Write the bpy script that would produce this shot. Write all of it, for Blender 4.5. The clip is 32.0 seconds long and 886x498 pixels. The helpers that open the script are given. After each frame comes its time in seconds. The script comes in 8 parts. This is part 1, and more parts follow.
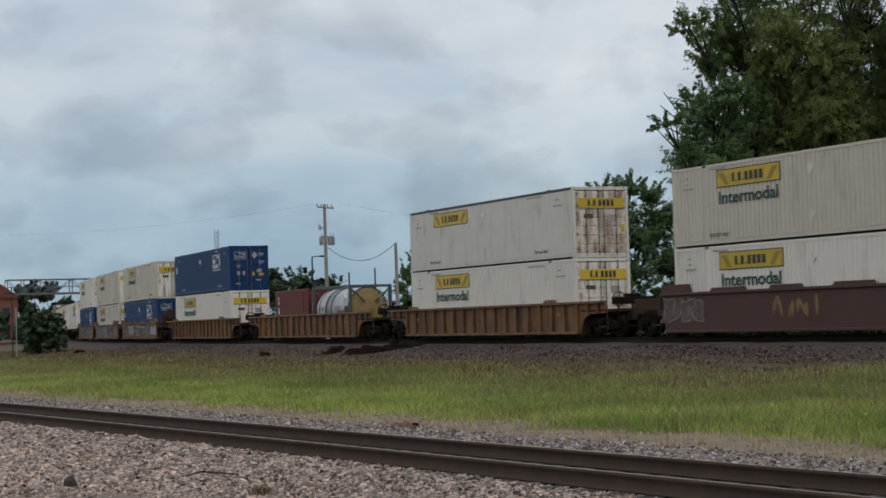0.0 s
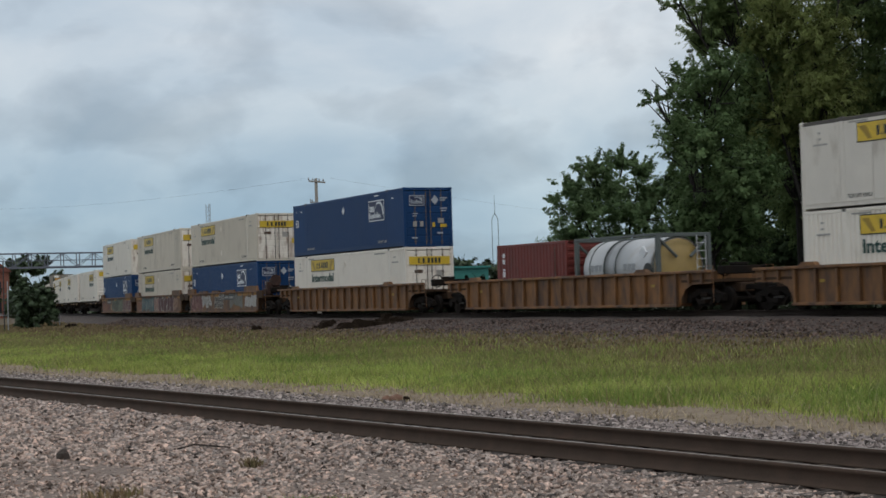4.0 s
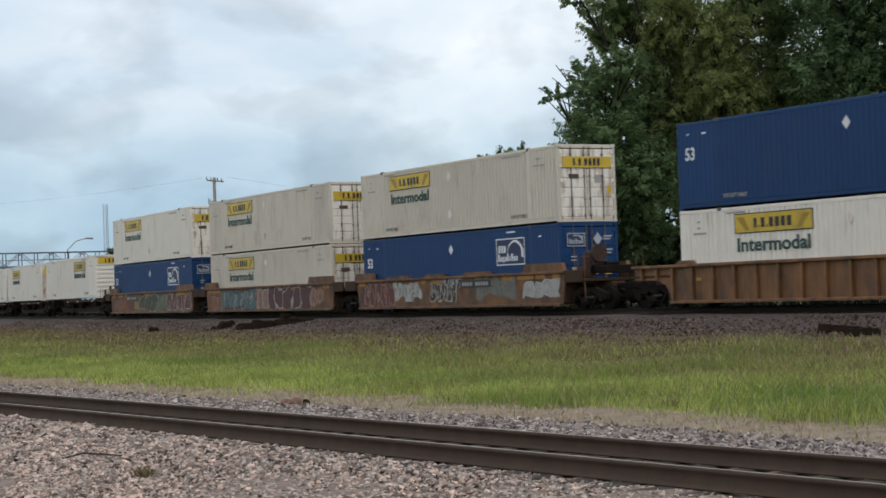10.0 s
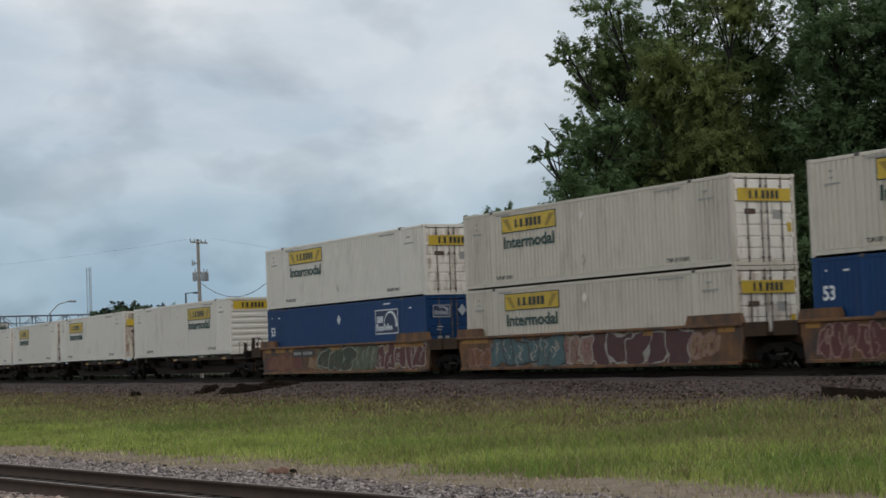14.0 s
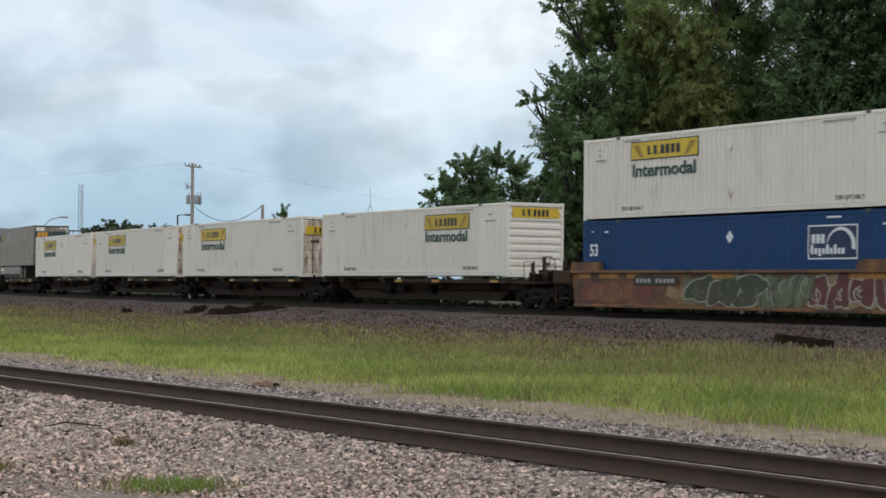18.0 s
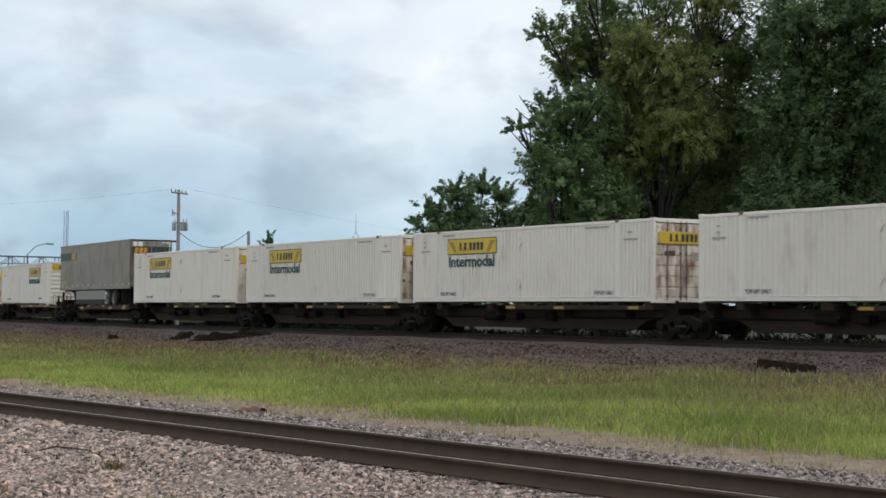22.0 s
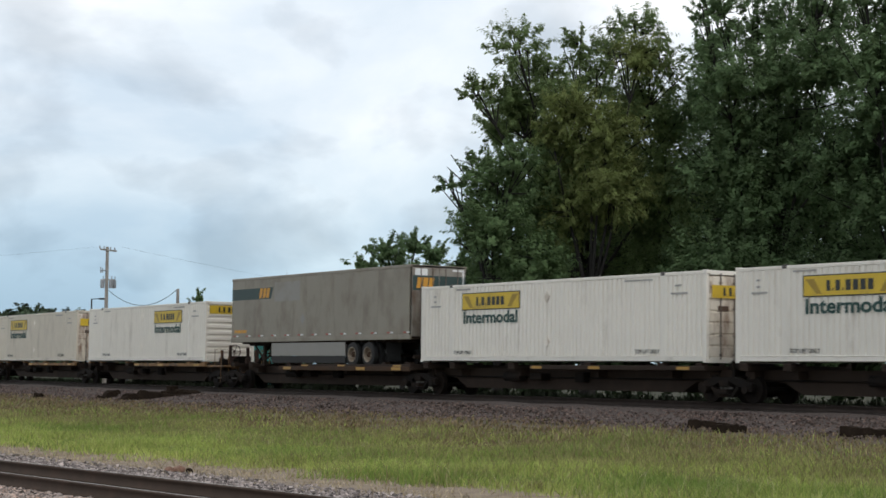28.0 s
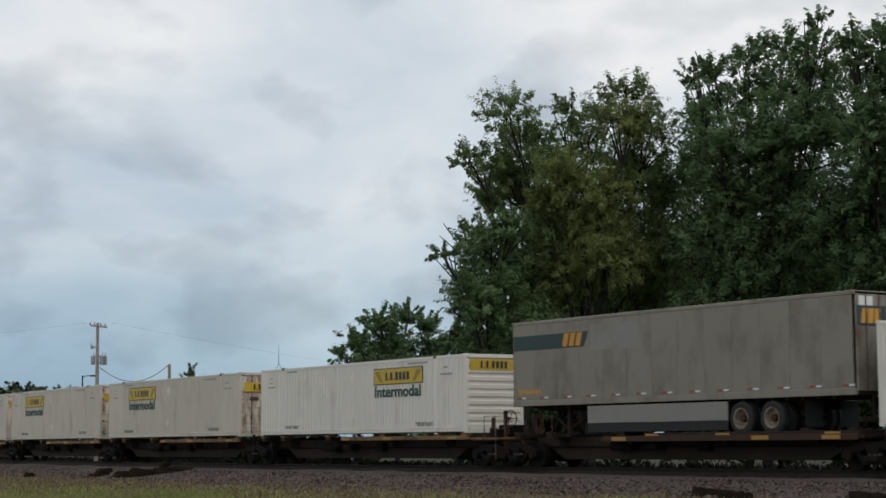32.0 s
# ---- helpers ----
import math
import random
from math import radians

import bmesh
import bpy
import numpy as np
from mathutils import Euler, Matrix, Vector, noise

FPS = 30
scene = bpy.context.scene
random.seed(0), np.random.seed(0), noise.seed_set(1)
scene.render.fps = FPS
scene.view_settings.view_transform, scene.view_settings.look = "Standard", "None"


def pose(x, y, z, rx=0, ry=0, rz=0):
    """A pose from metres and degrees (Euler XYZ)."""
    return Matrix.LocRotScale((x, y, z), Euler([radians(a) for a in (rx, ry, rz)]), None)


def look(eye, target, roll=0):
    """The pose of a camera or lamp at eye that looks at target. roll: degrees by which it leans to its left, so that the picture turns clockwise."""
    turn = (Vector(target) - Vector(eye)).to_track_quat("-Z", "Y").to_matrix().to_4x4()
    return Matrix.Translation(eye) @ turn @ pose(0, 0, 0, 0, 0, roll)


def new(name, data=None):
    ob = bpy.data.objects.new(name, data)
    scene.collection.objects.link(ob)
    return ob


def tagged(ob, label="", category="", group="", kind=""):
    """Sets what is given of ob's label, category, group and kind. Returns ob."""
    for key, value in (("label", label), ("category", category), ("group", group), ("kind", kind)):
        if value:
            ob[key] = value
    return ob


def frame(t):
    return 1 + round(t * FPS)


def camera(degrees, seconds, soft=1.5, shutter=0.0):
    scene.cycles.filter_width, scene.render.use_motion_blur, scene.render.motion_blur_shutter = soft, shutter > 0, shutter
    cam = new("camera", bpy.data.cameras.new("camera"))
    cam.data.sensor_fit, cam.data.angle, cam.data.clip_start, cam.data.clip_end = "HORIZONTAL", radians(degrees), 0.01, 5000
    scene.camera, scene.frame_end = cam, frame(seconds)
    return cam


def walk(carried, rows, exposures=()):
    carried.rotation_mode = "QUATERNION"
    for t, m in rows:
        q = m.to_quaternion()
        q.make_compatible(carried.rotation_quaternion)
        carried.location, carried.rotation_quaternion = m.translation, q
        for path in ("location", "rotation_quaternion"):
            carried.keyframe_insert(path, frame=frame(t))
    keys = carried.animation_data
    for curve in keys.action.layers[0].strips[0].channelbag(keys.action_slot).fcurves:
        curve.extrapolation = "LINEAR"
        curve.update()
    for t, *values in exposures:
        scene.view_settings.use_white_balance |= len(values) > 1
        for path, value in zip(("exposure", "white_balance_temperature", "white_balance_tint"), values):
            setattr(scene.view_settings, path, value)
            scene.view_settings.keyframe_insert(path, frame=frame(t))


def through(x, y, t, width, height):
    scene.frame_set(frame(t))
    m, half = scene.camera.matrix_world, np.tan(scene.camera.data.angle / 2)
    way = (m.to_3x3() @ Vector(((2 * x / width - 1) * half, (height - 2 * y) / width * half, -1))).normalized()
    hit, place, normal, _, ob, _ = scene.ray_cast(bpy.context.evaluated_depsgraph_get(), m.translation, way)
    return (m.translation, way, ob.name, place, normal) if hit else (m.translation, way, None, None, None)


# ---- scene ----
cam = camera(27.9, 32.0, soft=1.6, shutter=0.4)

# Eye, yaw to the right, pitch upwards and roll of the carried camera.
CAM_ROWS = [
    (0.0, -0.01, 0.05, 0.832, -2.409, 2.326, -1.713),
    (0.5, -0.01, 0.03, 0.832, -2.371, 2.254, -1.658),
    (1.0, -0.00, 0.01, 0.832, -2.338, 2.181, -1.633),
    (1.5, 0.00, -0.02, 0.832, -2.301, 2.118, -1.606),
    (2.0, 0.01, -0.05, 0.831, -2.275, 2.048, -1.574),
    (2.5, 0.01, -0.07, 0.831, -2.235, 1.979, -1.581),
    (3.0, 0.01, -0.08, 0.832, -2.223, 1.908, -1.691),
    (3.5, 0.01, -0.08, 0.832, -2.208, 1.720, -1.690),
    (5.5, 0.00, -0.01, 0.831, -1.447, 0.949, -1.686),
    (6.0, 0.00, 0.01, 0.831, -0.925, 0.905, -1.706),
    (6.5, 0.01, 0.04, 0.831, -0.421, 0.911, -1.676),
    (7.0, -0.00, 0.10, 0.832, 0.059, 0.948, -1.652),
    (7.5, -0.01, 0.17, 0.833, 0.508, 0.982, -1.606),
    (8.0, -0.01, 0.26, 0.834, 0.775, 1.032, -1.586),
    (8.5, -0.01, 0.35, 0.835, 0.933, 1.084, -1.833),
    (9.0, -0.01, 0.45, 0.836, 0.923, 1.143, -2.020),
    (9.5, -0.01, 0.56, 0.837, 0.988, 1.232, -2.103),
    (10.0, -0.01, 0.69, 0.839, 1.029, 1.365, -2.033),
    (10.5, -0.01, 0.83, 0.841, 1.112, 1.531, -1.964),
    (11.0, -0.01, 0.99, 0.843, 1.206, 1.733, -1.860),
    (11.5, -0.01, 1.18, 0.845, 1.340, 1.980, -1.796),
    (12.0, -0.02, 1.39, 0.847, 1.459, 2.256, -1.771),
    (12.5, -0.03, 1.62, 0.850, 1.557, 2.552, -1.791),
    (13.0, -0.08, 1.88, 0.854, 1.677, 2.865, -1.915),
    (13.5, -0.09, 2.08, 0.857, 1.723, 3.165, -2.036),
    (14.0, -0.15, 2.23, 0.859, 1.605, 3.345, -2.210),
    (14.5, -0.16, 2.28, 0.859, 1.368, 3.183, -2.217),
    (15.0, -0.13, 2.22, 0.856, 1.145, 2.723, -2.218),
    (15.5, -0.08, 1.98, 0.848, 0.717, 1.988, -1.955),
    (17.5, 0.00, -0.57, 0.827, 1.801, 1.029, 0.336),
    (18.0, 0.01, -0.71, 0.826, 1.882, 1.209, 0.570),
    (18.5, 0.00, -0.77, 0.826, 1.923, 1.334, 0.653),
    (19.0, 0.00, -0.81, 0.826, 1.942, 1.434, 0.615),
    (19.5, 0.01, -0.85, 0.825, 1.963, 1.534, 0.542),
    (20.0, 0.01, -0.88, 0.825, 1.988, 1.629, 0.517),
    (20.5, 0.00, -0.92, 0.825, 2.020, 1.723, 0.506),
    (21.0, 0.00, -0.96, 0.823, 2.039, 1.816, 0.480),
    (21.5, 0.00, -1.02, 0.821, 2.166, 1.910, 0.483),
    (22.0, 0.00, -1.08, 0.819, 2.338, 2.053, 0.494),
    (22.5, -0.00, -1.13, 0.817, 2.569, 2.213, 0.551),
    (23.0, -0.01, -1.18, 0.816, 2.798, 2.367, 0.586),
    (23.5, -0.01, -1.22, 0.815, 3.006, 2.529, 0.650),
    (24.0, -0.01, -1.26, 0.815, 3.230, 2.696, 0.679),
    (24.5, 0.01, -1.30, 0.813, 3.438, 2.860, 0.707),
    (25.0, 0.01, -1.32, 0.813, 3.633, 3.028, 0.767),
    (25.5, 0.01, -1.31, 0.813, 3.828, 3.183, 0.770),
    (27.5, 0.03, -0.91, 0.815, 4.457, 3.812, 0.783),
    (28.0, 0.03, -0.82, 0.816, 4.529, 3.973, 0.682),
    (28.5, 0.03, -0.74, 0.818, 4.565, 4.138, 0.454),
    (29.0, 0.03, -0.63, 0.820, 4.563, 4.380, 0.179),
    (29.5, 0.03, -0.50, 0.822, 4.569, 4.695, -0.162),
    (30.0, 0.02, -0.37, 0.825, 4.569, 5.142, -0.482),
    (30.5, 0.02, -0.25, 0.827, 4.604, 5.623, -0.769),
    (31.0, 0.00, -0.13, 0.828, 4.652, 6.108, -0.738),
    (31.5, -0.01, -0.04, 0.830, 4.729, 6.319, -0.688),
    (32.0, -0.03, 0.04, 0.831, 4.823, 6.235, -0.409),
]


def cam_pose(x, y, z, yaw, pitch, roll):
    a, b = radians(yaw), radians(pitch)
    eye = Vector((x, y, z))
    return look(eye, eye + Vector((math.sin(a) * math.cos(b), math.cos(a) * math.cos(b), math.sin(b))), roll)


EXPOSURES = [(0.0, -0.4), (3.5, -0.4), (5.5, 0.05), (6.0, 0.12), (8.0, 0.28), (9.0, 0.2), (10.0, 0.03), (11.0, 0.1), (12.0, 0.05), (13.0, -0.12), (14.0, -0.4), (15.5, -0.45), (18.0, 0.05), (25.0, 0.0), (28.0, 0.07), (30.0, -0.02), (31.0, -0.32), (32.0, -0.35)]
walk(cam, [(r[0], cam_pose(*r[1:])) for r in CAM_ROWS], EXPOSURES)

# ---- world and sun ----
SUN_EL, SUN_AZ = 52.0, 150.0  # degrees: height, and bearing clockwise from +y
world = bpy.data.worlds.new("overcast_sky")
scene.world = world
world.use_nodes = True


def build_world():
    """Broken overcast: a layer of cloud seen in perspective, with grey undersides, over a hazy blue horizon."""
    nt = world.node_tree
    nt.nodes.clear()
    N, L = nt.nodes.new, nt.links.new

    def math_node(op, a, b):
        n = N("ShaderNodeMath")
        n.operation = op
        for k, v in ((0, a), (1, b)):
            if hasattr(v, "default_value"):
                L(v, n.inputs[k])
            else:
                n.inputs[k].default_value = v
        return n.outputs[0]

    def ramp(src, stops):
        r = N("ShaderNodeValToRGB")
        el = r.color_ramp.elements
        while len(el) < len(stops):
            el.new(0.5)
        for e, (pos, c) in zip(el, stops):
            e.position, e.color = pos, (*c, 1)
        L(src, r.inputs[0])
        return r.outputs[0]

    def blend(kind, fac, a, b):
        m = N("ShaderNodeMix")
        m.data_type, m.blend_type = "RGBA", kind
        m.inputs[0].default_value = fac
        L(a, m.inputs[6])
        L(b, m.inputs[7])
        return m.outputs[2]

    out, bg = N("ShaderNodeOutputWorld"), N("ShaderNodeBackground")
    sky = N("ShaderNodeTexSky")
    sky.sky_type = "NISHITA"
    sky.sun_disc = False
    sky.sun_elevation, sky.sun_rotation = radians(SUN_EL), radians(SUN_AZ)
    dim = N("ShaderNodeRGB")
    dim.outputs[0].default_value = (0.10, 0.10, 0.105, 1)
    clear = blend("MULTIPLY", 1.0, sky.outputs[0], dim.outputs[0])
    tc, sep, plane = N("ShaderNodeTexCoord"), N("ShaderNodeSeparateXYZ"), N("ShaderNodeCombineXYZ")
    L(tc.outputs["Generated"], sep.inputs[0])
    depth = math_node("ADD", math_node("MAXIMUM", sep.outputs[2], 0.0), 0.5)
    L(math_node("DIVIDE", sep.outputs[0], depth), plane.inputs[0])
    L(math_node("DIVIDE", sep.outputs[1], depth), plane.inputs[1])

    def cloud(scale, detail, rough, distort, offset):
        mp, n = N("ShaderNodeMapping"), N("ShaderNodeTexNoise")
        mp.inputs["Location"].default_value = offset
        n.inputs["Scale"].default_value, n.inputs["Detail"].default_value = scale, detail
        n.inputs["Roughness"].default_value, n.inputs["Distortion"].default_value = rough, distort
        L(plane.outputs[0], mp.inputs[0])
        L(mp.outputs[0], n.inputs[0])
        return n.outputs[0]

    layer = ramp(cloud(2.6, 9, 0.52, 0.35, (3.3, 0.7, 0.2)), ((0.34, (0.60, 0.70, 0.80)), (0.48, (0.80, 0.86, 0.915)), (0.61, (1.02, 1.03, 1.04))))
    under = ramp(cloud(7.5, 6, 0.46, 0.2, (1.2, 4.6, 2.0)), ((0.49, (1.05, 1.05, 1.045)), (0.55, (0.93, 0.935, 0.94)), (0.65, (0.80, 0.81, 0.82))))
    c = blend("MIX", 0.88, clear, blend("MULTIPLY", 1.0, layer, under))
    # the air is bluer and duller towards the horizon
    low = ramp(sep.outputs[2], ((0.0, (0.47, 0.615, 0.715)), (0.05, (0.65, 0.775, 0.85)), (0.14, (1.02, 1.015, 1.01))))
    L(blend("MULTIPLY", 1.0, c, low), bg.inputs[0])
    bg.inputs[1].default_value = 1.07
    L(bg.outputs[0], out.inputs[0])


build_world()
sun_data = bpy.data.lights.new("sun", "SUN")
sun_data.energy, sun_data.angle, sun_data.color = 0.4, radians(14), (1.0, 0.96, 0.9)
sun = new("sun", sun_data)
sa, se = radians(SUN_AZ), radians(SUN_EL)
sun.matrix_basis = look((60 * math.sin(sa) * math.cos(se), 60 * math.cos(sa) * math.cos(se), 60 * math.sin(se)), (0, 0, 0))

# ---- plan ----
# z = 0 is the top of the main line's rails. s runs along the main line, in the train's direction.
GS = np.linspace(-900.0, 260.0, 2321)
TH = np.where(GS > -200, -1.08796 + 1.47166e-3 * GS - 4.36222e-6 * GS**2 / 2 - 1.37034e-7 * GS**3 / 6, 0.0)
I200 = int(np.argmin(abs(GS + 200)))
TH[: I200 + 1] = TH[I200 + 1]
DS = GS[1] - GS[0]
GX = np.concatenate([[0], np.cumsum((np.cos(TH[1:]) + np.cos(TH[:-1])) / 2 * DS)])
GY = np.concatenate([[0], np.cumsum((np.sin(TH[1:]) + np.sin(TH[:-1])) / 2 * DS)])
I0 = int(np.argmin(abs(GS)))
GX, GY = GX - GX[I0], GY - GY[I0] + 79.2036


def on_track(s, q=0.0):
    """Place on the main line at s, q metres towards the camera's side."""
    x, y, a = np.interp(s, GS, GX), np.interp(s, GS, GY), np.interp(s, GS, TH)
    return x + q * np.sin(a), y - q * np.cos(a), a


NEAR_A = radians(-57.18)
NEAR_X, NEAR_Y, NEAR_Z = 0.0, 21.85, -0.81  # the siding's centre line and rail top


def on_siding(u, q=0.0):
    return NEAR_X + u * math.cos(NEAR_A) + q * math.sin(NEAR_A), NEAR_Y + u * math.sin(NEAR_A) - q * math.cos(NEAR_A)


def siding_q(x, y):
    """Signed distance to the siding, positive on the camera's side."""
    return (x - NEAR_X) * math.sin(NEAR_A) - (y - NEAR_Y) * math.cos(NEAR_A)


def main_q(x, y):
    x, y = np.atleast_1d(x), np.atleast_1d(y)
    cx, cy, ca = GX[::8], GY[::8], TH[::8]
    out = np.empty(len(x))
    for i in range(0, len(x), 4000):
        d = (x[i:i + 4000, None] - cx) ** 2 + (y[i:i + 4000, None] - cy) ** 2
        j = d.argmin(1)
        out[i:i + 4000] = (x[i:i + 4000] - cx[j]) * np.sin(ca[j]) - (y[i:i + 4000] - cy[j]) * np.cos(ca[j])
    return out


def ground_z(x, y):
    """Height of the ground sheet, and the two track distances."""
    q, n = main_q(x, y), siding_q(np.atleast_1d(x), np.atleast_1d(y))
    z = np.interp(q, [-60, -14, -6, -3.6, 3.2, 5.0, 8.0, 13.0, 20.0], [-1.1, -1.0, -0.75, -0.62, -0.62, -0.66, -0.84, -1.05, -1.09])
    bed = np.interp(np.abs(n), [0, 0.7, 0.9, 1.7, 2.8], [0.05, 0.05, 0.06, 0.08, 0.0])
    return z + bed, q, n


# ---- materials ----
def shader(name, color, rough=0.7, metal=0.0, var=0.15, scale=3.0, grain=60.0, bump=0.15, bump_dist=0.01,
           dirt=None, dirt_amount=0.0, dirt_scale=1.2, streak=0.0, rand=0.0, spec=0.5, island=0.0, second=None, through=0.0, fixed=None):
    """A painted, earthy or metal surface with two scales of variation, dirt in patches or in streaks, and fine relief."""
    m = bpy.data.materials.new(name)
    m.use_nodes = True
    nt = m.node_tree
    N, L = nt.nodes.new, nt.links.new
    b = nt.nodes["Principled BSDF"]
    b.inputs["Roughness"].default_value, b.inputs["Metallic"].default_value = rough, metal
    b.inputs["Specular IOR Level"].default_value = spec
    tc, info = N("ShaderNodeTexCoord"), N("ShaderNodeObjectInfo")
    off = N("ShaderNodeVectorMath")
    off.operation = "MULTIPLY_ADD"
    off.inputs[1].default_value = (1, 1, 1)
    ran = N("ShaderNodeVectorMath")
    ran.operation = "SCALE"
    ran.inputs[0].default_value = (37.0, 11.0, 5.0)
    if fixed is None:
        L(info.outputs["Random"], ran.inputs["Scale"])
    else:
        ran.inputs["Scale"].default_value = fixed
    L(tc.outputs["Object"], off.inputs[0])
    L(ran.outputs[0], off.inputs[2])
    big, fine = N("ShaderNodeTexNoise"), N("ShaderNodeTexNoise")
    big.inputs["Scale"].default_value, big.inputs["Detail"].default_value = scale, 4
    fine.inputs["Scale"].default_value, fine.inputs["Detail"].default_value = grain, 3
    L(off.outputs[0], big.inputs[0])
    L(off.outputs[0], fine.inputs[0])
    addn = N("ShaderNodeMath")
    addn.operation = "ADD"
    L(big.outputs[0], addn.inputs[0])
    L(fine.outputs[0], addn.inputs[1])
    rng = N("ShaderNodeMapRange")
    rng.inputs[1].default_value, rng.inputs[2].default_value = 0.6, 1.4
    rng.inputs[3].default_value, rng.inputs[4].default_value = 1 - var, 1 + var
    L(addn.outputs[0], rng.inputs[0])
    value = rng.outputs[0]
    if rand:
        rr = N("ShaderNodeMapRange")
        rr.inputs[3].default_value, rr.inputs[4].default_value = 1 - rand, 1 + rand
        L(info.outputs["Random"], rr.inputs[0])
        mm = N("ShaderNodeMath")
        mm.operation = "MULTIPLY"
        L(value, mm.inputs[0])
        L(rr.outputs[0], mm.inputs[1])
        value = mm.outputs[0]
    base = None
    if island:
        geo = N("ShaderNodeNewGeometry")
        ri = N("ShaderNodeMapRange")
        ri.inputs[3].default_value, ri.inputs[4].default_value = 1 - island, 1 + island
        L(geo.outputs["Random Per Island"], ri.inputs[0])
        mm = N("ShaderNodeMath")
        mm.operation = "MULTIPLY"
        L(value, mm.inputs[0])
        L(ri.outputs[0], mm.inputs[1])
        value = mm.outputs[0]
        if second:
            # a second tint for some of the pieces
            fr = N("ShaderNodeMath")
            fr.operation = "MULTIPLY"
            fr.inputs[1].default_value = 7.31
            L(geo.outputs["Random Per Island"], fr.inputs[0])
            f2 = N("ShaderNodeMath")
            f2.operation = "FRACT"
            L(fr.outputs[0], f2.inputs[0])
            mx = N("ShaderNodeMix")
            mx.data_type = "RGBA"
            mx.inputs[6].default_value, mx.inputs[7].default_value = (*color, 1), (*second, 1)
            L(f2.outputs[0], mx.inputs[0])
            base = mx.outputs[2]
    mix = N("ShaderNodeMix")
    mix.data_type, mix.blend_type = "RGBA", "MULTIPLY"
    mix.inputs[0].default_value = 1.0
    mix.inputs[6].default_value = (*color, 1)
    if base:
        L(base, mix.inputs[6])
    L(value, mix.inputs[7])
    col = mix.outputs[2]
    if dirt:
        mp, dn = N("ShaderNodeMapping"), N("ShaderNodeTexNoise")
        mp.inputs["Scale"].default_value = (1, 1, 1 - 0.88 * streak)
        dn.inputs["Scale"].default_value, dn.inputs["Detail"].default_value, dn.inputs["Roughness"].default_value = dirt_scale, 6, 0.65
        L(off.outputs[0], mp.inputs[0])
        L(mp.outputs[0], dn.inputs[0])
        dr = N("ShaderNodeMapRange")
        dr.inputs[1].default_value, dr.inputs[2].default_value = 0.62 - 0.3 * dirt_amount, 0.8 - 0.2 * dirt_amount
        dr.inputs[3].default_value, dr.inputs[4].default_value = 0.0, min(1.0, 0.35 + dirt_amount)
        L(dn.outputs[0], dr.inputs[0])
        dm = N("ShaderNodeMix")
        dm.data_type = "RGBA"
        dm.inputs[7].default_value = (*dirt, 1)
        L(dr.outputs[0], dm.inputs[0])
        L(col, dm.inputs[6])
        col = dm.outputs[2]
    L(col, b.inputs["Base Color"])
    if bump:
        bp = N("ShaderNodeBump")
        bp.inputs["Strength"].default_value, bp.inputs["Distance"].default_value = bump, bump_dist
        L(fine.outputs[0], bp.inputs["Height"])
        L(bp.outputs[0], b.inputs["Normal"])
    if through:
        # thin leaves let light through
        tl, ms = N("ShaderNodeBsdfTranslucent"), N("ShaderNodeMixShader")
        ms.inputs[0].default_value = through
        L(col, tl.inputs[0])
        L(b.outputs[0], ms.inputs[1])
        L(tl.outputs[0], ms.inputs[2])
        L(ms.outputs[0], nt.nodes["Material Output"].inputs[0])
    return m


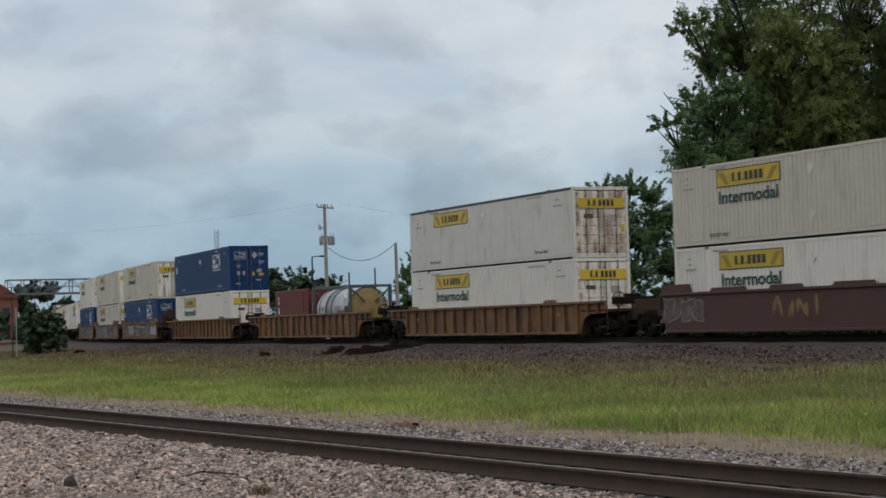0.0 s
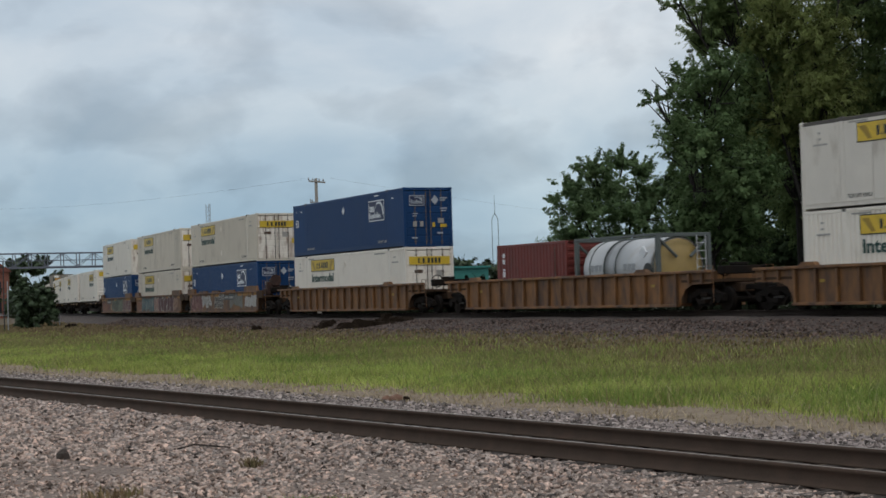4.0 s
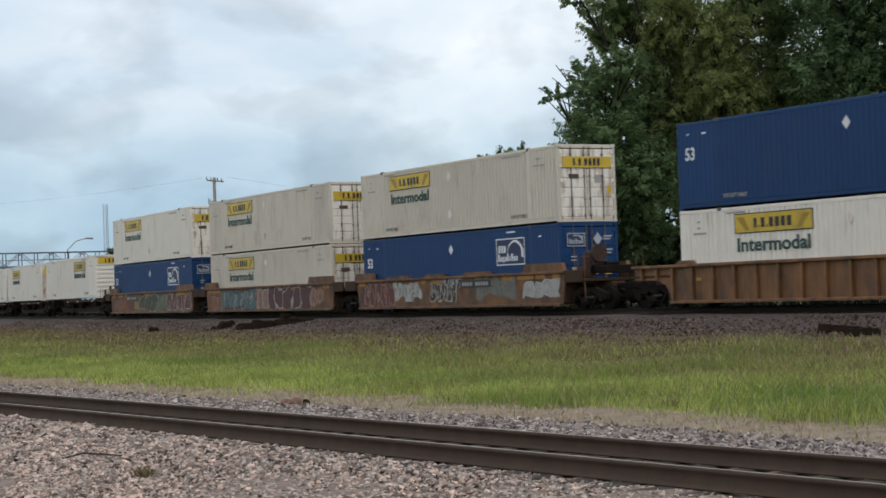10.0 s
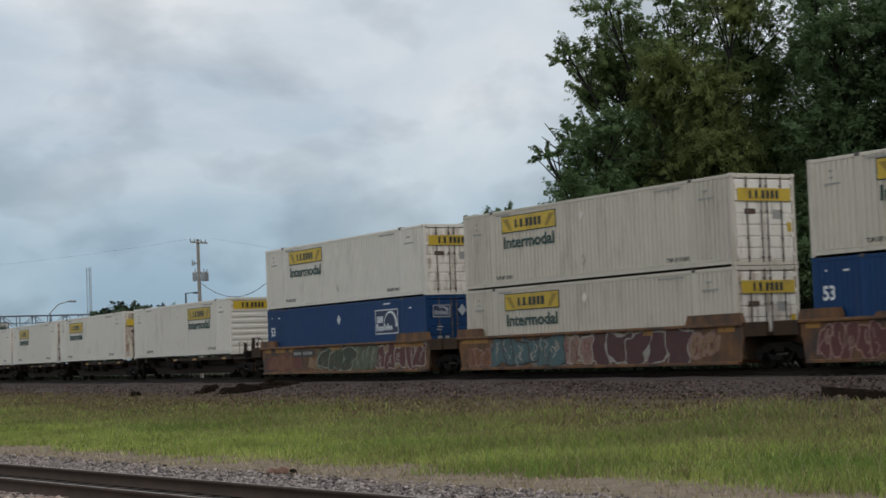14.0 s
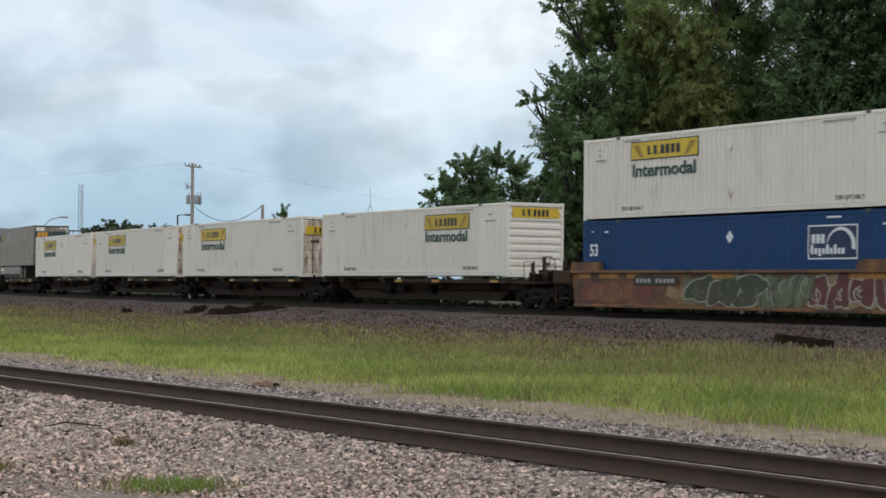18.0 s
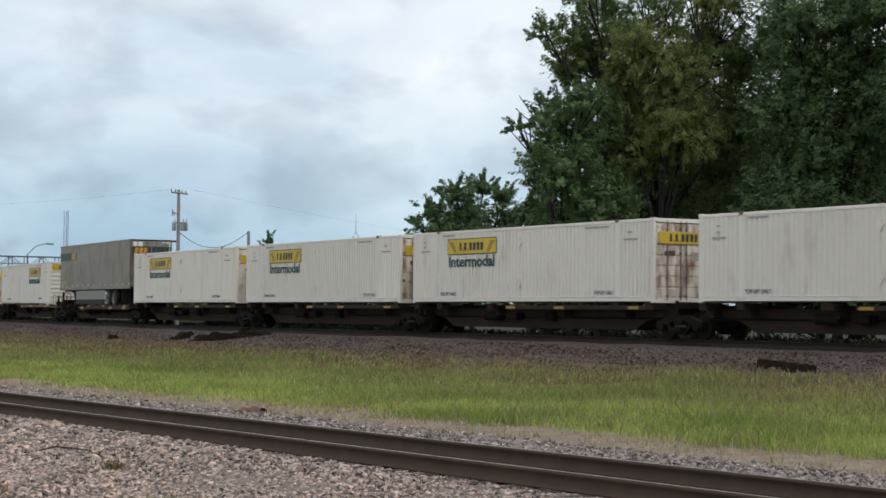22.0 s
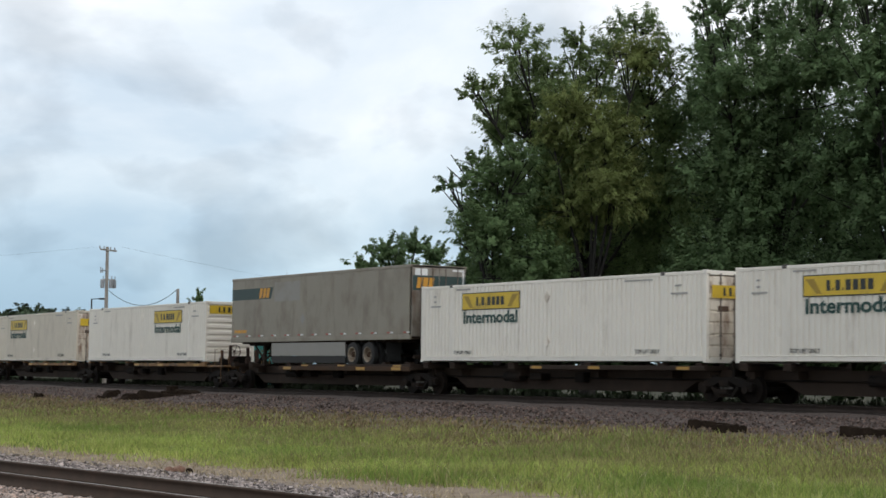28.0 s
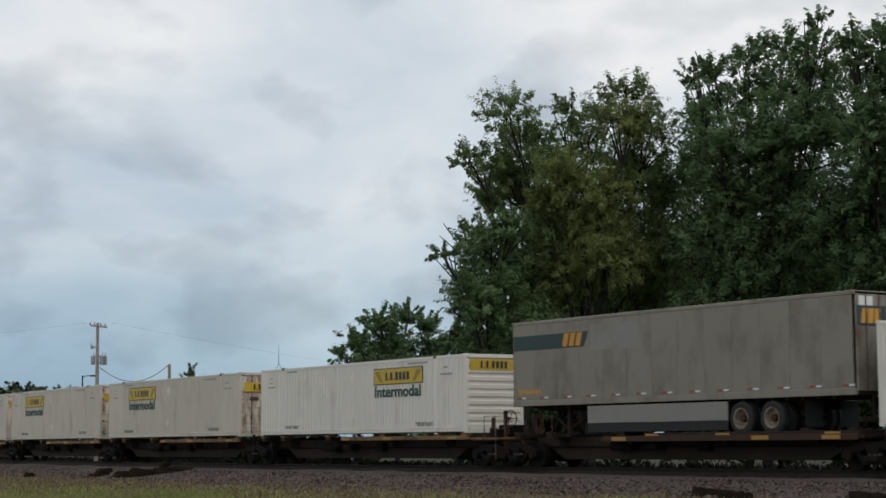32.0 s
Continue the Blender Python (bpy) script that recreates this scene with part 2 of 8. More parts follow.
GRIME = (0.09, 0.07, 0.055)
RUST = (0.14, 0.06, 0.03)
M = {
    "cream": shader("cream_paint", (0.64, 0.575, 0.475), 0.5, 0, 0.06, 1.5, 50, 0.05, dirt=(0.33, 0.28, 0.21), dirt_amount=0.25, streak=0.8, rand=0.06),
    "white": shader("white_paint", (0.80, 0.745, 0.66), 0.5, 0, 0.05, 1.5, 50, 0.05, dirt=(0.42, 0.36, 0.28), dirt_amount=0.2, streak=0.8, rand=0.05),
    "old_white": shader("weathered_white_paint", (0.70, 0.65, 0.58), 0.55, 0, 0.08, 1.5, 40, 0.06, dirt=(0.33, 0.27, 0.2), dirt_amount=0.25, streak=0.8),
    "blue": shader("blue_paint", (0.007, 0.045, 0.14), 0.5, 0, 0.12, 1.2, 50, 0.05, spec=0.25, dirt=(0.02, 0.05, 0.12), dirt_amount=0.3, streak=0.8, rand=0.1),
    "door": shader("stained_white_paint", (0.80, 0.735, 0.64), 0.5, 0, 0.06, 2.0, 40, 0.06, dirt=(0.30, 0.19, 0.11), dirt_amount=0.4, dirt_scale=2.6, streak=0.75, rand=0.1),
    "rustydoor": shader("rust_stained_white_paint", (0.66, 0.58, 0.48), 0.55, 0, 0.1, 2.0, 40, 0.06, dirt=(0.20, 0.10, 0.055), dirt_amount=0.52, dirt_scale=2.0, streak=0.5, rand=0.15),
    "fadedgold": shader("faded_gold_paint", (0.28, 0.16, 0.06), 0.65, 0, 0.2, 3, 40, 0.03, dirt=(0.08, 0.04, 0.03), dirt_amount=0.5, dirt_scale=3),
    # near black: the shade behind the train is put into this colour
    "shadegrowth": shader("shade_darkened_growth", (0.012, 0.016, 0.008), 0.85, 0, 0.3, 0.4, 3, 0, island=0.35, spec=0.1),
    "rodsteel": shader("worn_steel", (0.15, 0.125, 0.105), 0.6, 0.2, 0.2, 6, 60, 0.1, dirt=RUST, dirt_amount=0.4, dirt_scale=4),
    "castings": shader("dirty_cast_steel", (0.10, 0.09, 0.08), 0.7, 0.2, 0.2, 6, 60, 0.1),
    "yellow": shader("yellow_panel", (0.62, 0.42, 0.03), 0.45, 0, 0.1, 3, 40, 0.03, dirt=(0.30, 0.20, 0.05), dirt_amount=0.3, rand=0.12),
    "ochre": shader("dark_yellow_panel_corner", (0.33, 0.21, 0.02), 0.45, 0, 0.1, 3, 40, 0.03),
    "ink": shader("dark_lettering", (0.02, 0.022, 0.02), 0.5, 0, 0.1, 5, 40, 0.0),
    "green": shader("green_lettering", (0.012, 0.055, 0.045), 0.5, 0, 0.1, 5, 40, 0.0),
    "whiteink": shader("white_lettering", (0.72, 0.74, 0.76), 0.5, 0, 0.1, 5, 40, 0.0),
    "rustvent": shader("rusty_vent_steel", (0.10, 0.06, 0.04), 0.8, 0, 0.25, 6, 50, 0.1),
    "palemark": shader("faded_small_lettering", (0.36, 0.34, 0.31), 0.6, 0, 0.1, 5, 40, 0.0),
    "greyink": shader("faded_grey_lettering", (0.06, 0.06, 0.056), 0.6, 0, 0.1, 5, 40, 0.0),
    "wellyellow": shader("weathered_yellow_car_paint", (0.235, 0.105, 0.033), 0.6, 0, 0.16, 1.4, 40, 0.1, dirt=(0.075, 0.04, 0.024), dirt_amount=0.72, dirt_scale=1.8, streak=0.75, rand=0.08),
    "wellorange": shader("faded_orange_car_paint", (0.205, 0.09, 0.028), 0.65, 0, 0.2, 1.4, 40, 0.1, dirt=(0.055, 0.033, 0.024), dirt_amount=0.78, dirt_scale=1.3, streak=0.5, rand=0.08),
    "wellbrown": shader("brown_car_paint", (0.085, 0.03, 0.019), 0.6, 0, 0.15, 1.4, 40, 0.1, dirt=(0.05, 0.035, 0.03), dirt_amount=0.5, dirt_scale=1.3, streak=0.6),
    "grimeyellow": shader("grimy_yellow_platform", (0.065, 0.036, 0.02), 0.8, 0, 0.2, 2, 40, 0.15, dirt=(0.04, 0.028, 0.02), dirt_amount=0.6, dirt_scale=2.0, spec=0.2),
    "spine": shader("dark_grimy_car_steel", (0.032, 0.021, 0.015), 0.8, 0, 0.2, 2, 40, 0.15, spec=0.2, dirt=(0.05, 0.032, 0.022), dirt_amount=0.4),
    "spineyellow": shader("grimy_yellow_car_steel", (0.22, 0.115, 0.04), 0.75, 0, 0.2, 2, 40, 0.15, dirt=(0.05, 0.035, 0.025), dirt_amount=0.6, dirt_scale=2.0),
    "truck": shader("oily_cast_iron", (0.012, 0.0095, 0.008), 0.85, 0.0, 0.25, 5, 50, 0.2, spec=0.12, dirt=(0.03, 0.018, 0.011), dirt_amount=0.4),
    "reflector": shader("yellow_reflector", (0.38, 0.20, 0.03), 0.35, 0, 0.1, 5, 40, 0.0),
    "railside": shader("rusty_rail_steel", (0.072, 0.049, 0.036), 0.85, 0.0, 0.2, 3, 60, 0.2, dirt=(0.09, 0.055, 0.04), dirt_amount=0.4, dirt_scale=3, spec=0.2),
    # main line rails: oil, plus the train's shadow worked into the colour
    "oilyshadowrail": shader("oily_shadowed_rail_steel", (0.028, 0.02, 0.016), 0.8, 0.0, 0.2, 3, 60, 0.2, dirt=(0.045, 0.03, 0.022), dirt_amount=0.4, dirt_scale=3, spec=0.2),
    "railhead": shader("worn_rail_head", (0.30, 0.25, 0.21), 0.42, 0.5, 0.2, 3, 60, 0.05, dirt=(0.16, 0.09, 0.06), dirt_amount=0.4, dirt_scale=2),
    "tie": shader("creosoted_wood", (0.04, 0.03, 0.024), 0.85, 0, 0.3, 3, 40, 0.3, rand=0.3),
    "ballast": shader("crushed_rock_bed", (0.078, 0.058, 0.05), 0.9, 0, 0.35, 6, 14, 0.9, 0.05),
    "stone": shader("pinkish_crushed_rock", (0.54, 0.385, 0.31), 0.85, 0, 0.2, 9, 60, 0.3, island=0.65, second=(0.34, 0.285, 0.25), spec=0.25),
    "greystone": shader("grey_crushed_rock", (0.22, 0.185, 0.168), 0.85, 0, 0.2, 9, 60, 0.3, island=0.75, second=(0.42, 0.34, 0.295), spec=0.25),
    "darkstone": shader("dark_crushed_rock", (0.12, 0.08, 0.065), 0.9, 0, 0.2, 9, 60, 0.3, island=0.75, second=(0.14, 0.11, 0.098), spec=0.2),
    "grass": shader("green_grass_blades", (0.295, 0.38, 0.08), 0.8, 0, 0.5, 0.3, 3, 0, island=0.2, second=(0.46, 0.47, 0.16), spec=0.15, through=0.4),
    "drygrass": shader("dry_grass_blades", (0.42, 0.335, 0.24), 0.85, 0, 0.2, 0.4, 3, 0, island=0.25, second=(0.36, 0.30, 0.19), spec=0.2),
    "brownweed": shader("brown_green_weeds", (0.23, 0.155, 0.095), 0.85, 0, 0.3, 0.3, 3, 0, island=0.35, second=(0.16, 0.145, 0.065), spec=0.2),
    "leaf": shader("tree_leaves", (0.14, 0.215, 0.095), 0.7, 0, 0.3, 0.35, 2, 0, island=0.14, second=(0.19, 0.265, 0.12), spec=0.06, through=0.5),
    "maple": shader("maple_leaves", (0.14, 0.215, 0.10), 0.7, 0, 0.3, 0.35, 2, 0, island=0.14, second=(0.19, 0.265, 0.13), spec=0.06, through=0.5),
    # darker copy of the leaves, with the wood's deep shade in its colour
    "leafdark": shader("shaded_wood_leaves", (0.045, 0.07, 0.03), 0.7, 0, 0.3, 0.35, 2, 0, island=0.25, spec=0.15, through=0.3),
    "leaflight": shader("willow_leaves", (0.20, 0.245, 0.085), 0.7, 0, 0.3, 0.35, 2, 0, island=0.14, second=(0.26, 0.29, 0.11), spec=0.06, through=0.5),
    "leafmid": shader("mid_green_leaves", (0.155, 0.22, 0.09), 0.7, 0, 0.3, 0.35, 2, 0, island=0.14, second=(0.205, 0.265, 0.11), spec=0.06, through=0.5),
    "leaffar": shader("distant_leaves", (0.05, 0.08, 0.035), 0.7, 0, 0.25, 0.3, 2, 0, island=0.35),
    "bark": shader("grey_brown_bark", (0.02, 0.017, 0.014), 0.9, 0, 0.3, 3, 25, 0.6, 0.03),
    "polewood": shader("weathered_pole_wood", (0.33, 0.30, 0.265), 0.85, 0, 0.2, 2, 30, 0.3),
    "galv": shader("galvanised_steel", (0.35, 0.36, 0.37), 0.5, 0.6, 0.1, 4, 40, 0.05),
    "dark": shader("dark_painted_steel", (0.03, 0.032, 0.035), 0.6, 0.2, 0.15, 4, 40, 0.05),
    "wire": shader("black_cable", (0.03, 0.03, 0.032), 0.7, 0, 0.1, 4, 40, 0),
    "redbox": shader("red_oxide_container_paint", (0.16, 0.025, 0.018), 0.5, 0, 0.12, 1.4, 40, 0.05, dirt=(0.08, 0.03, 0.02), dirt_amount=0.3, streak=0.8),
    "tank": shader("brushed_tank_steel", (0.50, 0.51, 0.52), 0.4, 0.25, 0.08, 1.4, 40, 0.03, dirt=(0.4, 0.36, 0.3), dirt_amount=0.3),
    "tankyellow": shader("yellow_tank_paint", (0.36, 0.25, 0.085), 0.5, 0, 0.1, 2, 40, 0.03, dirt=(0.3, 0.2, 0.08), dirt_amount=0.3),
    "trailer": shader("dusty_grey_trailer_skin", (0.26, 0.228, 0.178), 0.5, 0.1, 0.1, 0.8, 30, 0.04, dirt=(0.135, 0.10, 0.07), dirt_amount=0.45, dirt_scale=0.8, streak=0.5),
    "trailergreen": shader("dark_green_band", (0.02, 0.045, 0.04), 0.5, 0, 0.1, 3, 40, 0.0),
    "trailergold": shader("gold_lettering", (0.60, 0.28, 0.025), 0.5, 0, 0.1, 3, 40, 0.0),
    "rubber": shader("tyre_rubber", (0.022, 0.021, 0.02), 0.85, 0, 0.2, 8, 60, 0.1),
    "brick": shader("red_brown_brick", (0.20, 0.075, 0.05), 0.85, 0, 0.2, 2, 20, 0.2),
    "roofred": shader("red_metal_roof", (0.16, 0.045, 0.03), 0.7, 0, 0.15, 2, 20, 0.1),
    "fadedwhite": shader("faded_white_lettering", (0.40, 0.43, 0.47), 0.5, 0, 0.1, 5, 40, 0.0),
    "navy": shader("dark_navy_panel", (0.012, 0.022, 0.075), 0.5, 0, 0.1, 3, 40, 0.0),
    "glass": shader("dark_window_glass", (0.02, 0.025, 0.03), 0.1, 0, 0.05, 2, 20, 0.0),
    "bridge": shader("grey_blue_bridge_steel", (0.13, 0.14, 0.17), 0.6, 0.2, 0.15, 2, 20, 0.05),
    "deadwood": shader("rotten_dark_wood", (0.024, 0.017, 0.012), 0.95, 0, 0.35, 4, 30, 0.6, 0.03, spec=0.05),
    "clay": shader("broken_clay_brick", (0.21, 0.115, 0.08), 0.9, 0, 0.25, 9, 50, 0.3),
}

for k in range(4):
    M["door%d" % k] = shader("rust_streaked_white_paint", (0.86, 0.80, 0.71), 0.5, 0, 0.06, 2.0, 40, 0.06, dirt=(0.26, 0.145, 0.08), dirt_amount=0.3 + 0.09 * k, dirt_scale=4.5, streak=0.9, fixed=0.37 + k * 0.71)
    M["rustydoor%d" % k] = shader("rust_stained_white_paint", (0.74, 0.665, 0.56), 0.55, 0, 0.1, 2.0, 40, 0.06, dirt=(0.22, 0.11, 0.06), dirt_amount=0.5 + 0.07 * k, dirt_scale=3.4, streak=0.8, fixed=0.11 + k * 0.53)

# ---- mesh helpers ----
MESHES = {}


def box(bm, x0, x1, y0, y1, z0, z1, cut=0.0):
    """A box; cut chamfers its long upright and level edges."""
    if cut <= 0:
        v = [bm.verts.new(p) for p in ((x0, y0, z0), (x1, y0, z0), (x1, y1, z0), (x0, y1, z0), (x0, y0, z1), (x1, y0, z1), (x1, y1, z1), (x0, y1, z1))]
        for f in ((3, 2, 1, 0), (4, 5, 6, 7), (0, 1, 5, 4), (1, 2, 6, 5), (2, 3, 7, 6), (3, 0, 4, 7)):
            bm.faces.new([v[i] for i in f])
        return
    c = cut
    rings = []
    for z, d in ((z0, c), (z0 + c, 0), (z1 - c, 0), (z1, c)):
        rings.append([bm.verts.new(p) for p in ((x0 + d + c * (d == 0), y0 + d, z), (x1 - d - c * (d == 0), y0 + d, z), (x1 - d, y0 + d + c * (d == 0), z), (x1 - d, y1 - d - c * (d == 0), z),
                                                (x1 - d - c * (d == 0), y1 - d, z), (x0 + d + c * (d == 0), y1 - d, z), (x0 + d, y1 - d - c * (d == 0), z), (x0 + d, y0 + d + c * (d == 0), z))])
    for a, b in zip(rings, rings[1:]):
        for i in range(8):
            bm.faces.new((a[i], a[(i + 1) % 8], b[(i + 1) % 8], b[i]))
    bm.faces.new(rings[0][::-1])
    bm.faces.new(rings[-1])


def tube(bm, points, radii, sides=8, caps=True):
    """A tapered tube through points."""
    pts = [Vector(p) for p in points]
    if not hasattr(radii, "__len__"):
        radii = [radii] * len(pts)
    rings = []
    for i, (p, r) in enumerate(zip(pts, radii)):
        d = (pts[min(i + 1, len(pts) - 1)] - pts[max(i - 1, 0)]).normalized()
        a = d.cross(Vector((0.12, 0.31, 0.94)) if abs(d.z) < 0.9 else Vector((1, 0.05, 0))).normalized()
        b = d.cross(a)
        rings.append([bm.verts.new(p + (a * math.cos(k * math.tau / sides) + b * math.sin(k * math.tau / sides)) * r) for k in range(sides)])
    for a, b in zip(rings, rings[1:]):
        for i in range(sides):
            bm.faces.new((a[i], a[(i + 1) % sides], b[(i + 1) % sides], b[i]))
    if caps:
        bm.faces.new(rings[0][::-1])
        bm.faces.new(rings[-1])


def prism(bm, outline, y0, y1):
    """An outline in x and z, drawn out along y."""
    a = [bm.verts.new((x, y0, z)) for x, z in outline]
    b = [bm.verts.new((x, y1, z)) for x, z in outline]
    n = len(outline)
    for i in range(n):
        bm.faces.new((a[i], a[(i + 1) % n], b[(i + 1) % n], b[i]))
    bm.faces.new(a[::-1])
    bm.faces.new(b)


def finish(bm, name, smooth=False):
    bmesh.ops.recalc_face_normals(bm, faces=bm.faces)
    me = bpy.data.meshes.new(name)
    bm.to_mesh(me)
    bm.free()
    if smooth:
        me.polygons.foreach_set("use_smooth", [True] * len(me.polygons))
    return me


def part(name, key, make, material, parent, label="", at=None, smooth=False):
    """One mesh object under a thing or a part. Alike parts share a mesh under one key."""
    me = MESHES.get(key) if key else None
    if me is None:
        bm = bmesh.new()
        make(bm)
        me = finish(bm, name, smooth)
        me.materials.append(None)
        if key:
            MESHES[key] = me
    ob = new(name, me)
    ob.material_slots[0].link = "OBJECT"
    ob.material_slots[0].material = material
    if parent:
        ob.parent = parent
    if at is not None:
        ob.matrix_basis = at
    if label:
        ob["label"] = label
    return ob


def mesh_from(name, verts, faces, material, smooth=False):
    """A mesh object from numpy vertices and equal-sided faces."""
    me = bpy.data.meshes.new(name)
    n, k = faces.shape
    me.vertices.add(len(verts))
    me.vertices.foreach_set("co", np.ascontiguousarray(verts, dtype=np.float32).ravel())
    me.loops.add(n * k)
    me.loops.foreach_set("vertex_index", np.ascontiguousarray(faces, dtype=np.int32).ravel())
    me.polygons.add(n)
    me.polygons.foreach_set("loop_start", np.arange(0, n * k, k, dtype=np.int32))
    if smooth:
        me.polygons.foreach_set("use_smooth", np.ones(n, dtype=bool))
    me.update(calc_edges=True)
    me.materials.append(material)
    return new(name, me)


def empty(name, label, category, group="", m=None):
    ob = new(name)
    ob.empty_display_size = 0.3
    tagged(ob, label, category, group)
    if m is not None:
        ob.matrix_basis = m
    return ob


def text_mesh(text, height):
    """Lettering in Blender's own font, upright in the x-z plane, facing -y, its left foot at the origin, a few millimetres thick."""
    key = "text_" + text
    if key not in MESHES:
        cu = bpy.data.curves.new("lettering", "FONT")
        cu.body, cu.size, cu.extrude, cu.resolution_u, cu.offset = text, 1.0, 0.002, 3, (0.028 if len(text) < 12 else 0.02)
        ob = bpy.data.objects.new("lettering", cu)
        scene.collection.objects.link(ob)
        me = bpy.data.meshes.new_from_object(ob.evaluated_get(bpy.context.evaluated_depsgraph_get()))
        bpy.data.objects.remove(ob)
        bpy.data.curves.remove(cu)
        me.transform(Matrix.Rotation(radians(90), 4, "X"))
        me.materials.clear()
        me.materials.append(None)
        xs = [v.co.x for v in me.vertices]
        me["w"] = max(xs)
        MESHES[key] = me
    return MESHES[key]


def lettering(text, x, y, z, width, height, material, parent, label=""):
    """Lettering that fills width by height (of its tallest letters)."""
    me = text_mesh(text, height)
    ob = new("lettering", me)
    ob.material_slots[0].link = "OBJECT"
    ob.material_slots[0].material = material
    ob.parent = parent
    ob.matrix_basis = Matrix.LocRotScale((x, y, z), None, (width / me["w"], 1, height / 0.73))
    if label:
        ob["label"] = label
    return ob


# ---- ground ----
def zone_material():
    """Soil, worn gravel and rock bed by distance from the two tracks."""
    m = bpy.data.materials.new("track_side_ground")
    m.use_nodes = True
    nt = m.node_tree
    N, L = nt.nodes.new, nt.links.new
    b = nt.nodes["Principled BSDF"]
    b.inputs["Roughness"].default_value = 0.95
    b.inputs["Specular IOR Level"].default_value = 0.2
    geo = N("ShaderNodeNewGeometry")
    big, fine, mid = (N("ShaderNodeTexNoise") for _ in range(3))
    for n, s, d in ((big, 0.35, 5), (mid, 3.0, 5), (fine, 22.0, 4)):
        n.inputs["Scale"].default_value, n.inputs["Detail"].default_value = s, d
        L(geo.outputs["Position"], n.inputs[0])

    def zone(attr, lo, hi, a, b2, wob):
        at = N("ShaderNodeAttribute")
        at.attribute_name = attr
        w = N("ShaderNodeMath")
        w.operation = "MULTIPLY_ADD"
        w.inputs[1].default_value = wob
        L(big.outputs[0], w.inputs[0])
        L(at.outputs["Fac"], w.inputs[2])
        r = N("ShaderNodeMapRange")
        r.inputs[1].default_value, r.inputs[2].default_value, r.inputs[3].default_value, r.inputs[4].default_value = lo + wob * 0.5, hi + wob * 0.5, a, b2
        L(w.outputs[0], r.inputs[0])
        return r.outputs[0]

    def tint(c0, c1, src):
        r = N("ShaderNodeValToRGB")
        r.color_ramp.elements[0].position, r.color_ramp.elements[0].color = 0.33, (*c0, 1)
        r.color_ramp.elements[1].position, r.color_ramp.elements[1].color = 0.67, (*c1, 1)
        L(src, r.inputs[0])
        return r.outputs[0]

    def over(under, upper, fac):
        x = N("ShaderNodeMix")
        x.data_type = "RGBA"
        L(fac, x.inputs[0])
        L(under, x.inputs[6])
        L(upper, x.inputs[7])
        return x.outputs[2]

    soil = tint((0.10, 0.125, 0.038), (0.155, 0.17, 0.06), mid.outputs[0])
    rock = tint((0.06, 0.046, 0.04), (0.115, 0.09, 0.078), fine.outputs[0])
    dry = tint((0.215, 0.165, 0.118), (0.30, 0.24, 0.175), mid.outputs[0])
    grav = tint((0.15, 0.115, 0.097), (0.31, 0.245, 0.205), fine.outputs[0])
    brown = tint((0.10, 0.078, 0.05), (0.16, 0.125, 0.082), mid.outputs[0])
    c = over(soil, brown, zone("main_q", 12.0, 15.0, 1, 0, 3.0))
    c = over(c, rock, zone("main_q", 5.0, 7.5, 1, 0, 2.0))
    # ground behind the line is coloured dark to stand for shade
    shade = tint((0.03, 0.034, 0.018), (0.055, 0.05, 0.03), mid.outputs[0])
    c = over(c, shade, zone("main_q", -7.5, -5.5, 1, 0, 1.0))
    c = over(c, dry, zone("siding_q", -7.6, -6.4, 0, 1, 1.2))
    c = over(c, grav, zone("siding_q", -4.1, -3.4, 0, 1, 0.9))
    L(c, b.inputs["Base Color"])
    bp = N("ShaderNodeBump")
    bp.inputs["Strength"].default_value, bp.inputs["Distance"].default_value = 0.7, 0.05
    L(fine.outputs[0], bp.inputs["Height"])
    L(bp.outputs[0], b.inputs["Normal"])
    return m


def build_ground():
    az = np.radians(np.concatenate([np.arange(-180, -24, 6), np.arange(-24, 30, 0.4), np.arange(30, 180, 6)]))
    r = np.concatenate([[0.0005, 1.5, 4, 8], np.arange(11, 45, 0.35), np.arange(45, 130, 0.8), 130 * 1.13 ** np.arange(0, 30)])
    A, Rr = np.meshgrid(az, r, indexing="ij")
    x, y = (Rr * np.sin(A)).ravel(), (Rr * np.cos(A)).ravel()
    z, q, n = ground_z(x, y)
    near = np.hypot(x, y) < 140
    z = z + np.where(near, 0.025 * np.sin(x * 1.3 + y * 0.7) * np.sin(y * 0.9 - x * 0.4) + 0.012 * np.sin(3.1 * x) * np.sin(2.7 * y), 0)
    na, nr = len(az), len(r)
    i, j = np.meshgrid(np.arange(na), np.arange(nr - 1), indexing="ij")
    k = (i + 1) % na
    f = np.stack([i * nr + j, i * nr + j + 1, k * nr + j + 1, k * nr + j], -1).reshape(-1, 4)
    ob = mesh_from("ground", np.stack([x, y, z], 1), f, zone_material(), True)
    for name, val in (("main_q", q), ("siding_q", n)):
        at = ob.data.attributes.new(name, "FLOAT", "POINT")
        at.data.foreach_set("value", val.astype(np.float32))
    tagged(ob, "grassy trackside ground with gravel and bare soil", "ground", kind="structure")


build_ground()

RAIL = ((-0.076, 0.0), (0.076, 0.0), (0.076, 0.014), (0.013, 0.038), (0.010, 0.138), (0.035, 0.152), (0.037, 0.176), (0.027, 0.188),
        (-0.027, 0.188), (-0.037, 0.176), (-0.035, 0.152), (-0.010, 0.138), (-0.013, 0.038), (-0.076, 0.014))


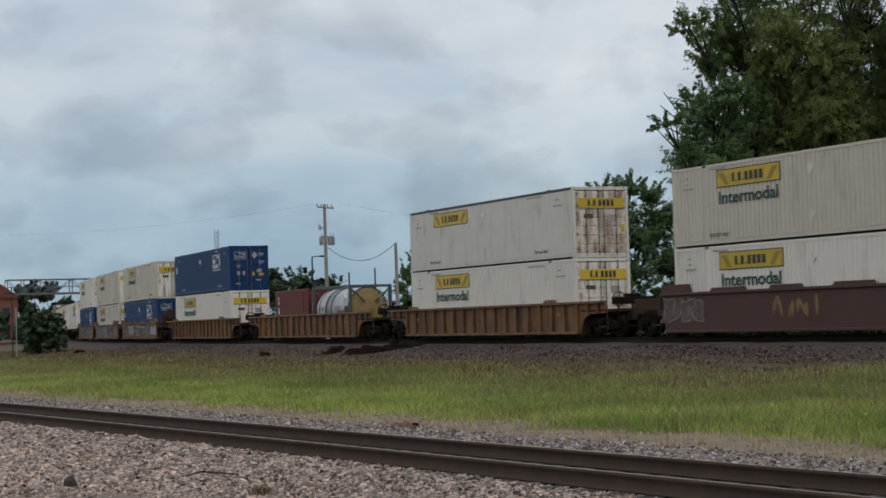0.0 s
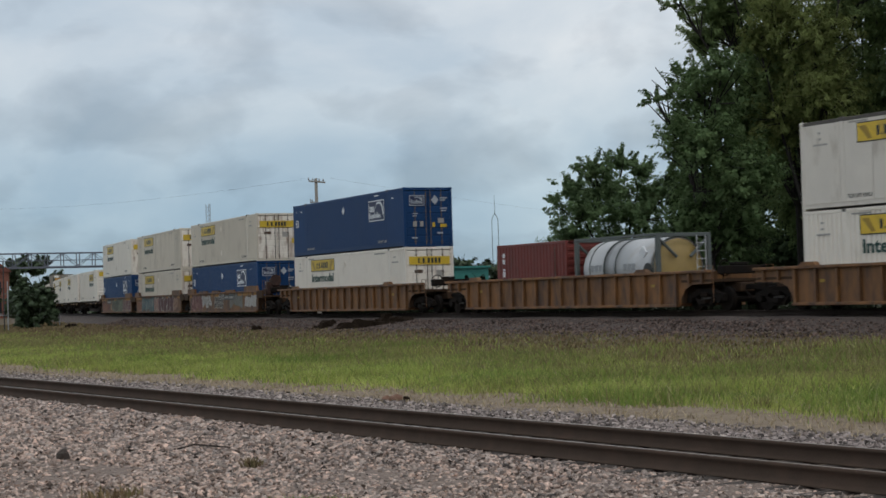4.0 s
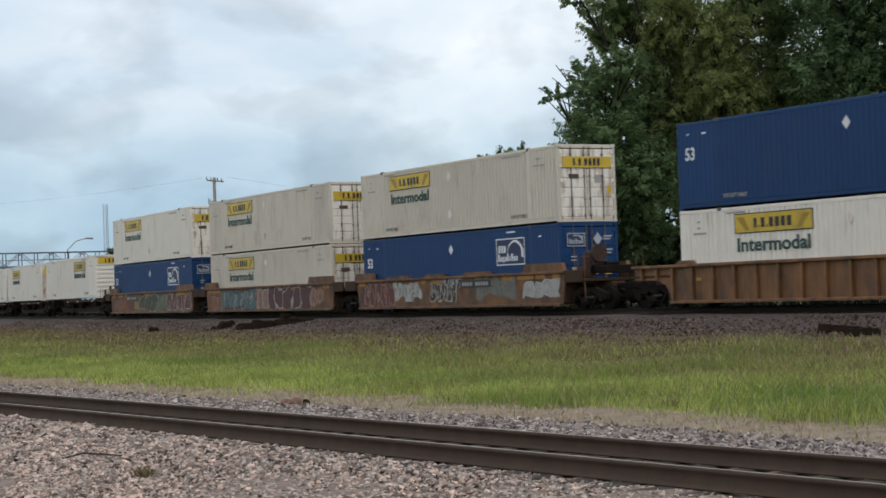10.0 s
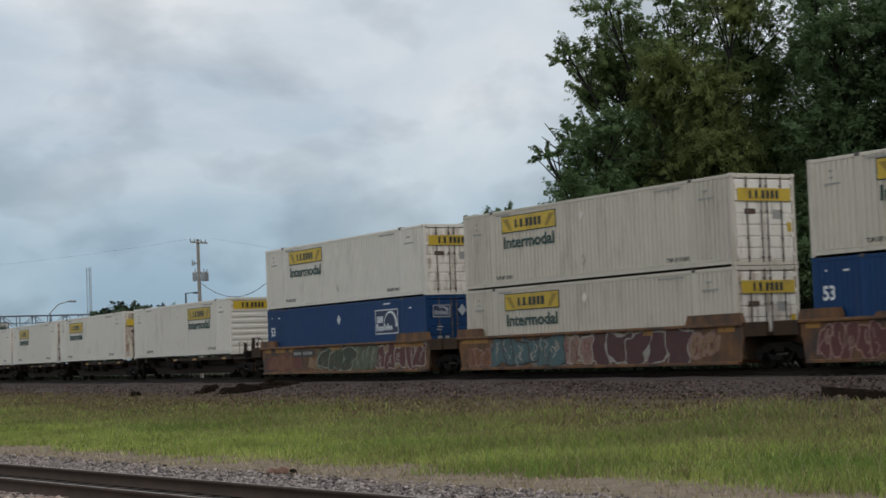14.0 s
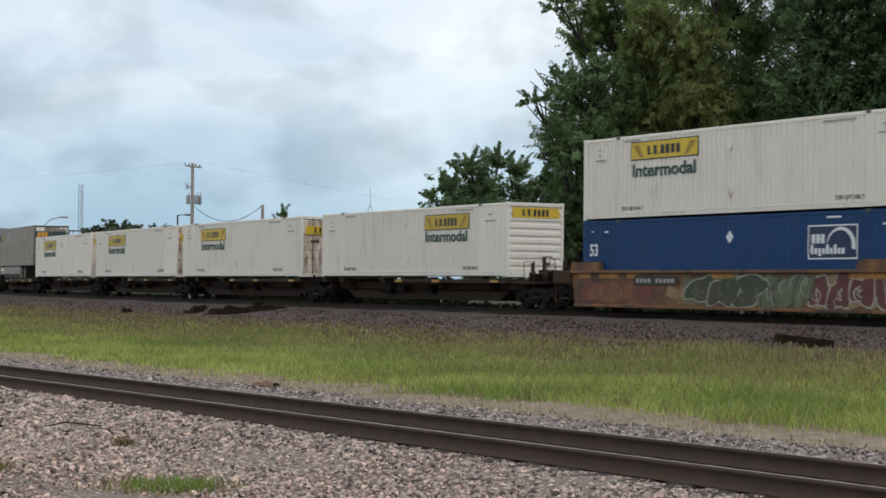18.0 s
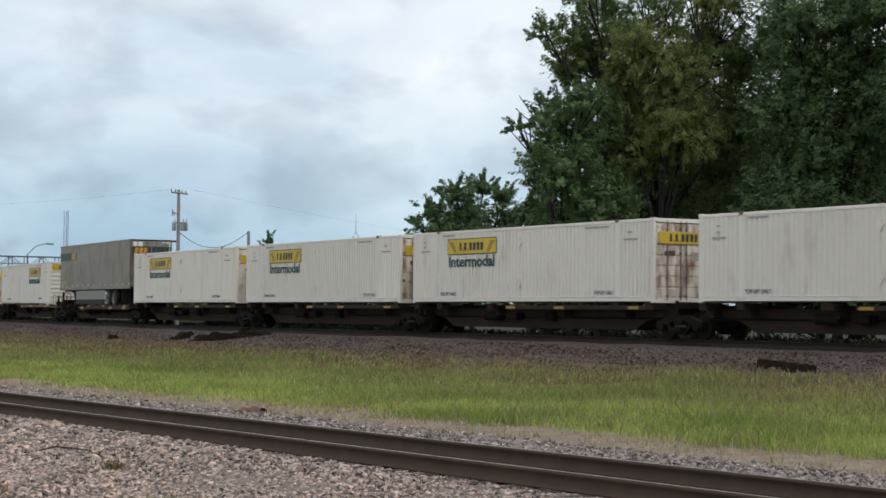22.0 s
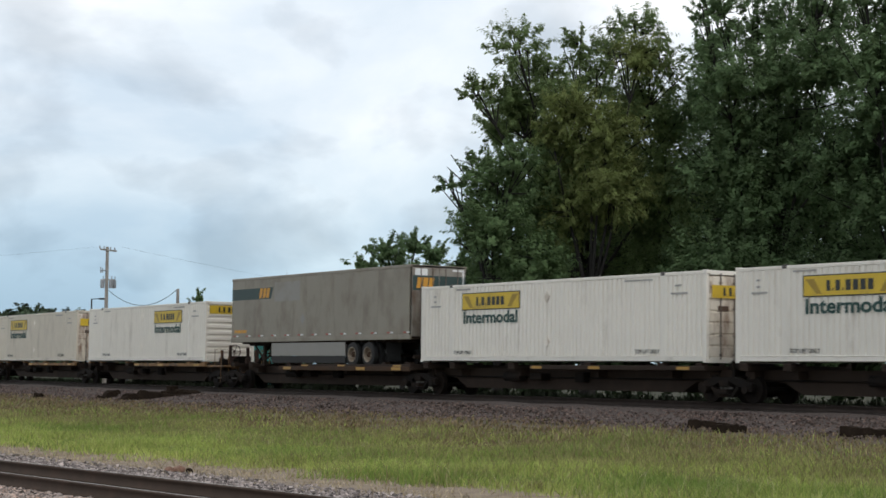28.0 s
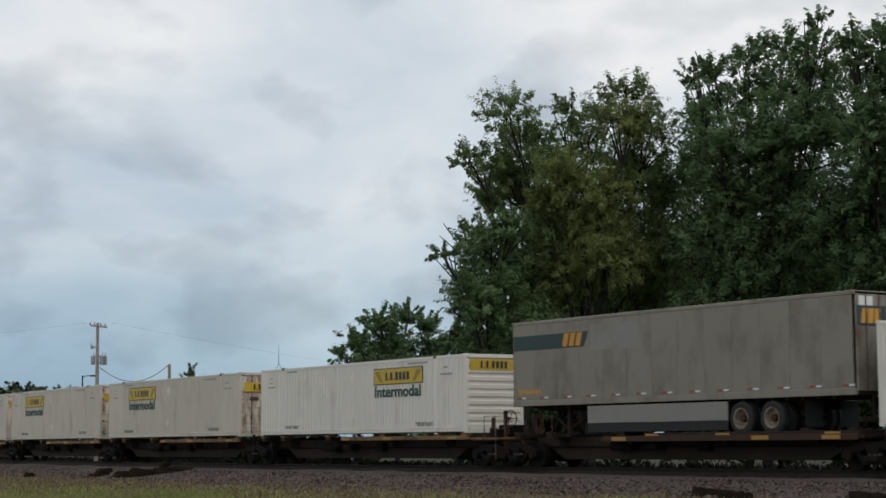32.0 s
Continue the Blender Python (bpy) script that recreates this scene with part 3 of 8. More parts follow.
def sweep_rail(name, xy, ang, z_top, parent, material):
    """A rail along the places xy, with its shiny running surface as a part of its own."""
    prof = np.array(RAIL)
    n, k = len(xy), len(prof)
    nx, ny = -np.sin(ang), np.cos(ang)
    v = np.empty((n, k, 3))
    for a in range(k):
        v[:, a, 0] = xy[:, 0] + nx * prof[a, 0]
        v[:, a, 1] = xy[:, 1] + ny * prof[a, 0]
        v[:, a, 2] = z_top - 0.188 + prof[a, 1]
    i, j = np.meshgrid(np.arange(n - 1), np.arange(k), indexing="ij")
    f = np.stack([i * k + j, (i + 1) * k + j, (i + 1) * k + (j + 1) % k, i * k + (j + 1) % k], -1).reshape(-1, 4)
    ob = mesh_from(name, v.reshape(-1, 3), f, material)
    ob.parent = parent
    top = np.empty((n, 2, 3))
    for a, o in ((0, -0.024), (1, 0.024)):
        top[:, a, 0], top[:, a, 1], top[:, a, 2] = xy[:, 0] + nx * o, xy[:, 1] + ny * o, z_top + 0.003
    i = np.arange(n - 1)
    head = mesh_from("running_surface", top.reshape(-1, 3), np.stack([i * 2, i * 2 + 2, i * 2 + 3, i * 2 + 1], -1), M["railhead"])
    head.parent = ob
    head["label"] = "worn shiny top of the rail"
    return ob


def build_main_line():
    bed = empty("main_line", "railway track on a dark crushed rock embankment", "railway track")
    bed["kind"] = "structure"
    s = np.concatenate([np.arange(-880, -200, 20), np.arange(-200, 120, 2.0), np.arange(120, 250, 10)])
    prof = np.array([(-4.4, -0.75), (-3.2, -0.48), (-1.9, -0.26), (-1.5, -0.21), (0, -0.205), (1.5, -0.205), (1.9, -0.30), (2.6, -0.42), (3.4, -0.54), (4.6, -0.72)])
    v = np.empty((len(s), len(prof), 3))
    rs = np.random.RandomState(3)
    for a, (q, z) in enumerate(prof):
        x, y, t = on_track(s, q + rs.uniform(-0.1, 0.1, len(s)))
        v[:, a] = np.stack([x, y, np.full(len(s), z) + rs.uniform(-0.03, 0.03, len(s))], 1)
    k = len(prof)
    i, j = np.meshgrid(np.arange(len(s) - 1), np.arange(k - 1), indexing="ij")
    f = np.stack([i * k + j, (i + 1) * k + j, (i + 1) * k + j + 1, i * k + j + 1], -1).reshape(-1, 4)
    ob = mesh_from("rock_bed", v.reshape(-1, 3), f, M["ballast"], True)
    ob.parent = bed
    for q in (-0.75, 0.75):
        x, y, a = on_track(s, q)
        sweep_rail("rail", np.stack([x, y], 1), a, 0.0, bed, M["oilyshadowrail"])
    return bed


def build_siding():
    bed = empty("siding", "rusty siding track sunk in crushed rock", "railway track")
    bed["kind"] = "structure"
    u = np.arange(-420, 60, 4.0)
    for q in (-0.755, 0.755):
        x, y = on_siding(u, q)
        sweep_rail("rail", np.stack([x, y], 1), np.full(len(u), NEAR_A), NEAR_Z, bed, M["railside"])
    return bed


main_line = build_main_line()
siding = build_siding()

# ---- the train ----
# Train travel: place of the train's reference mark on the main line, by seconds.
RUN = [(0, -99.6), (2, -83.98), (3.5, -72.19), (5.5, -56.59), (7.5, -41.24), (9.5, -26.1), (11.5, -11.15), (13.5, 3.71), (15.5, 18.17),
       (17.5, 32.54), (19.5, 46.85), (21.5, 61.04), (23.5, 74.92), (25.5, 88.7), (27.5, 102.0), (29.5, 114.32), (31, 122.71), (32, 128.02)]
RT, RS = np.array([r[0] for r in RUN], float), np.array([r[1] for r in RUN])
RV = np.gradient(RS, RT)


def travel(t):
    i = min(max(int(np.searchsorted(RT, t, side="right")) - 1, 0), len(RT) - 2)
    h = RT[i + 1] - RT[i]
    u = (t - RT[i]) / h
    return ((1 + 2 * u) * (1 - u) ** 2 * RS[i] + u * (1 - u) ** 2 * h * RV[i] + u * u * (3 - 2 * u) * RS[i + 1] + u * u * (u - 1) * h * RV[i + 1])


def ride(s, z=0.0):
    """Pose on the main line of what rides on two trucks, 14 m apart, about s."""
    xa, ya, _ = on_track(s - 7.0)
    xb, yb, _ = on_track(s + 7.0)
    return Matrix.LocRotScale(((xa + xb) / 2, (ya + yb) / 2, z), Euler((0, 0, math.atan2(yb - ya, xb - xa))), None)


RIDERS = []  # (thing, offset in the train, height)


def rides(thing, offset, z=0.0):
    RIDERS.append((thing, offset, z))
    thing.matrix_basis = ride(travel(0) + offset, z)


LC, WC, HC = 16.154, 2.59, 2.896  # container size
X0, Y0 = -LC / 2, -WC / 2


def corrugated(bm, x0, x1, y, z0, z1, pitch=0.235, depth=0.055, out=-1):
    """An upright trapezoid-ribbed sheet in the x-z plane at y."""
    n = max(1, round((x1 - x0) / pitch))
    p = (x1 - x0) / n
    xs = []
    for i in range(n):
        b = x0 + i * p
        xs += [(b, 0), (b + 0.52 * p, 0), (b + 0.60 * p, 1), (b + 0.92 * p, 1)]
    xs.append((x1, 0))
    rows = [[bm.verts.new((x, y - out * depth * d, z)) for x, d in xs] for z in (z0, z1)]
    for i in range(len(xs) - 1):
        bm.faces.new((rows[0][i], rows[0][i + 1], rows[1][i + 1], rows[1][i]))


def ribbed_end(bm, x, y0, y1, z0, z1, n=9, depth=0.05):
    """A sheet with level ribs in the y-z plane at x."""
    p = (z1 - z0) / n
    zs = []
    for i in range(n):
        b = z0 + i * p
        zs += [(b, 0), (b + 0.45 * p, 0), (b + 0.58 * p, 1), (b + 0.88 * p, 1)]
    zs.append((z1, 0))
    rows = [[bm.verts.new((x - depth * d, y, z)) for z, d in zs] for y in (y0, y1)]
    for i in range(len(zs) - 1):
        bm.faces.new((rows[0][i], rows[1][i], rows[1][i + 1], rows[0][i + 1]))


def name_plate(box_ob, x, z_top, side_y):
    """A yellow company panel with a dark edge; its brand name is plain dark bars."""
    w, h = 3.62, 0.64
    p = part("name_plate", "plate", lambda bm: (box(bm, 0, w, -0.006, 0.02, -h, 0)), M["ink"], box_ob, "yellow company panel with dark bars", Matrix.Translation((x, side_y, z_top)))
    part("panel_face", "plateface", lambda bm: box(bm, 0.035, w - 0.035, -0.011, -0.007, -h + 0.035, -0.035), M["yellow"], p)

    a = 0.92
    for bw in (0.14, 0.05, 0.18, 0.05, 0.2, 0.2, 0.2, 0.2):
        hh = 0.31 if bw > 0.06 else 0.08
        part("bar", "pbar%.2f" % bw, lambda bm, bw=bw, hh=hh: box(bm, 0, bw, -0.016, -0.012, -0.48, -0.48 + hh), M["ink"], p, at=Matrix.Translation((a, 0, 0)))
        a += bw + 0.075
    for c, d in ((0.1, 1), (3.52, -1)):
        part("shaded_corner", "platecorner%d" % d, lambda bm, c=c, d=d: prism(bm, ((c, -0.12), (c + d * 0.34, -0.12), (c + d * 0.62, -0.55), (c + d * 0.42, -0.55)), -0.0135, -0.0112), M["ochre"], p)


def end_plate(box_ob, x, top=0.24):
    """A yellow panel across the end, its brand name plain dark bars."""
    a0, a1 = HC - top - 0.40, HC - top
    p = part("end_plate", "endplate%.3f" % x, lambda bm: box(bm, x + 0.004, x + 0.016, -1.08, 1.08, a0, a1), M["yellow"], box_ob, "yellow end panel with dark bars")
    a = -0.62
    for bw in (0.09, 0.03, 0.11, 0.03, 0.13, 0.13, 0.13, 0.12):
        part("bar", "ebar%.2f%.3f" % (bw, x), lambda bm, bw=bw: box(bm, x + 0.017, x + 0.021, 0, bw, a0 + 0.07, a1 - 0.07 if bw > 0.05 else a0 + 0.12), M["ink"], p, at=Matrix.Translation((0, a, 0)))
        a += bw + 0.06


def doors_end(ob, mat, blue=False):
    x = -X0
    for side, nm in ((-1, "a"), (1, "b")):
        y0, y1 = (-1.17, -0.012) if side < 0 else (0.012, 1.17)

        def leaf(bm, y0=y0, y1=y1):
            box(bm, x - 0.10, x - 0.032, y0, y1, 0.18, HC - 0.18)
        d = part("door", "door" + nm, leaf, mat, ob, "ribbed steel door leaf")
        hh = (HC - 0.36) / 7
        for i in range(7):
            part("door_rib", "doorrib%s%d" % (nm, i), lambda bm, y0=y0, y1=y1, z=0.18 + i * hh: box(bm, x - 0.034, x - 0.010, y0 + 0.03, y1 - 0.03, z + 0.02, z + hh - 0.04, 0.012), mat, d)
        for k, o in enumerate((0.12, 0.70)):
            yr = side * o

            def rod(bm, yr=yr):
                tube(bm, [(x + 0.02, yr, 0.1), (x + 0.02, yr, HC - 0.1)], 0.021, 6)
                for zz in (0.25, 0.85, 1.7, 2.5):
                    box(bm, x - 0.012, x + 0.03, yr - 0.04, yr + 0.04, zz - 0.03, zz + 0.03)
            part("lock_rod", "rod%s%d" % (nm, k), rod, M["rodsteel"], d, "grey lock rod with brackets")

        for zz in (0.35, 0.95, 1.55, 2.1, 2.6):
            part("hinge", "hinge" + nm, lambda bm, side=side: box(bm, x - 0.03, x + 0.012, side * 1.12 - 0.06, side * 1.12 + 0.06, -0.06, 0.06), mat, d, at=Matrix.Translation((0, 0, zz)))


def door_fittings(ob):
    """A dark vent box, a pale notice and a yellow sticker on the doors."""
    x = -X0
    part("vent_box", "ventbox", lambda bm: box(bm, x - 0.01, x + 0.012, -0.80, -0.36, 1.62, 1.78, 0.006), M["rustvent"], ob, "small rusty vent box on the door")
    part("notice", "notice", lambda bm: box(bm, x - 0.01, x - 0.004, 0.36, 0.76, 1.45, 1.75), M["palemark"], ob, "faded notice on the door")
    part("sticker", "sticker", lambda bm: box(bm, x - 0.01, x - 0.003, 0.92, 1.10, 1.05, 1.35), M["yellow"], ob, "small yellow sticker on the door")


def nose_end(ob, mat):
    part("front_wall", "nose", lambda bm: ribbed_end(bm, -X0 - 0.02, -1.2, 1.2, 0.18, HC - 0.12, 9), mat, ob, "white end wall with level ribs")


def back_end(ob, mat):
    part("rear_wall", "back", lambda bm: box(bm, X0 + 0.02, X0 + 0.06, -1.2, 1.2, 0.15, HC - 0.1), mat, ob)


def container(offset, z, paint, kind="doors", plate="left", label="", logo="plated", flat=False):
    """A 53-foot container with rails, posts, castings, ribbed sides, an end of doors or a ribbed nose, and its markings."""
    mat = M[paint]
    ob = empty("container", label, "container", "containers on the train")
    for sy, nm in ((1, "n"), (-1, "f")):
        y = Y0 * sy

        o = -1 if sy > 0 else 1
        for i, (a, b) in enumerate(((X0 + 0.16, X0 + 1.95), (X0 + 2.15, -X0 - 2.15), (-X0 - 1.95, -X0 - 0.16))):
            if flat:
                wall = part("side_wall", "flatback%s%d" % (nm, i), lambda bm, a=a, b=b, y=y, o=o: box(bm, a, b, min(y - o * 0.02, y - o * 0.05), max(y - o * 0.02, y - o * 0.05), 0.19, HC - 0.13), M["castings"], ob, "dark backing of the side panels")
                n = max(1, round((b - a) / 1.25))
                w = (b - a) / n
                for k in range(n):
                    part("panel", "flatpanel%s%d" % (nm, i), lambda bm, w=w, y=y, o=o: box(bm, 0.009, w - 0.009, min(y, y - o * 0.04), max(y, y - o * 0.04), 0.2, HC - 0.14, 0.008), mat, wall, at=Matrix.Translation((a + k * w, 0, 0)))
            else:
                part("side_wall", "side%s%d%s" % (nm, i, logo), lambda bm, a=a, b=b, y=y, o=o: corrugated(bm, a, b, y - o * 0.003, 0.2, HC - 0.13, depth=0.016 if logo == "blue" else 0.036, out=o), mat, ob, "ribbed steel side wall")

        def rails(bm, y=y, z0=0.05, z1=0.2):
            box(bm, X0 + 0.16, -X0 - 0.16, min(y, y * 0.965), max(y, y * 0.965), z0, z1, 0.012)
        part("bottom_rail", "brail" + nm, rails, mat, ob)
        part("rail_lip", "brlip" + nm, lambda bm, y=y: box(bm, X0 + 0.16, -X0 - 0.16, min(y * 1.001, y * 1.014), max(y * 1.001, y * 1.014), 0.19, 0.225, 0.008), mat, ob)
        part("top_rail", "trail" + nm, lambda bm, y=y: box(bm, X0 + 0.16, -X0 - 0.16, min(y, y * 0.965), max(y, y * 0.965), HC - 0.13, HC - 0.02, 0.012), M["castings"] if flat else mat, ob)
        for k, xx in enumerate((X0 + 0.0, -X0 - 0.16)):
            part("corner_post", "cpost%s%d" % (nm, k), lambda bm, xx=xx, y=y: box(bm, xx, xx + 0.16, min(y * 1.001, y * 0.9), max(y * 1.001, y * 0.9), 0.12, HC - 0.12, 0.015), mat, ob)
            for zc in (0.0, HC - 0.12):
                part("corner_casting", "cast%s%d%.1f" % (nm, k, zc), lambda bm, xx=xx, y=y, zc=zc: box(bm, xx - 0.004, xx + 0.18, min(y * 1.003, y * 0.87), max(y * 1.003, y * 0.87), zc, zc + 0.12, 0.012), mat, ob)
        for k, xx in enumerate((X0 + 1.95, -X0 - 2.15)):
            part("post", "mpost%s%d" % (nm, k), lambda bm, xx=xx, y=y: box(bm, xx, xx + 0.2, min(y * 1.004, y * 0.95), max(y * 1.004, y * 0.95), 0.12, HC - 0.12, 0.015), mat, ob)
            part("lifting_casting", "lcast%s%d" % (nm, k), lambda bm, xx=xx, y=y: box(bm, xx - 0.01, xx + 0.19, min(y * 1.008, y * 0.88), max(y * 1.008, y * 0.88), HC - 0.11, HC + 0.012, 0.012), M["castings"], ob, "dark lifting casting")
    part("roof", "roof", lambda bm: corrugated_roof(bm), mat, ob)
    part("floor", "cfloor", lambda bm: box(bm, X0 + 0.1, -X0 - 0.1, Y0 * 0.96, -Y0 * 0.96, 0.06, 0.15), M["castings"], ob)
    for x, nm in ((X0, "r"), (-X0 - 0.12, "l")):
        part("end_sill", "esill" + nm, lambda bm, x=x: box(bm, x, x + 0.12, -1.12, 1.12, 0.0, 0.18, 0.01), mat, ob)
        part("end_header", "ehead" + nm, lambda bm, x=x: box(bm, x, x + 0.12, -1.12, 1.12, HC - 0.15, HC - 0.01, 0.01), mat, ob)
    back_end(ob, mat)
    if kind == "doors":
        doors_end(ob, M["%s%d" % ("rustydoor" if flat or z == DECK else "door", len(RIDERS) % 4)] if logo == "plated" else mat, logo != "plated")
        if logo == "plated":
            door_fittings(ob)
    else:
        nose_end(ob, mat)
    yn = Y0 - 0.006
    if logo == "plated":
        px = 2.79 if plate == "left" else 9.65
        name_plate(ob, X0 + px, HC - (0.25 if z != DECK else 0.34), yn)
        end_plate(ob, -X0 + (0.026 if kind == "doors" else -0.016), 0.47 if kind == "doors" else 0.2)
        if not flat:
            lettering("Intermodal", X0 + px + 0.06, yn - 0.004, HC - 1.45, 3.42, 0.44, M["green"], ob, "dark green lettering")
    for x in (X0 + 2.35, -X0 - 3.3):
        lettering("TOP LIFT ONLY", x - 0.1, yn, 0.3, 1.2, 0.13, M["greyink" if logo == "plated" else "palemark"], ob)

    for a, b, zz in (((0.55, 0.62, HC - 0.4), (1.3, 1.52, HC - 0.42), (12.4, 13.0, HC - 0.2), (14.7, 14.9, HC - 0.45)) if logo == "blue" else ((0.9, 1.05, HC - 0.42), (0.9, 1.05, HC - 0.62), (0.7, 1.35, HC - 0.8), (2.4, 3.3, HC - 0.2), (12.2, 13.6, HC - 0.22), (14.7, 15.0, HC - 0.45), (14.5, 15.3, HC - 0.7))):
        part("stencil_mark", "mark%.2f" % (b - a), lambda bm, a=a, b=b: box(bm, 0, b - a, -0.004, 0.004, -0.03, 0.03), M["palemark"] if logo == "plated" else M["whiteink"], ob, at=Matrix.Translation((X0 + a, yn, zz)))

    for zz in ((HC - 0.72,) if logo != "plated" else (HC - 0.62, 0.72)):
        part("placard_holder", "placard", lambda bm: prism(bm, ((0, -0.2), (0.17, 0), (0, 0.2), (-0.17, 0)), yn - 0.02, yn + 0.004), M["whiteink"] if logo != "plated" else M["door"], ob, "pale diamond placard holder", Matrix.Translation((X0 + 8.0, 0, zz)))
    if logo == "blue":
        part("mark_ground", "bluemarkground", lambda bm: box(bm, X0 + 11.64, X0 + 13.66, yn - 0.004, yn - 0.0005, HC - 1.43, HC - 0.47), M["navy"], ob, "darker blue ground of the company mark")

        def frame_lines(bm):
            a, b, c, d = X0 + 11.6, X0 + 13.7, HC - 1.47, HC - 0.43
            for p in ((a, b, d - 0.045, d), (a, b, c, c + 0.045), (a, a + 0.045, c + 0.046, d - 0.046), (b - 0.045, b, c + 0.046, d - 0.046)):
                box(bm, p[0], p[1], yn - 0.008, yn - 0.005, p[2], p[3])
            for k in range(3):
                box(bm, a + 0.16 + k * 0.2, a + 0.31 + k * 0.2, yn - 0.008, yn - 0.005, c + 0.48, c + 0.76)
            for k in range(9):
                box(bm, a + 0.12 + k * 0.165, a + 0.235 + k * 0.165, yn - 0.008, yn - 0.005, c + (0.10 if k == 2 else 0.16), c + (0.44 if k in (0, 4, 6) else 0.34))
            # the arc rises from the bars and falls thick on its far side
            arc = []
            for k in range(15):
                t = math.pi * (1.0 - k / 14 * 1.08)
                arc.append((a + 1.38 + 0.56 * math.cos(t), c + 0.42 + 0.50 * max(math.sin(t), -0.3)))
            for k in range(14):
                (x1, z1), (x2, z2) = arc[k], arc[k + 1]
                t1, t2 = 0.012 + 0.075 * k / 14, 0.012 + 0.075 * (k + 1) / 14
                l1, l2 = math.atan2(z1 - c - 0.42, x1 - a - 1.38), math.atan2(z2 - c - 0.42, x2 - a - 1.38)
                v = [bm.verts.new((xx - tt * math.cos(ll) * f_, yn - 0.008, zz - tt * math.sin(ll) * f_)) for xx, zz, tt, ll, f_ in ((x1, z1, t1, l1, 1), (x2, z2, t2, l2, 1), (x2, z2, t2, l2, -1), (x1, z1, t1, l1, -1))]
                bm.faces.new(v)
        part("company_mark", "bluemark", frame_lines, M["whiteink"], ob, "white framed company mark")
        lettering("53", X0 + 0.42, yn - 0.004, HC - 1.25, 0.5, 0.42, M["whiteink"], ob, "white number")

        part("mark_ground", "blueendground", lambda bm: box(bm, -X0 + 0.034, -X0 + 0.038, -1.0, -0.2, HC - 0.90, HC - 0.40), M["navy"], ob, "darker blue ground of the end mark")

        def endmark(bm):
            rows = [(-1.0, -0.2, -0.90, -0.865), (-1.0, -0.2, -0.435, -0.40), (-1.0, -0.965, -0.865, -0.435), (-0.235, -0.2, -0.865, -0.435), (-0.72, -0.45, -0.52, -0.47), (-0.45, -0.30, -0.60, -0.50),
                    (0.62, 1.0, -0.56, -0.50), (0.62, 0.9, -0.66, -0.61), (0.62, 1.0, -1.06, -1.0), (0.66, 0.95, -1.17, -1.12), (-0.85, -0.55, -1.30, -1.26), (-0.85, -0.62, -1.42, -1.38), (0.45, 0.75, -2.28, -2.2), (-0.9, -0.6, -2.5, -2.44)]
            rows += [(-0.9 + 0.09 * k, -0.84 + 0.09 * k, -0.80, -0.66 if k % 3 else -0.60) for k in range(7)]
            for y0, y1, z0, z1 in rows:
                box(bm, -X0 + 0.039, -X0 + 0.043, y0, y1, HC + z0, HC + z1)
            v = [bm.verts.new((-X0 + 0.041, 0.36 + 0.2 * dy, HC - 0.62 + 0.24 * dz)) for dy, dz in ((-1, 0), (0, -1), (1, 0), (0, 1))]
            bm.faces.new(v)
        for y0, y1, z0, z1, m_ in ((0.5, 0.82, -1.75, -1.52, "palemark"), (-0.82, -0.62, -1.92, -1.66, "palemark"), (-0.45, -0.28, -1.92, -1.66, "palemark"), (0.62, 0.95, -1.95, -1.80, "yellow"), (0.2, 0.34, -1.95, -1.72, "yellow")):
            part("sticker", None, lambda bm, y0=y0, y1=y1, z0=z0, z1=z1: box(bm, -X0 + 0.034, -X0 + 0.039, y0, y1, HC + z0, HC + z1), M[m_], ob, "small notice on the door")
        em = part("end_mark", "blueend", endmark, M["fadedwhite"], ob)
        em["kind"] = "stuff"
    rides(ob, offset, z)
    return ob


def corrugated_roof(bm):
    n = 40
    p = LC / n
    rows = []
    for y in (Y0 * 0.97, -Y0 * 0.97):
        r = []
        for i in range(n):
            r += [(X0 + i * p, 0), (X0 + (i + 0.4) * p, 0), (X0 + (i + 0.5) * p, 1), (X0 + (i + 0.9) * p, 1)]
        r.append((-X0, 0))
        rows.append([bm.verts.new((x, y, HC - 0.035 + 0.015 * d)) for x, d in r])
    for i in range(len(rows[0]) - 1):
        bm.faces.new((rows[0][i], rows[0][i + 1], rows[1][i + 1], rows[1][i]))


CREAM = "cream painted steel container with a yellow company panel"
WHITE = "white painted steel container with a yellow company panel"
BLUE = "dark blue steel container with white markings"
LOW, HIGH, DECK = 0.335, 3.24, 1.22

WHEELS = []  # turning wheelsets


def wheelset(truck, dx):
    def make(bm):
        for sy in (-1, 1):
            for y0, y1, r in ((0.70, 0.83, 0.42), (0.66, 0.70, 0.455)):
                a = [(0, sy * y0, 0), (0, sy * y1, 0)]
                tube(bm, a, r, 20)
            tube(bm, [(0, sy * 0.83, 0), (0, sy * 1.1, 0)], 0.09, 10)
        tube(bm, [(0, -0.7, 0), (0, 0.7, 0)], 0.085, 8)
        for sy in (-1, 1):
            for k in range(3):
                a = k * math.tau / 3
                box(bm, math.cos(a) * 0.2 - 0.03, math.cos(a) * 0.2 + 0.03, min(sy * 0.83, sy * 0.845), max(sy * 0.83, sy * 0.845), math.sin(a) * 0.2 - 0.03, math.sin(a) * 0.2 + 0.03)
    w = part("wheelset", "wheelset", make, M["truck"], truck, "pair of steel wheels on an axle", Matrix.Translation((dx, 0, 0.42)))
    WHEELS.append((w, dx))


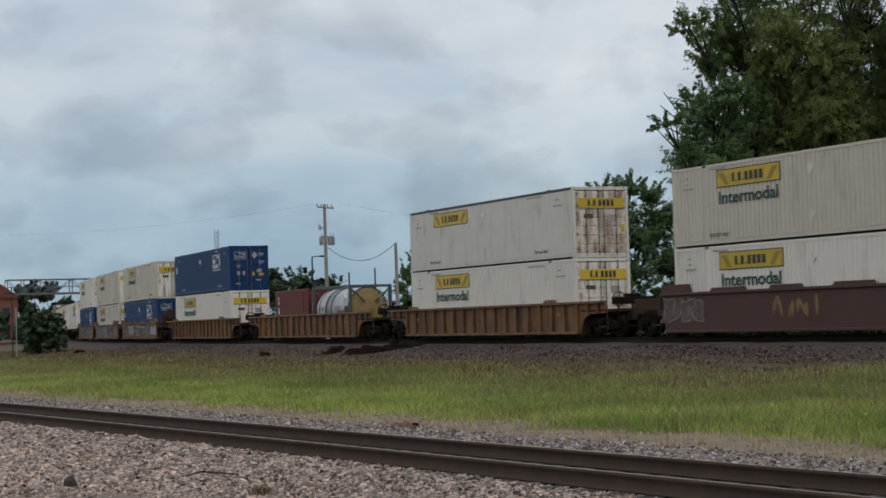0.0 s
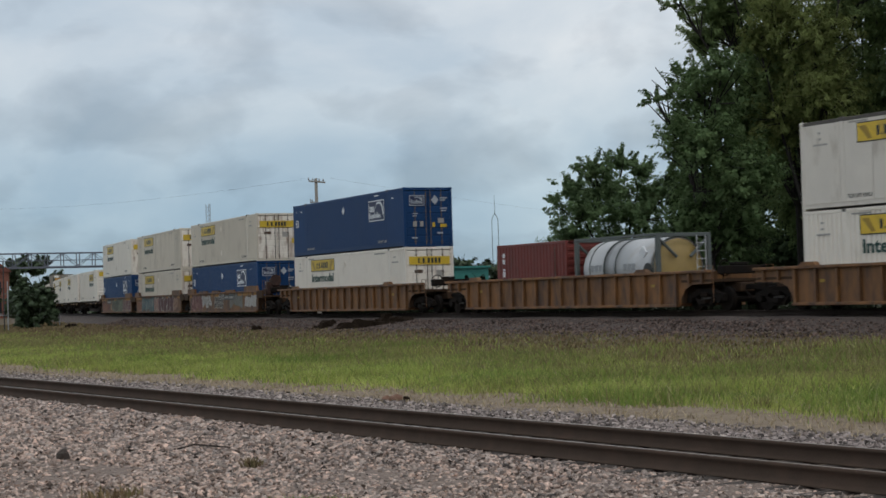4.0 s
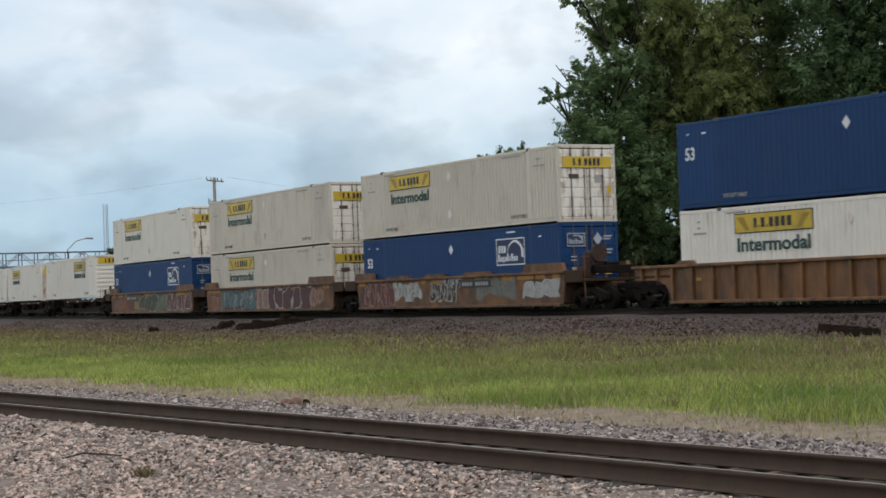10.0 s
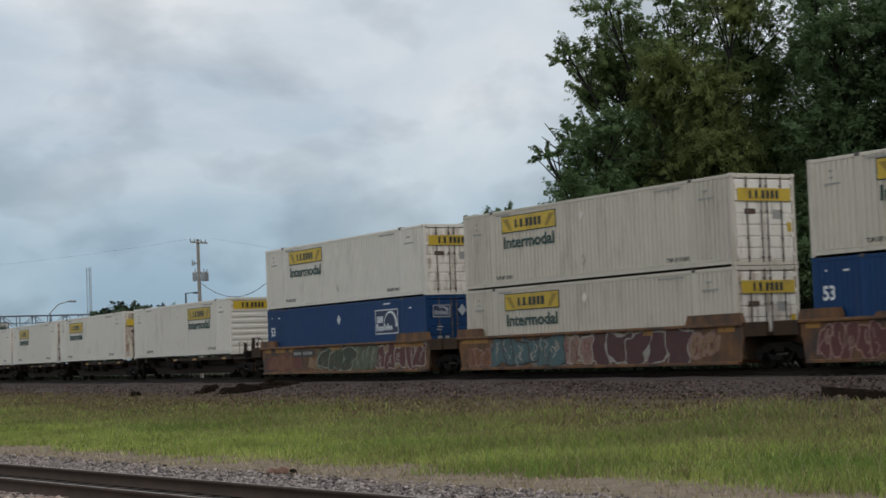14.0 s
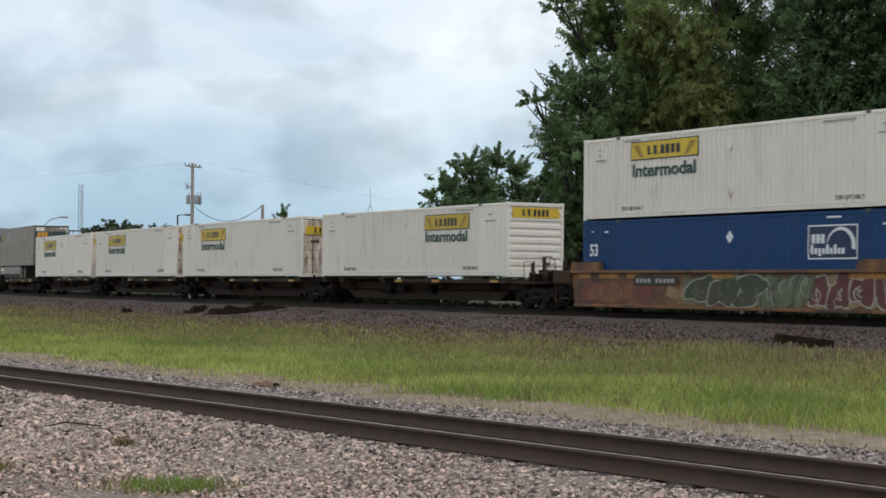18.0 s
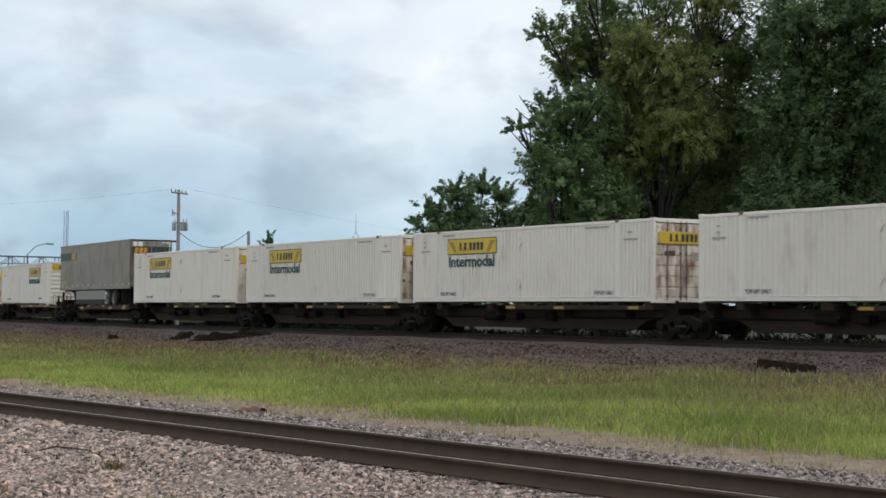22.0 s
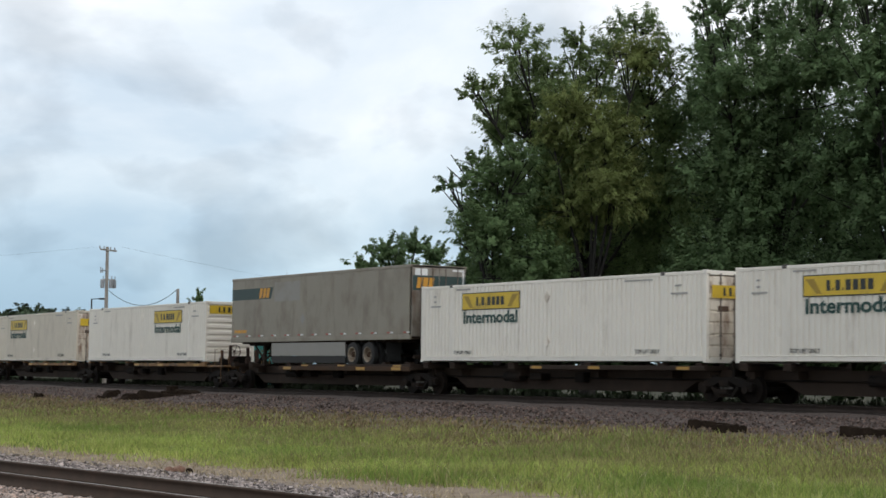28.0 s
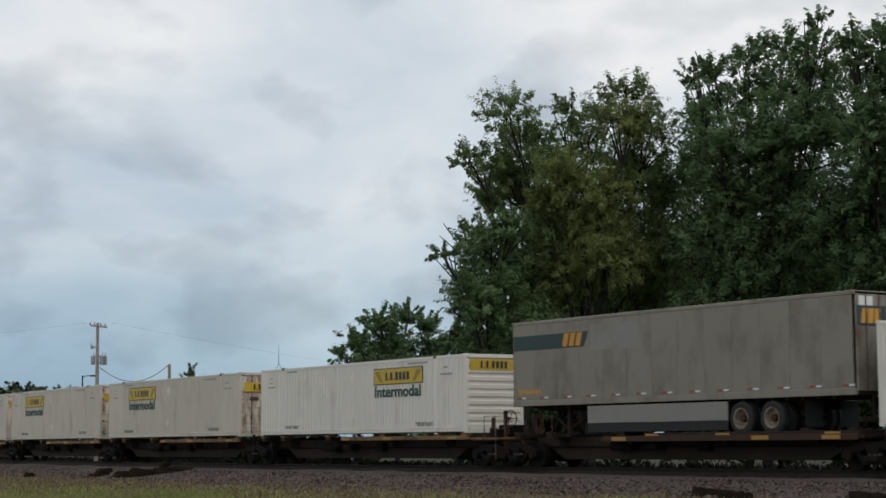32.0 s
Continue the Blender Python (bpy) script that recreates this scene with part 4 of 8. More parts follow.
def truck(car, x):
    """A freight truck: bolster, two side frames with springs, and two wheelsets."""
    def frame_part(bm):
        prism(bm, ((-0.25, 0.42), (0.25, 0.42), (0.25, 0.28), (-0.25, 0.28)), -1.3, 1.3)
        box(bm, -0.22, 0.22, -1.2, 1.2, 0.5, 0.68, 0.02)
    t = part("truck", "bolster", frame_part, M["truck"], car, "oily cast iron truck", Matrix.Translation((x, 0, 0)))
    for sy, nm in ((-1, "n"), (1, "f")):
        def side(bm, sy=sy):
            y0, y1 = (-1.14, -0.96) if sy < 0 else (0.96, 1.14)
            prism(bm, ((-1.15, 0.36), (-1.15, 0.60), (-0.95, 0.64), (-0.45, 0.80), (0.45, 0.80), (0.95, 0.64), (1.15, 0.60), (1.15, 0.36), (0.98, 0.34), (0.9, 0.5), (0.55, 0.50), (0.30, 0.62), (-0.30, 0.62), (-0.55, 0.50), (-0.9, 0.5), (-0.98, 0.34)), y0, y1)
            prism(bm, ((-0.62, 0.46), (-0.34, 0.17), (0.34, 0.17), (0.62, 0.46), (0.5, 0.5), (0.28, 0.27), (-0.28, 0.27), (-0.5, 0.5)), y0, y1)
            for dx in (-0.89, 0.89):
                tube(bm, [(dx, sy * 0.95, 0.42), (dx, sy * 1.19, 0.42)], 0.14, 10)
        sf = part("side_frame", "sideframe" + nm, side, M["truck"], t)

        def springs(bm, sy=sy):
            for dx in (-0.17, 0.0, 0.17):
                tube(bm, [(dx, sy * 1.05, 0.27), (dx, sy * 1.05, 0.5)], 0.07, 8)
        part("spring_nest", "springs" + nm, springs, M["castings"], sf)
    for dx in (-0.89, 0.89):
        wheelset(t, dx)
    return t


def coupler(car, x, d):
    def make(bm):
        box(bm, min(0, d * 0.95), max(0, d * 0.95), -0.09, 0.09, 0.74, 0.92, 0.02)
        box(bm, min(d * 0.8, d * 1.15), max(d * 0.8, d * 1.15), -0.2, 0.2, 0.68, 0.98, 0.05)
        tube(bm, [(d * 0.4, -0.35, 0.7), (d * 0.7, -0.3, 0.42), (d * 1.1, -0.28, 0.5)], 0.03, 6)
    part("coupler", "coupler%d" % d, make, M["truck"], car, "steel coupler with air hose", Matrix.Translation((x, 0, 0)))


def brake_wheel(car, x, y, z, material):
    def make(bm):
        n = 20
        tube(bm, [(0, 0.28 * math.cos(k * math.tau / n), 0.28 * math.sin(k * math.tau / n)) for k in range(n + 1)], 0.022, 6, False)
        for k in range(5):
            a = k * math.tau / 5
            tube(bm, [(0, 0, 0), (0, 0.27 * math.cos(a), 0.27 * math.sin(a))], 0.014, 5)
        tube(bm, [(-0.15, 0, 0), (0.02, 0, 0)], 0.04, 8)
        tube(bm, [(-0.1, 0, 0), (-0.1, 0, -0.7)], 0.025, 6)
    part("brake_wheel", "brakewheel", make, material, car, "hand brake wheel on its post", Matrix.Translation((x, y, z)))


def hand_rail(car, key, pts, material):
    part("hand_rail", key, lambda bm: tube(bm, pts, 0.018, 6), material, car)


def scrawl(car, x0, x1, z0, z1, fill, edge, seed, y, letter=0.75, thick=0.17, block=None, label="spray painted scrawl on the side", caps=False):
    """Spray paint that cannot be read: leaning thick strokes with an edge colour, over a block of undercoat."""
    r = random.Random(seed)

    def sheet(bm, pts, yy):
        v = [bm.verts.new((p[0], yy, p[1])) for p in pts]
        bm.faces.new(v)

    def curve(pts):
        out = []
        for k in range(len(pts) - 1):
            p0, p1, p2, p3 = pts[max(k - 1, 0)], pts[k], pts[k + 1], pts[min(k + 2, len(pts) - 1)]
            for u in (0, 0.25, 0.5, 0.75):
                out.append(tuple(0.5 * (2 * p1[c] + (p2[c] - p0[c]) * u + (2 * p0[c] - 5 * p1[c] + 4 * p2[c] - p3[c]) * u * u + (3 * p1[c] - p0[c] - 3 * p2[c] + p3[c]) * u ** 3) for c in (0, 1)))
        return out + [pts[-1]]

    def stroke(bm, line, t, yy):
        left, right = [], []
        for k, (x_, z_) in enumerate(line):
            q, p = line[min(k + 1, len(line) - 1)], line[max(k - 1, 0)]
            d = math.hypot(q[0] - p[0], q[1] - p[1]) or 1
            e = min(k, len(line) - 1 - k)
            w_ = t / 2 * (0.4, 0.85, 1.0)[min(e, 2)]
            nx, nz = -(q[1] - p[1]) / d * w_, (q[0] - p[0]) / d * w_
            o = yy - 0.0001 * k
            left.append(bm.verts.new((x_ + nx, o, min(max(z_ + nz, z0 - 0.04), z1 + 0.04))))
            right.append(bm.verts.new((x_ - nx, o, min(max(z_ - nz, z0 - 0.04), z1 + 0.04))))
        for k in range(len(line) - 1):
            bm.faces.new((left[k], left[k + 1], right[k + 1], right[k]))
    if block:
        n = max(8, int((x1 - x0) / 0.3))
        top = [(x0 + (x1 - x0) * k / n + r.uniform(-0.1, 0.1), z1 - r.uniform(0, 0.3 + (0.3 if k in (0, n) else 0))) for k in range(n + 1)]
        low = [(x0 + (x1 - x0) * k / n + r.uniform(-0.08, 0.08), z0 + r.uniform(-0.02, 0.25 + (0.2 if k in (0, n) else 0))) for k in range(n, -1, -1)]
        part("undercoat", None, lambda bm: sheet(bm, low[::-1][::1] + top[::-1], y), M[block], car, label)
    x, i = x0, 0
    while x < x1 - letter * 0.4:
        w = letter * r.uniform(0.75, 1.2)
        lean = r.uniform(-0.05, 0.3)
        a, b = z0 + thick * 0.7, z1 - thick * 0.7

        def at(u, v):
            return (x + thick / 2 + u * (w - thick) + lean * (v - 0.5) * (b - a) * 0.5, a + v * (b - a))
        n = r.randint(3, 5) if letter > 0.6 else r.randint(4, 6)
        if caps:
            w, n = letter, 3
            thick = letter * 0.72
        line = [at(min(1.1, max(-0.1, (k + 0.5) / n + r.uniform(-0.38, 0.38))), min(1.0, max(0.0, (k % 2) + r.uniform(-0.42, 0.42)))) for k in range(n)]
        if caps:
            line = [at(0.5, -0.06), at(0.5 + r.uniform(-0.5, 0.5), 0.5), at(0.5, 1.06 - r.uniform(0, 0.1))]
        line = curve(line)
        o = y - 0.004 - 0.0025 * (i % 2)
        ed = part("scrawl", None, lambda bm: stroke(bm, line, thick * (1.45 if caps else 1.7), o), M[edge], car, label)
        part("scrawl_fill", None, lambda bm: stroke(bm, line, thick, o - 0.0012), M[fill], ed)
        x += w * r.uniform(0.82, 0.95)
        i += 1


M["brakerust"] = shader("dark_rusty_gear", (0.045, 0.022, 0.016), 0.75, 0.1, 0.25, 4, 50, 0.15, dirt=(0.09, 0.04, 0.025), dirt_amount=0.45, dirt_scale=4)
M["greyspray"] = shader("faded_grey_spray_paint", (0.12, 0.095, 0.08), 0.7, 0, 0.25, 2, 40, 0.03, dirt=(0.07, 0.035, 0.025), dirt_amount=0.5, dirt_scale=3)
M["palespray"] = shader("faded_pale_spray_paint", (0.25, 0.20, 0.17), 0.7, 0, 0.25, 2, 40, 0.03, dirt=(0.09, 0.045, 0.03), dirt_amount=0.5, dirt_scale=3)


def bubble_letters(car, x0, x1, z0, z1, n, fill, edge, seed, y, label="fat outlined spray painted letters that cannot be read", square=2.6, inner=None):
    """Spray painted letters that cannot be read: leaning, swollen shapes with an outline, a filling, holes and inner strokes."""
    r = random.Random(seed)
    w = (x1 - x0) / n

    def blob(bm, cx, cz, rx, rz, lean, ph, grow, yy, k=22):
        pts = []
        for i in range(k):
            a = math.tau * i / k
            c, s_ = math.cos(a), math.sin(a)
            ux = math.copysign(abs(c) ** (2 / square), c) * (1 - 0.30 * ph[3] * math.cos(math.pi * s_) * (c * ph[4] > 0))
            uz = math.copysign(abs(s_) ** (2 / square), s_)
            k_ = 1 + 0.17 * math.sin(2 * a + ph[0]) + 0.17 * math.sin(3 * a + ph[1]) + 0.10 * math.sin(5 * a + ph[2])
            px = (rx * ux * k_ + math.copysign(grow, ux)) + lean * uz * rz
            pts.append((cx + px, min(max(cz + rz * uz * k_ + math.copysign(grow, uz), z0 - 0.02), z1 + 0.02)))
        mid = bm.verts.new((cx, yy, cz))
        v = [bm.verts.new((p[0], yy, p[1])) for p in pts]
        for i in range(k):
            bm.faces.new((mid, v[i], v[(i + 1) % k]))

    def stroke(bm, pts, t, yy):
        left, right = [], []
        for i, p in enumerate(pts):
            a, b = pts[max(i - 1, 0)], pts[min(i + 1, len(pts) - 1)]
            d = math.hypot(b[0] - a[0], b[1] - a[1]) or 1
            nx, nz = -(b[1] - a[1]) / d * t / 2, (b[0] - a[0]) / d * t / 2
            left.append(bm.verts.new((p[0] + nx, yy, p[1] + nz)))
            right.append(bm.verts.new((p[0] - nx, yy, p[1] - nz)))
        for i in range(len(pts) - 1):
            bm.faces.new((left[i], left[i + 1], right[i + 1], right[i]))
    for i in range(n):
        cx, cz = x0 + (i + 0.5) * w + r.uniform(-0.08, 0.08) * w, (z0 + z1) / 2 + r.uniform(-0.05, 0.05)
        rx, rz = w * r.uniform(0.5, 0.72), (z1 - z0) / 2 * r.uniform(0.8, 1.05)
        lean, ph = r.uniform(-0.25, 0.45), [r.uniform(0, 6.28) for _ in range(3)] + [r.uniform(0.2, 1.0), r.choice((-1, 1))]
        yy = y - 0.001 - 0.0022 * (i % 3)
        ed = part("letter", None, lambda bm: blob(bm, cx, cz, rx, rz, lean, ph, 0.028, yy), M[edge], car, label)
        part("letter_fill", None, lambda bm: blob(bm, cx, cz, rx - 0.03, rz - 0.03, lean, ph, 0.0, yy - 0.0007), M[fill], ed)
        for q in range(r.randint(3, 5)):
            u, v = r.uniform(-0.5, 0.5) * rx, (r.uniform(-0.6, 0.6)) * rz
            bend, ln = r.uniform(-0.5, 0.5) * rx, r.uniform(0.35, 1.0) * rz
            line = [(cx + u + bend * math.sin(3.1 * g / 5) + lean * (v + ln * (g / 5 - 0.5)), cz + v + ln * (g / 5 - 0.5)) for g in range(6)]
            part("inner_stroke", None, lambda bm: stroke(bm, line, r.uniform(0.03, 0.06), yy - 0.0013), M[inner or edge], ed)


WELL_TOP, WELL_BOT = 1.46, 0.16


def well_car(offset, paint, half=10.55, well=8.55, ribs=True, trucks=(-9.75, 9.75), couplers=(-1, 1), label="", top=WELL_TOP, key="", blocks=True):
    """A well car unit: two deep side walls with a top chord and a bottom sill, a well floor, end platforms over the trucks."""
    mat = M[paint]
    car = empty("well_car", label, "rail car", "cars of the train")
    for sy, nm in ((-1, "n"), (1, "f")):
        ya, yb = (sy * 1.42, sy * 1.38) if not ribs else (sy * 1.375, sy * 1.34)
        y0, y1 = min(ya, yb), max(ya, yb)

        def wall(bm, y0=y0, y1=y1):
            e = half if ribs else well + 0.2
            prism(bm, ((-e, top - 0.06), (-e, 0.98), (-well - 0.15 if not ribs else -well - 0.75, 0.95), (-well - (0.3 if ribs else 0.1), 0.78), (-well - 0.06, 0.45), (-well, WELL_BOT + 0.06), (well, WELL_BOT + 0.06), (well + 0.06, 0.45), (well + (0.3 if ribs else 0.1), 0.78), (well + (0.75 if ribs else 0.15), 0.95), (e, 0.98), (e, top - 0.06)), y0, y1)
        w = part("side_wall", key + "wall" + nm, wall, mat, car, "deep side wall of the well")
        c0, c1 = min(sy * 1.34, sy * 1.53), max(sy * 1.34, sy * 1.53)
        part("top_chord", key + "chord" + nm, lambda bm, c0=c0, c1=c1: box(bm, -half if ribs else -well - 0.2, half if ribs else well + 0.2, c0, c1, top - 0.10, top, 0.015), mat, car)
        part("bottom_sill", key + "sill" + nm, lambda bm, c0=c0, c1=c1: box(bm, -well + 0.05, well - 0.05, c0, c1, WELL_BOT, WELL_BOT + 0.1, 0.015), mat, car)
        if ribs:
            r0, r1 = (-1.495, -1.375) if sy < 0 else (1.375, 1.495)
            n = 17
            for i in range(n):
                xx = -well + 0.15 + i * (2 * well - 0.3) / (n - 1)
                part("rib", "rib" + nm, lambda bm, r0=r0, r1=r1: box(bm, -0.05, 0.05, r0, r1, WELL_BOT + 0.1, top - 0.1, 0.012), mat, w, at=Matrix.Translation((xx, 0, 0)))
            for xx in (-half + 0.5, -half + 1.3, half - 0.5, half - 1.3):
                part("rib", "ribshort" + nm, lambda bm, r0=r0, r1=r1: box(bm, -0.05, 0.05, r0, r1, 1.0, top - 0.1, 0.012), mat, w, at=Matrix.Translation((xx, 0, 0)))
            for xx in (-well + 0.9, well - 2.4):
                part("guide_block", "guide" + nm, lambda bm, c0=c0, c1=c1: prism(bm, ((-0.45, 0), (-0.3, 0.12), (0.3, 0.12), (0.45, 0)), c0, c1), mat, car, at=Matrix.Translation((xx, 0, top)))
        else:
            for i, (xa, xb) in enumerate(((-well + 2.9, -well + 4.9), (-well + 6.3, -well + 8.0), (-well + 9.6, -well + 11.6), (-well - 0.2, -well + 1.6), (well - 2.6, well + 0.2))):
                hb = 0.12 if i < 3 else 0.30
                if i < 3 and not blocks:
                    continue
                part("guide_block", key + "blk%s%d" % (nm, i), lambda bm, xa=xa, xb=xb, c0=c0, c1=c1, hb=hb: prism(bm, ((xa, 0), (xa + 0.12, hb), (xb - 0.12, hb), (xb, 0)), c0 + 0.01, c1 - 0.01), mat, car, at=Matrix.Translation((0, 0, top)))
            for sx in (-1, 1):
                part("end_beam", key + "eb%s%d" % (nm, sx), lambda bm, sx=sx, c0=c0, c1=c1: box(bm, min(sx * (well + 0.21), sx * half), max(sx * (well + 0.21), sx * half), c0 + 0.03, c1 - 0.03, 1.0, 1.45, 0.02), M["grimeyellow"], car, "grime-blackened end beam")
    for a in np.linspace(-well + 0.1, well - 0.6, 7):
        part("floor_beam", "floorbeam" + paint, lambda bm: box(bm, 0, 0.5, -1.33, 1.33, WELL_BOT + 0.02, WELL_BOT + 0.14), mat, car, at=Matrix.Translation((float(a), 0, 0)))
    for sx in (-1, 1):
        part("end_platform", key + "plat%d" % sx, lambda bm, sx=sx: (box(bm, min(sx * (well + 0.05), sx * half), max(sx * (well + 0.05), sx * half), -1.38, 1.38, 1.02, 1.14, 0.02),
             box(bm, min(sx * (well + 0.05), sx * (well + 0.15)), max(sx * (well + 0.05), sx * (well + 0.15)), -1.37, 1.37, 0.3, 1.02),
             box(bm, min(sx * (half - 0.9), sx * (half + 0.25)), max(sx * (half - 0.9), sx * (half + 0.25)), -0.3, 0.3, 0.66, 1.0, 0.03)), M["grimeyellow"] if paint != "wellbrown" else mat, car, "grimy end platform")
    for x in trucks:
        truck(car, x)
    for d in couplers:
        coupler(car, d * (half + 0.2), d)
    for x in (-well + 1.6, well - 1.6) if ribs else ():
        part("reflector", "reflect", lambda bm: box(bm, -0.12, 0.12, -1.505, -1.499, 0, 0.1), M["ochre"], car, "dull yellow reflector strip", Matrix.Translation((x, -0.004, 0.9)))
    rides(car, offset)
    return car


def end_gear(car, x, d, mat, rise=0.0):
    """Brake wheel, step ladder and grab rails on a car's end."""
    brake_wheel(car, x, -0.55, 1.52 + rise, M["truck"])
    hand_rail(car, "grab%.1f%.1f" % (x, rise), [(x + d * 0.35, -1.3, 0.3), (x + d * 0.35, -1.3, 1.6 + rise), (x - d * 0.1, -1.3, 1.6 + rise), (x - d * 0.1, -1.3, 1.1)], mat)
    hand_rail(car, "grabb%.1f%.1f" % (x, rise), [(x + d * 0.35, 1.3, 0.3), (x + d * 0.35, 1.3, 1.6 + rise), (x - d * 0.1, 1.3, 1.6 + rise), (x - d * 0.1, 1.3, 1.1)], mat)

    if rise:
        part("brake_stand", "brakestand%.1f" % x, lambda bm: (box(bm, x - 0.16, x + 0.16, -1.12, -0.72, 1.1, 1.95, 0.05), box(bm, x - 0.3, x + 0.22, -0.9, -0.3, 1.55, 2.15, 0.08), tube(bm, [(x + d * 0.2, -0.6, 2.05), (x + d * 0.34, -0.6, 2.05)], 0.33, 14), box(bm, x - 0.35, x + 0.35, -1.2, -1.12, 1.2, 1.55, 0.03)), M["brakerust"], car, "rusty brown brake stand and gear box")

    def ladder(bm):
        for z in (0.35, 0.65, 0.95):
            tube(bm, [(x + d * 0.35, -1.35, z), (x + d * 0.35, -0.85, z)], 0.016, 6)
        for yy in (-1.35, -0.85):
            tube(bm, [(x + d * 0.35, yy, 0.3), (x + d * 0.35, yy, 1.1)], 0.016, 6)
    part("ladder", "ladder%.1f" % x, ladder, M["truck"], car)
    part("brake_housing", "brakebox%.1f" % x, lambda bm: (box(bm, min(x, x + d * 0.5), max(x, x + d * 0.5), -0.9, 0.9, 1.3, 1.6, 0.03), box(bm, min(x, x + d * 0.35), max(x, x + d * 0.35), -0.35, 0.25, 1.6, 1.72, 0.03)), M["truck"], car)


def spine_unit(offset, lead, trail, length, paint, label, first=False, trailer=False):
    """One unit of an articulated spine car: a centre sill with cross arms that carry a container, trucks at the joints."""
    mat = M[paint]
    car = empty("spine_car", label, "rail car", "cars of the train")
    hl = length / 2
    k = "%s%.2f" % (paint, length)
    part("centre_sill", "spine" + k, lambda bm: prism(bm, ((-hl + 0.2, 1.02), (-hl + 0.2, 0.82), (-hl + 1.9, 0.62), (-hl + 2.6, 0.28), (hl - 2.6, 0.28), (hl - 1.9, 0.62), (hl - 0.2, 0.82), (hl - 0.2, 1.02)), -0.5, 0.5), M["spine"], car, "deep grimy centre sill")
    for i, x in enumerate((-hl + 0.9, -hl + 2.7, -2.2, 2.2, hl - 2.7, hl - 0.9)):
        part("cross_arm", "arm%s%d" % (k, i), lambda bm, x=x: (box(bm, x - 0.18, x + 0.18, -1.28, 1.28, 0.98, 1.14, 0.02), prism(bm, ((x - 0.1, 0.98), (x - 0.1, 0.74), (x + 0.1, 0.74), (x + 0.1, 0.98)), -0.9, 0.9)), M["spine"], car)
        for s in (-1, 1):
            part("pedestal", "ped%d" % s, lambda bm, s=s: box(bm, -0.16, 0.16, min(s * 1.06, s * 1.3), max(s * 1.06, s * 1.3), 1.14, DECK - 0.006), mat, car, at=Matrix.Translation((x, 0, 0)))
    for sy in (-1, 1):
        y0, y1 = min(sy * 1.22, sy * 1.34), max(sy * 1.22, sy * 1.34)
        part("side_sill", "ssill%s%d" % (k, sy), lambda bm, y0=y0, y1=y1: box(bm, -1.0, hl - 0.6, y0, y1, 0.98, 1.13, 0.012), mat, car)
    for x in (-0.6, 2.6, hl - 1.6):
        part("reflector", "reflects", lambda bm: box(bm, -0.3, 0.3, -1.352, -1.346, 0.0, 0.1), M["reflector"], car, "yellow reflector strip", Matrix.Translation((x, 0, 1.0)))
    part("brake_gear", "gear" + k, lambda bm: (tube(bm, [(-3.2, -0.75, 0.72), (-2.2, -0.75, 0.72)], 0.17, 12), tube(bm, [(-hl + 1, -0.56, 0.7), (hl - 1, -0.56, 0.7)], 0.03, 6), box(bm, 0.8, 1.3, -0.75, -0.4, 0.55, 0.9, 0.03), box(bm, -1.6, -0.9, -0.9, -0.4, 0.6, 0.85, 0.03)), M["truck"], car)
    for x in (lead, trail):
        if x is not None:
            truck(car, x)
    if first:
        part("end_platform", "splat" + k, lambda bm: (box(bm, hl - 0.5, hl + 1.3, -1.25, 1.25, 0.95, 1.05, 0.02), box(bm, hl, hl + 1.5, -0.25, 0.25, 0.62, 0.95, 0.02)), mat, car)
        coupler(car, hl + 1.4, 1)
        brake_wheel(car, hl + 0.9, -0.45, 1.72, M["wellbrown"])
        for i, y in enumerate((-1.25, -0.85, 0.85, 1.25)):
            hand_rail(car, "sh%s%d" % (k, i), [(hl + 1.1, y, 0.25), (hl + 1.1, y, 1.8), (hl + 0.4, y, 1.8), (hl + 0.4, y, 1.0)], mat)
        for i, (x_, y_, top_) in enumerate(((hl + 0.55, -0.95, 1.75), (hl + 0.95, -0.7, 2.0), (hl + 1.15, 0.1, 1.9), (hl + 0.7, 0.8, 1.85))):
            part("end_post", "endpost%d" % i, lambda bm, x_=x_, y_=y_, top_=top_: (box(bm, x_ - 0.06, x_ + 0.06, y_ - 0.06, y_ + 0.06, 1.0, top_, 0.015), box(bm, x_ - 0.12, x_ + 0.12, y_ - 0.1, y_ + 0.1, 1.15, 1.4, 0.02)), M["brakerust"], car, "rusty brown upright post")
        part("hitch_box", "hitch" + k, lambda bm: (box(bm, hl + 0.2, hl + 0.7, -0.5, 0.5, 1.05, 1.5, 0.04), box(bm, hl + 0.5, hl + 1.0, -1.1, -0.3, 1.05, 1.35, 0.04)), M["truck"], car)
    else:
        part("hitch_box", "hitchj" + k, lambda bm: (box(bm, hl - 0.3, hl + 0.5, -0.6, 0.6, 1.0, 1.25, 0.04), tube(bm, [(hl + 0.35, -1.0, 0.7), (hl + 0.35, -1.0, 1.3)], 0.06, 8)), M["truck"], car)
    rides(car, offset)
    return car


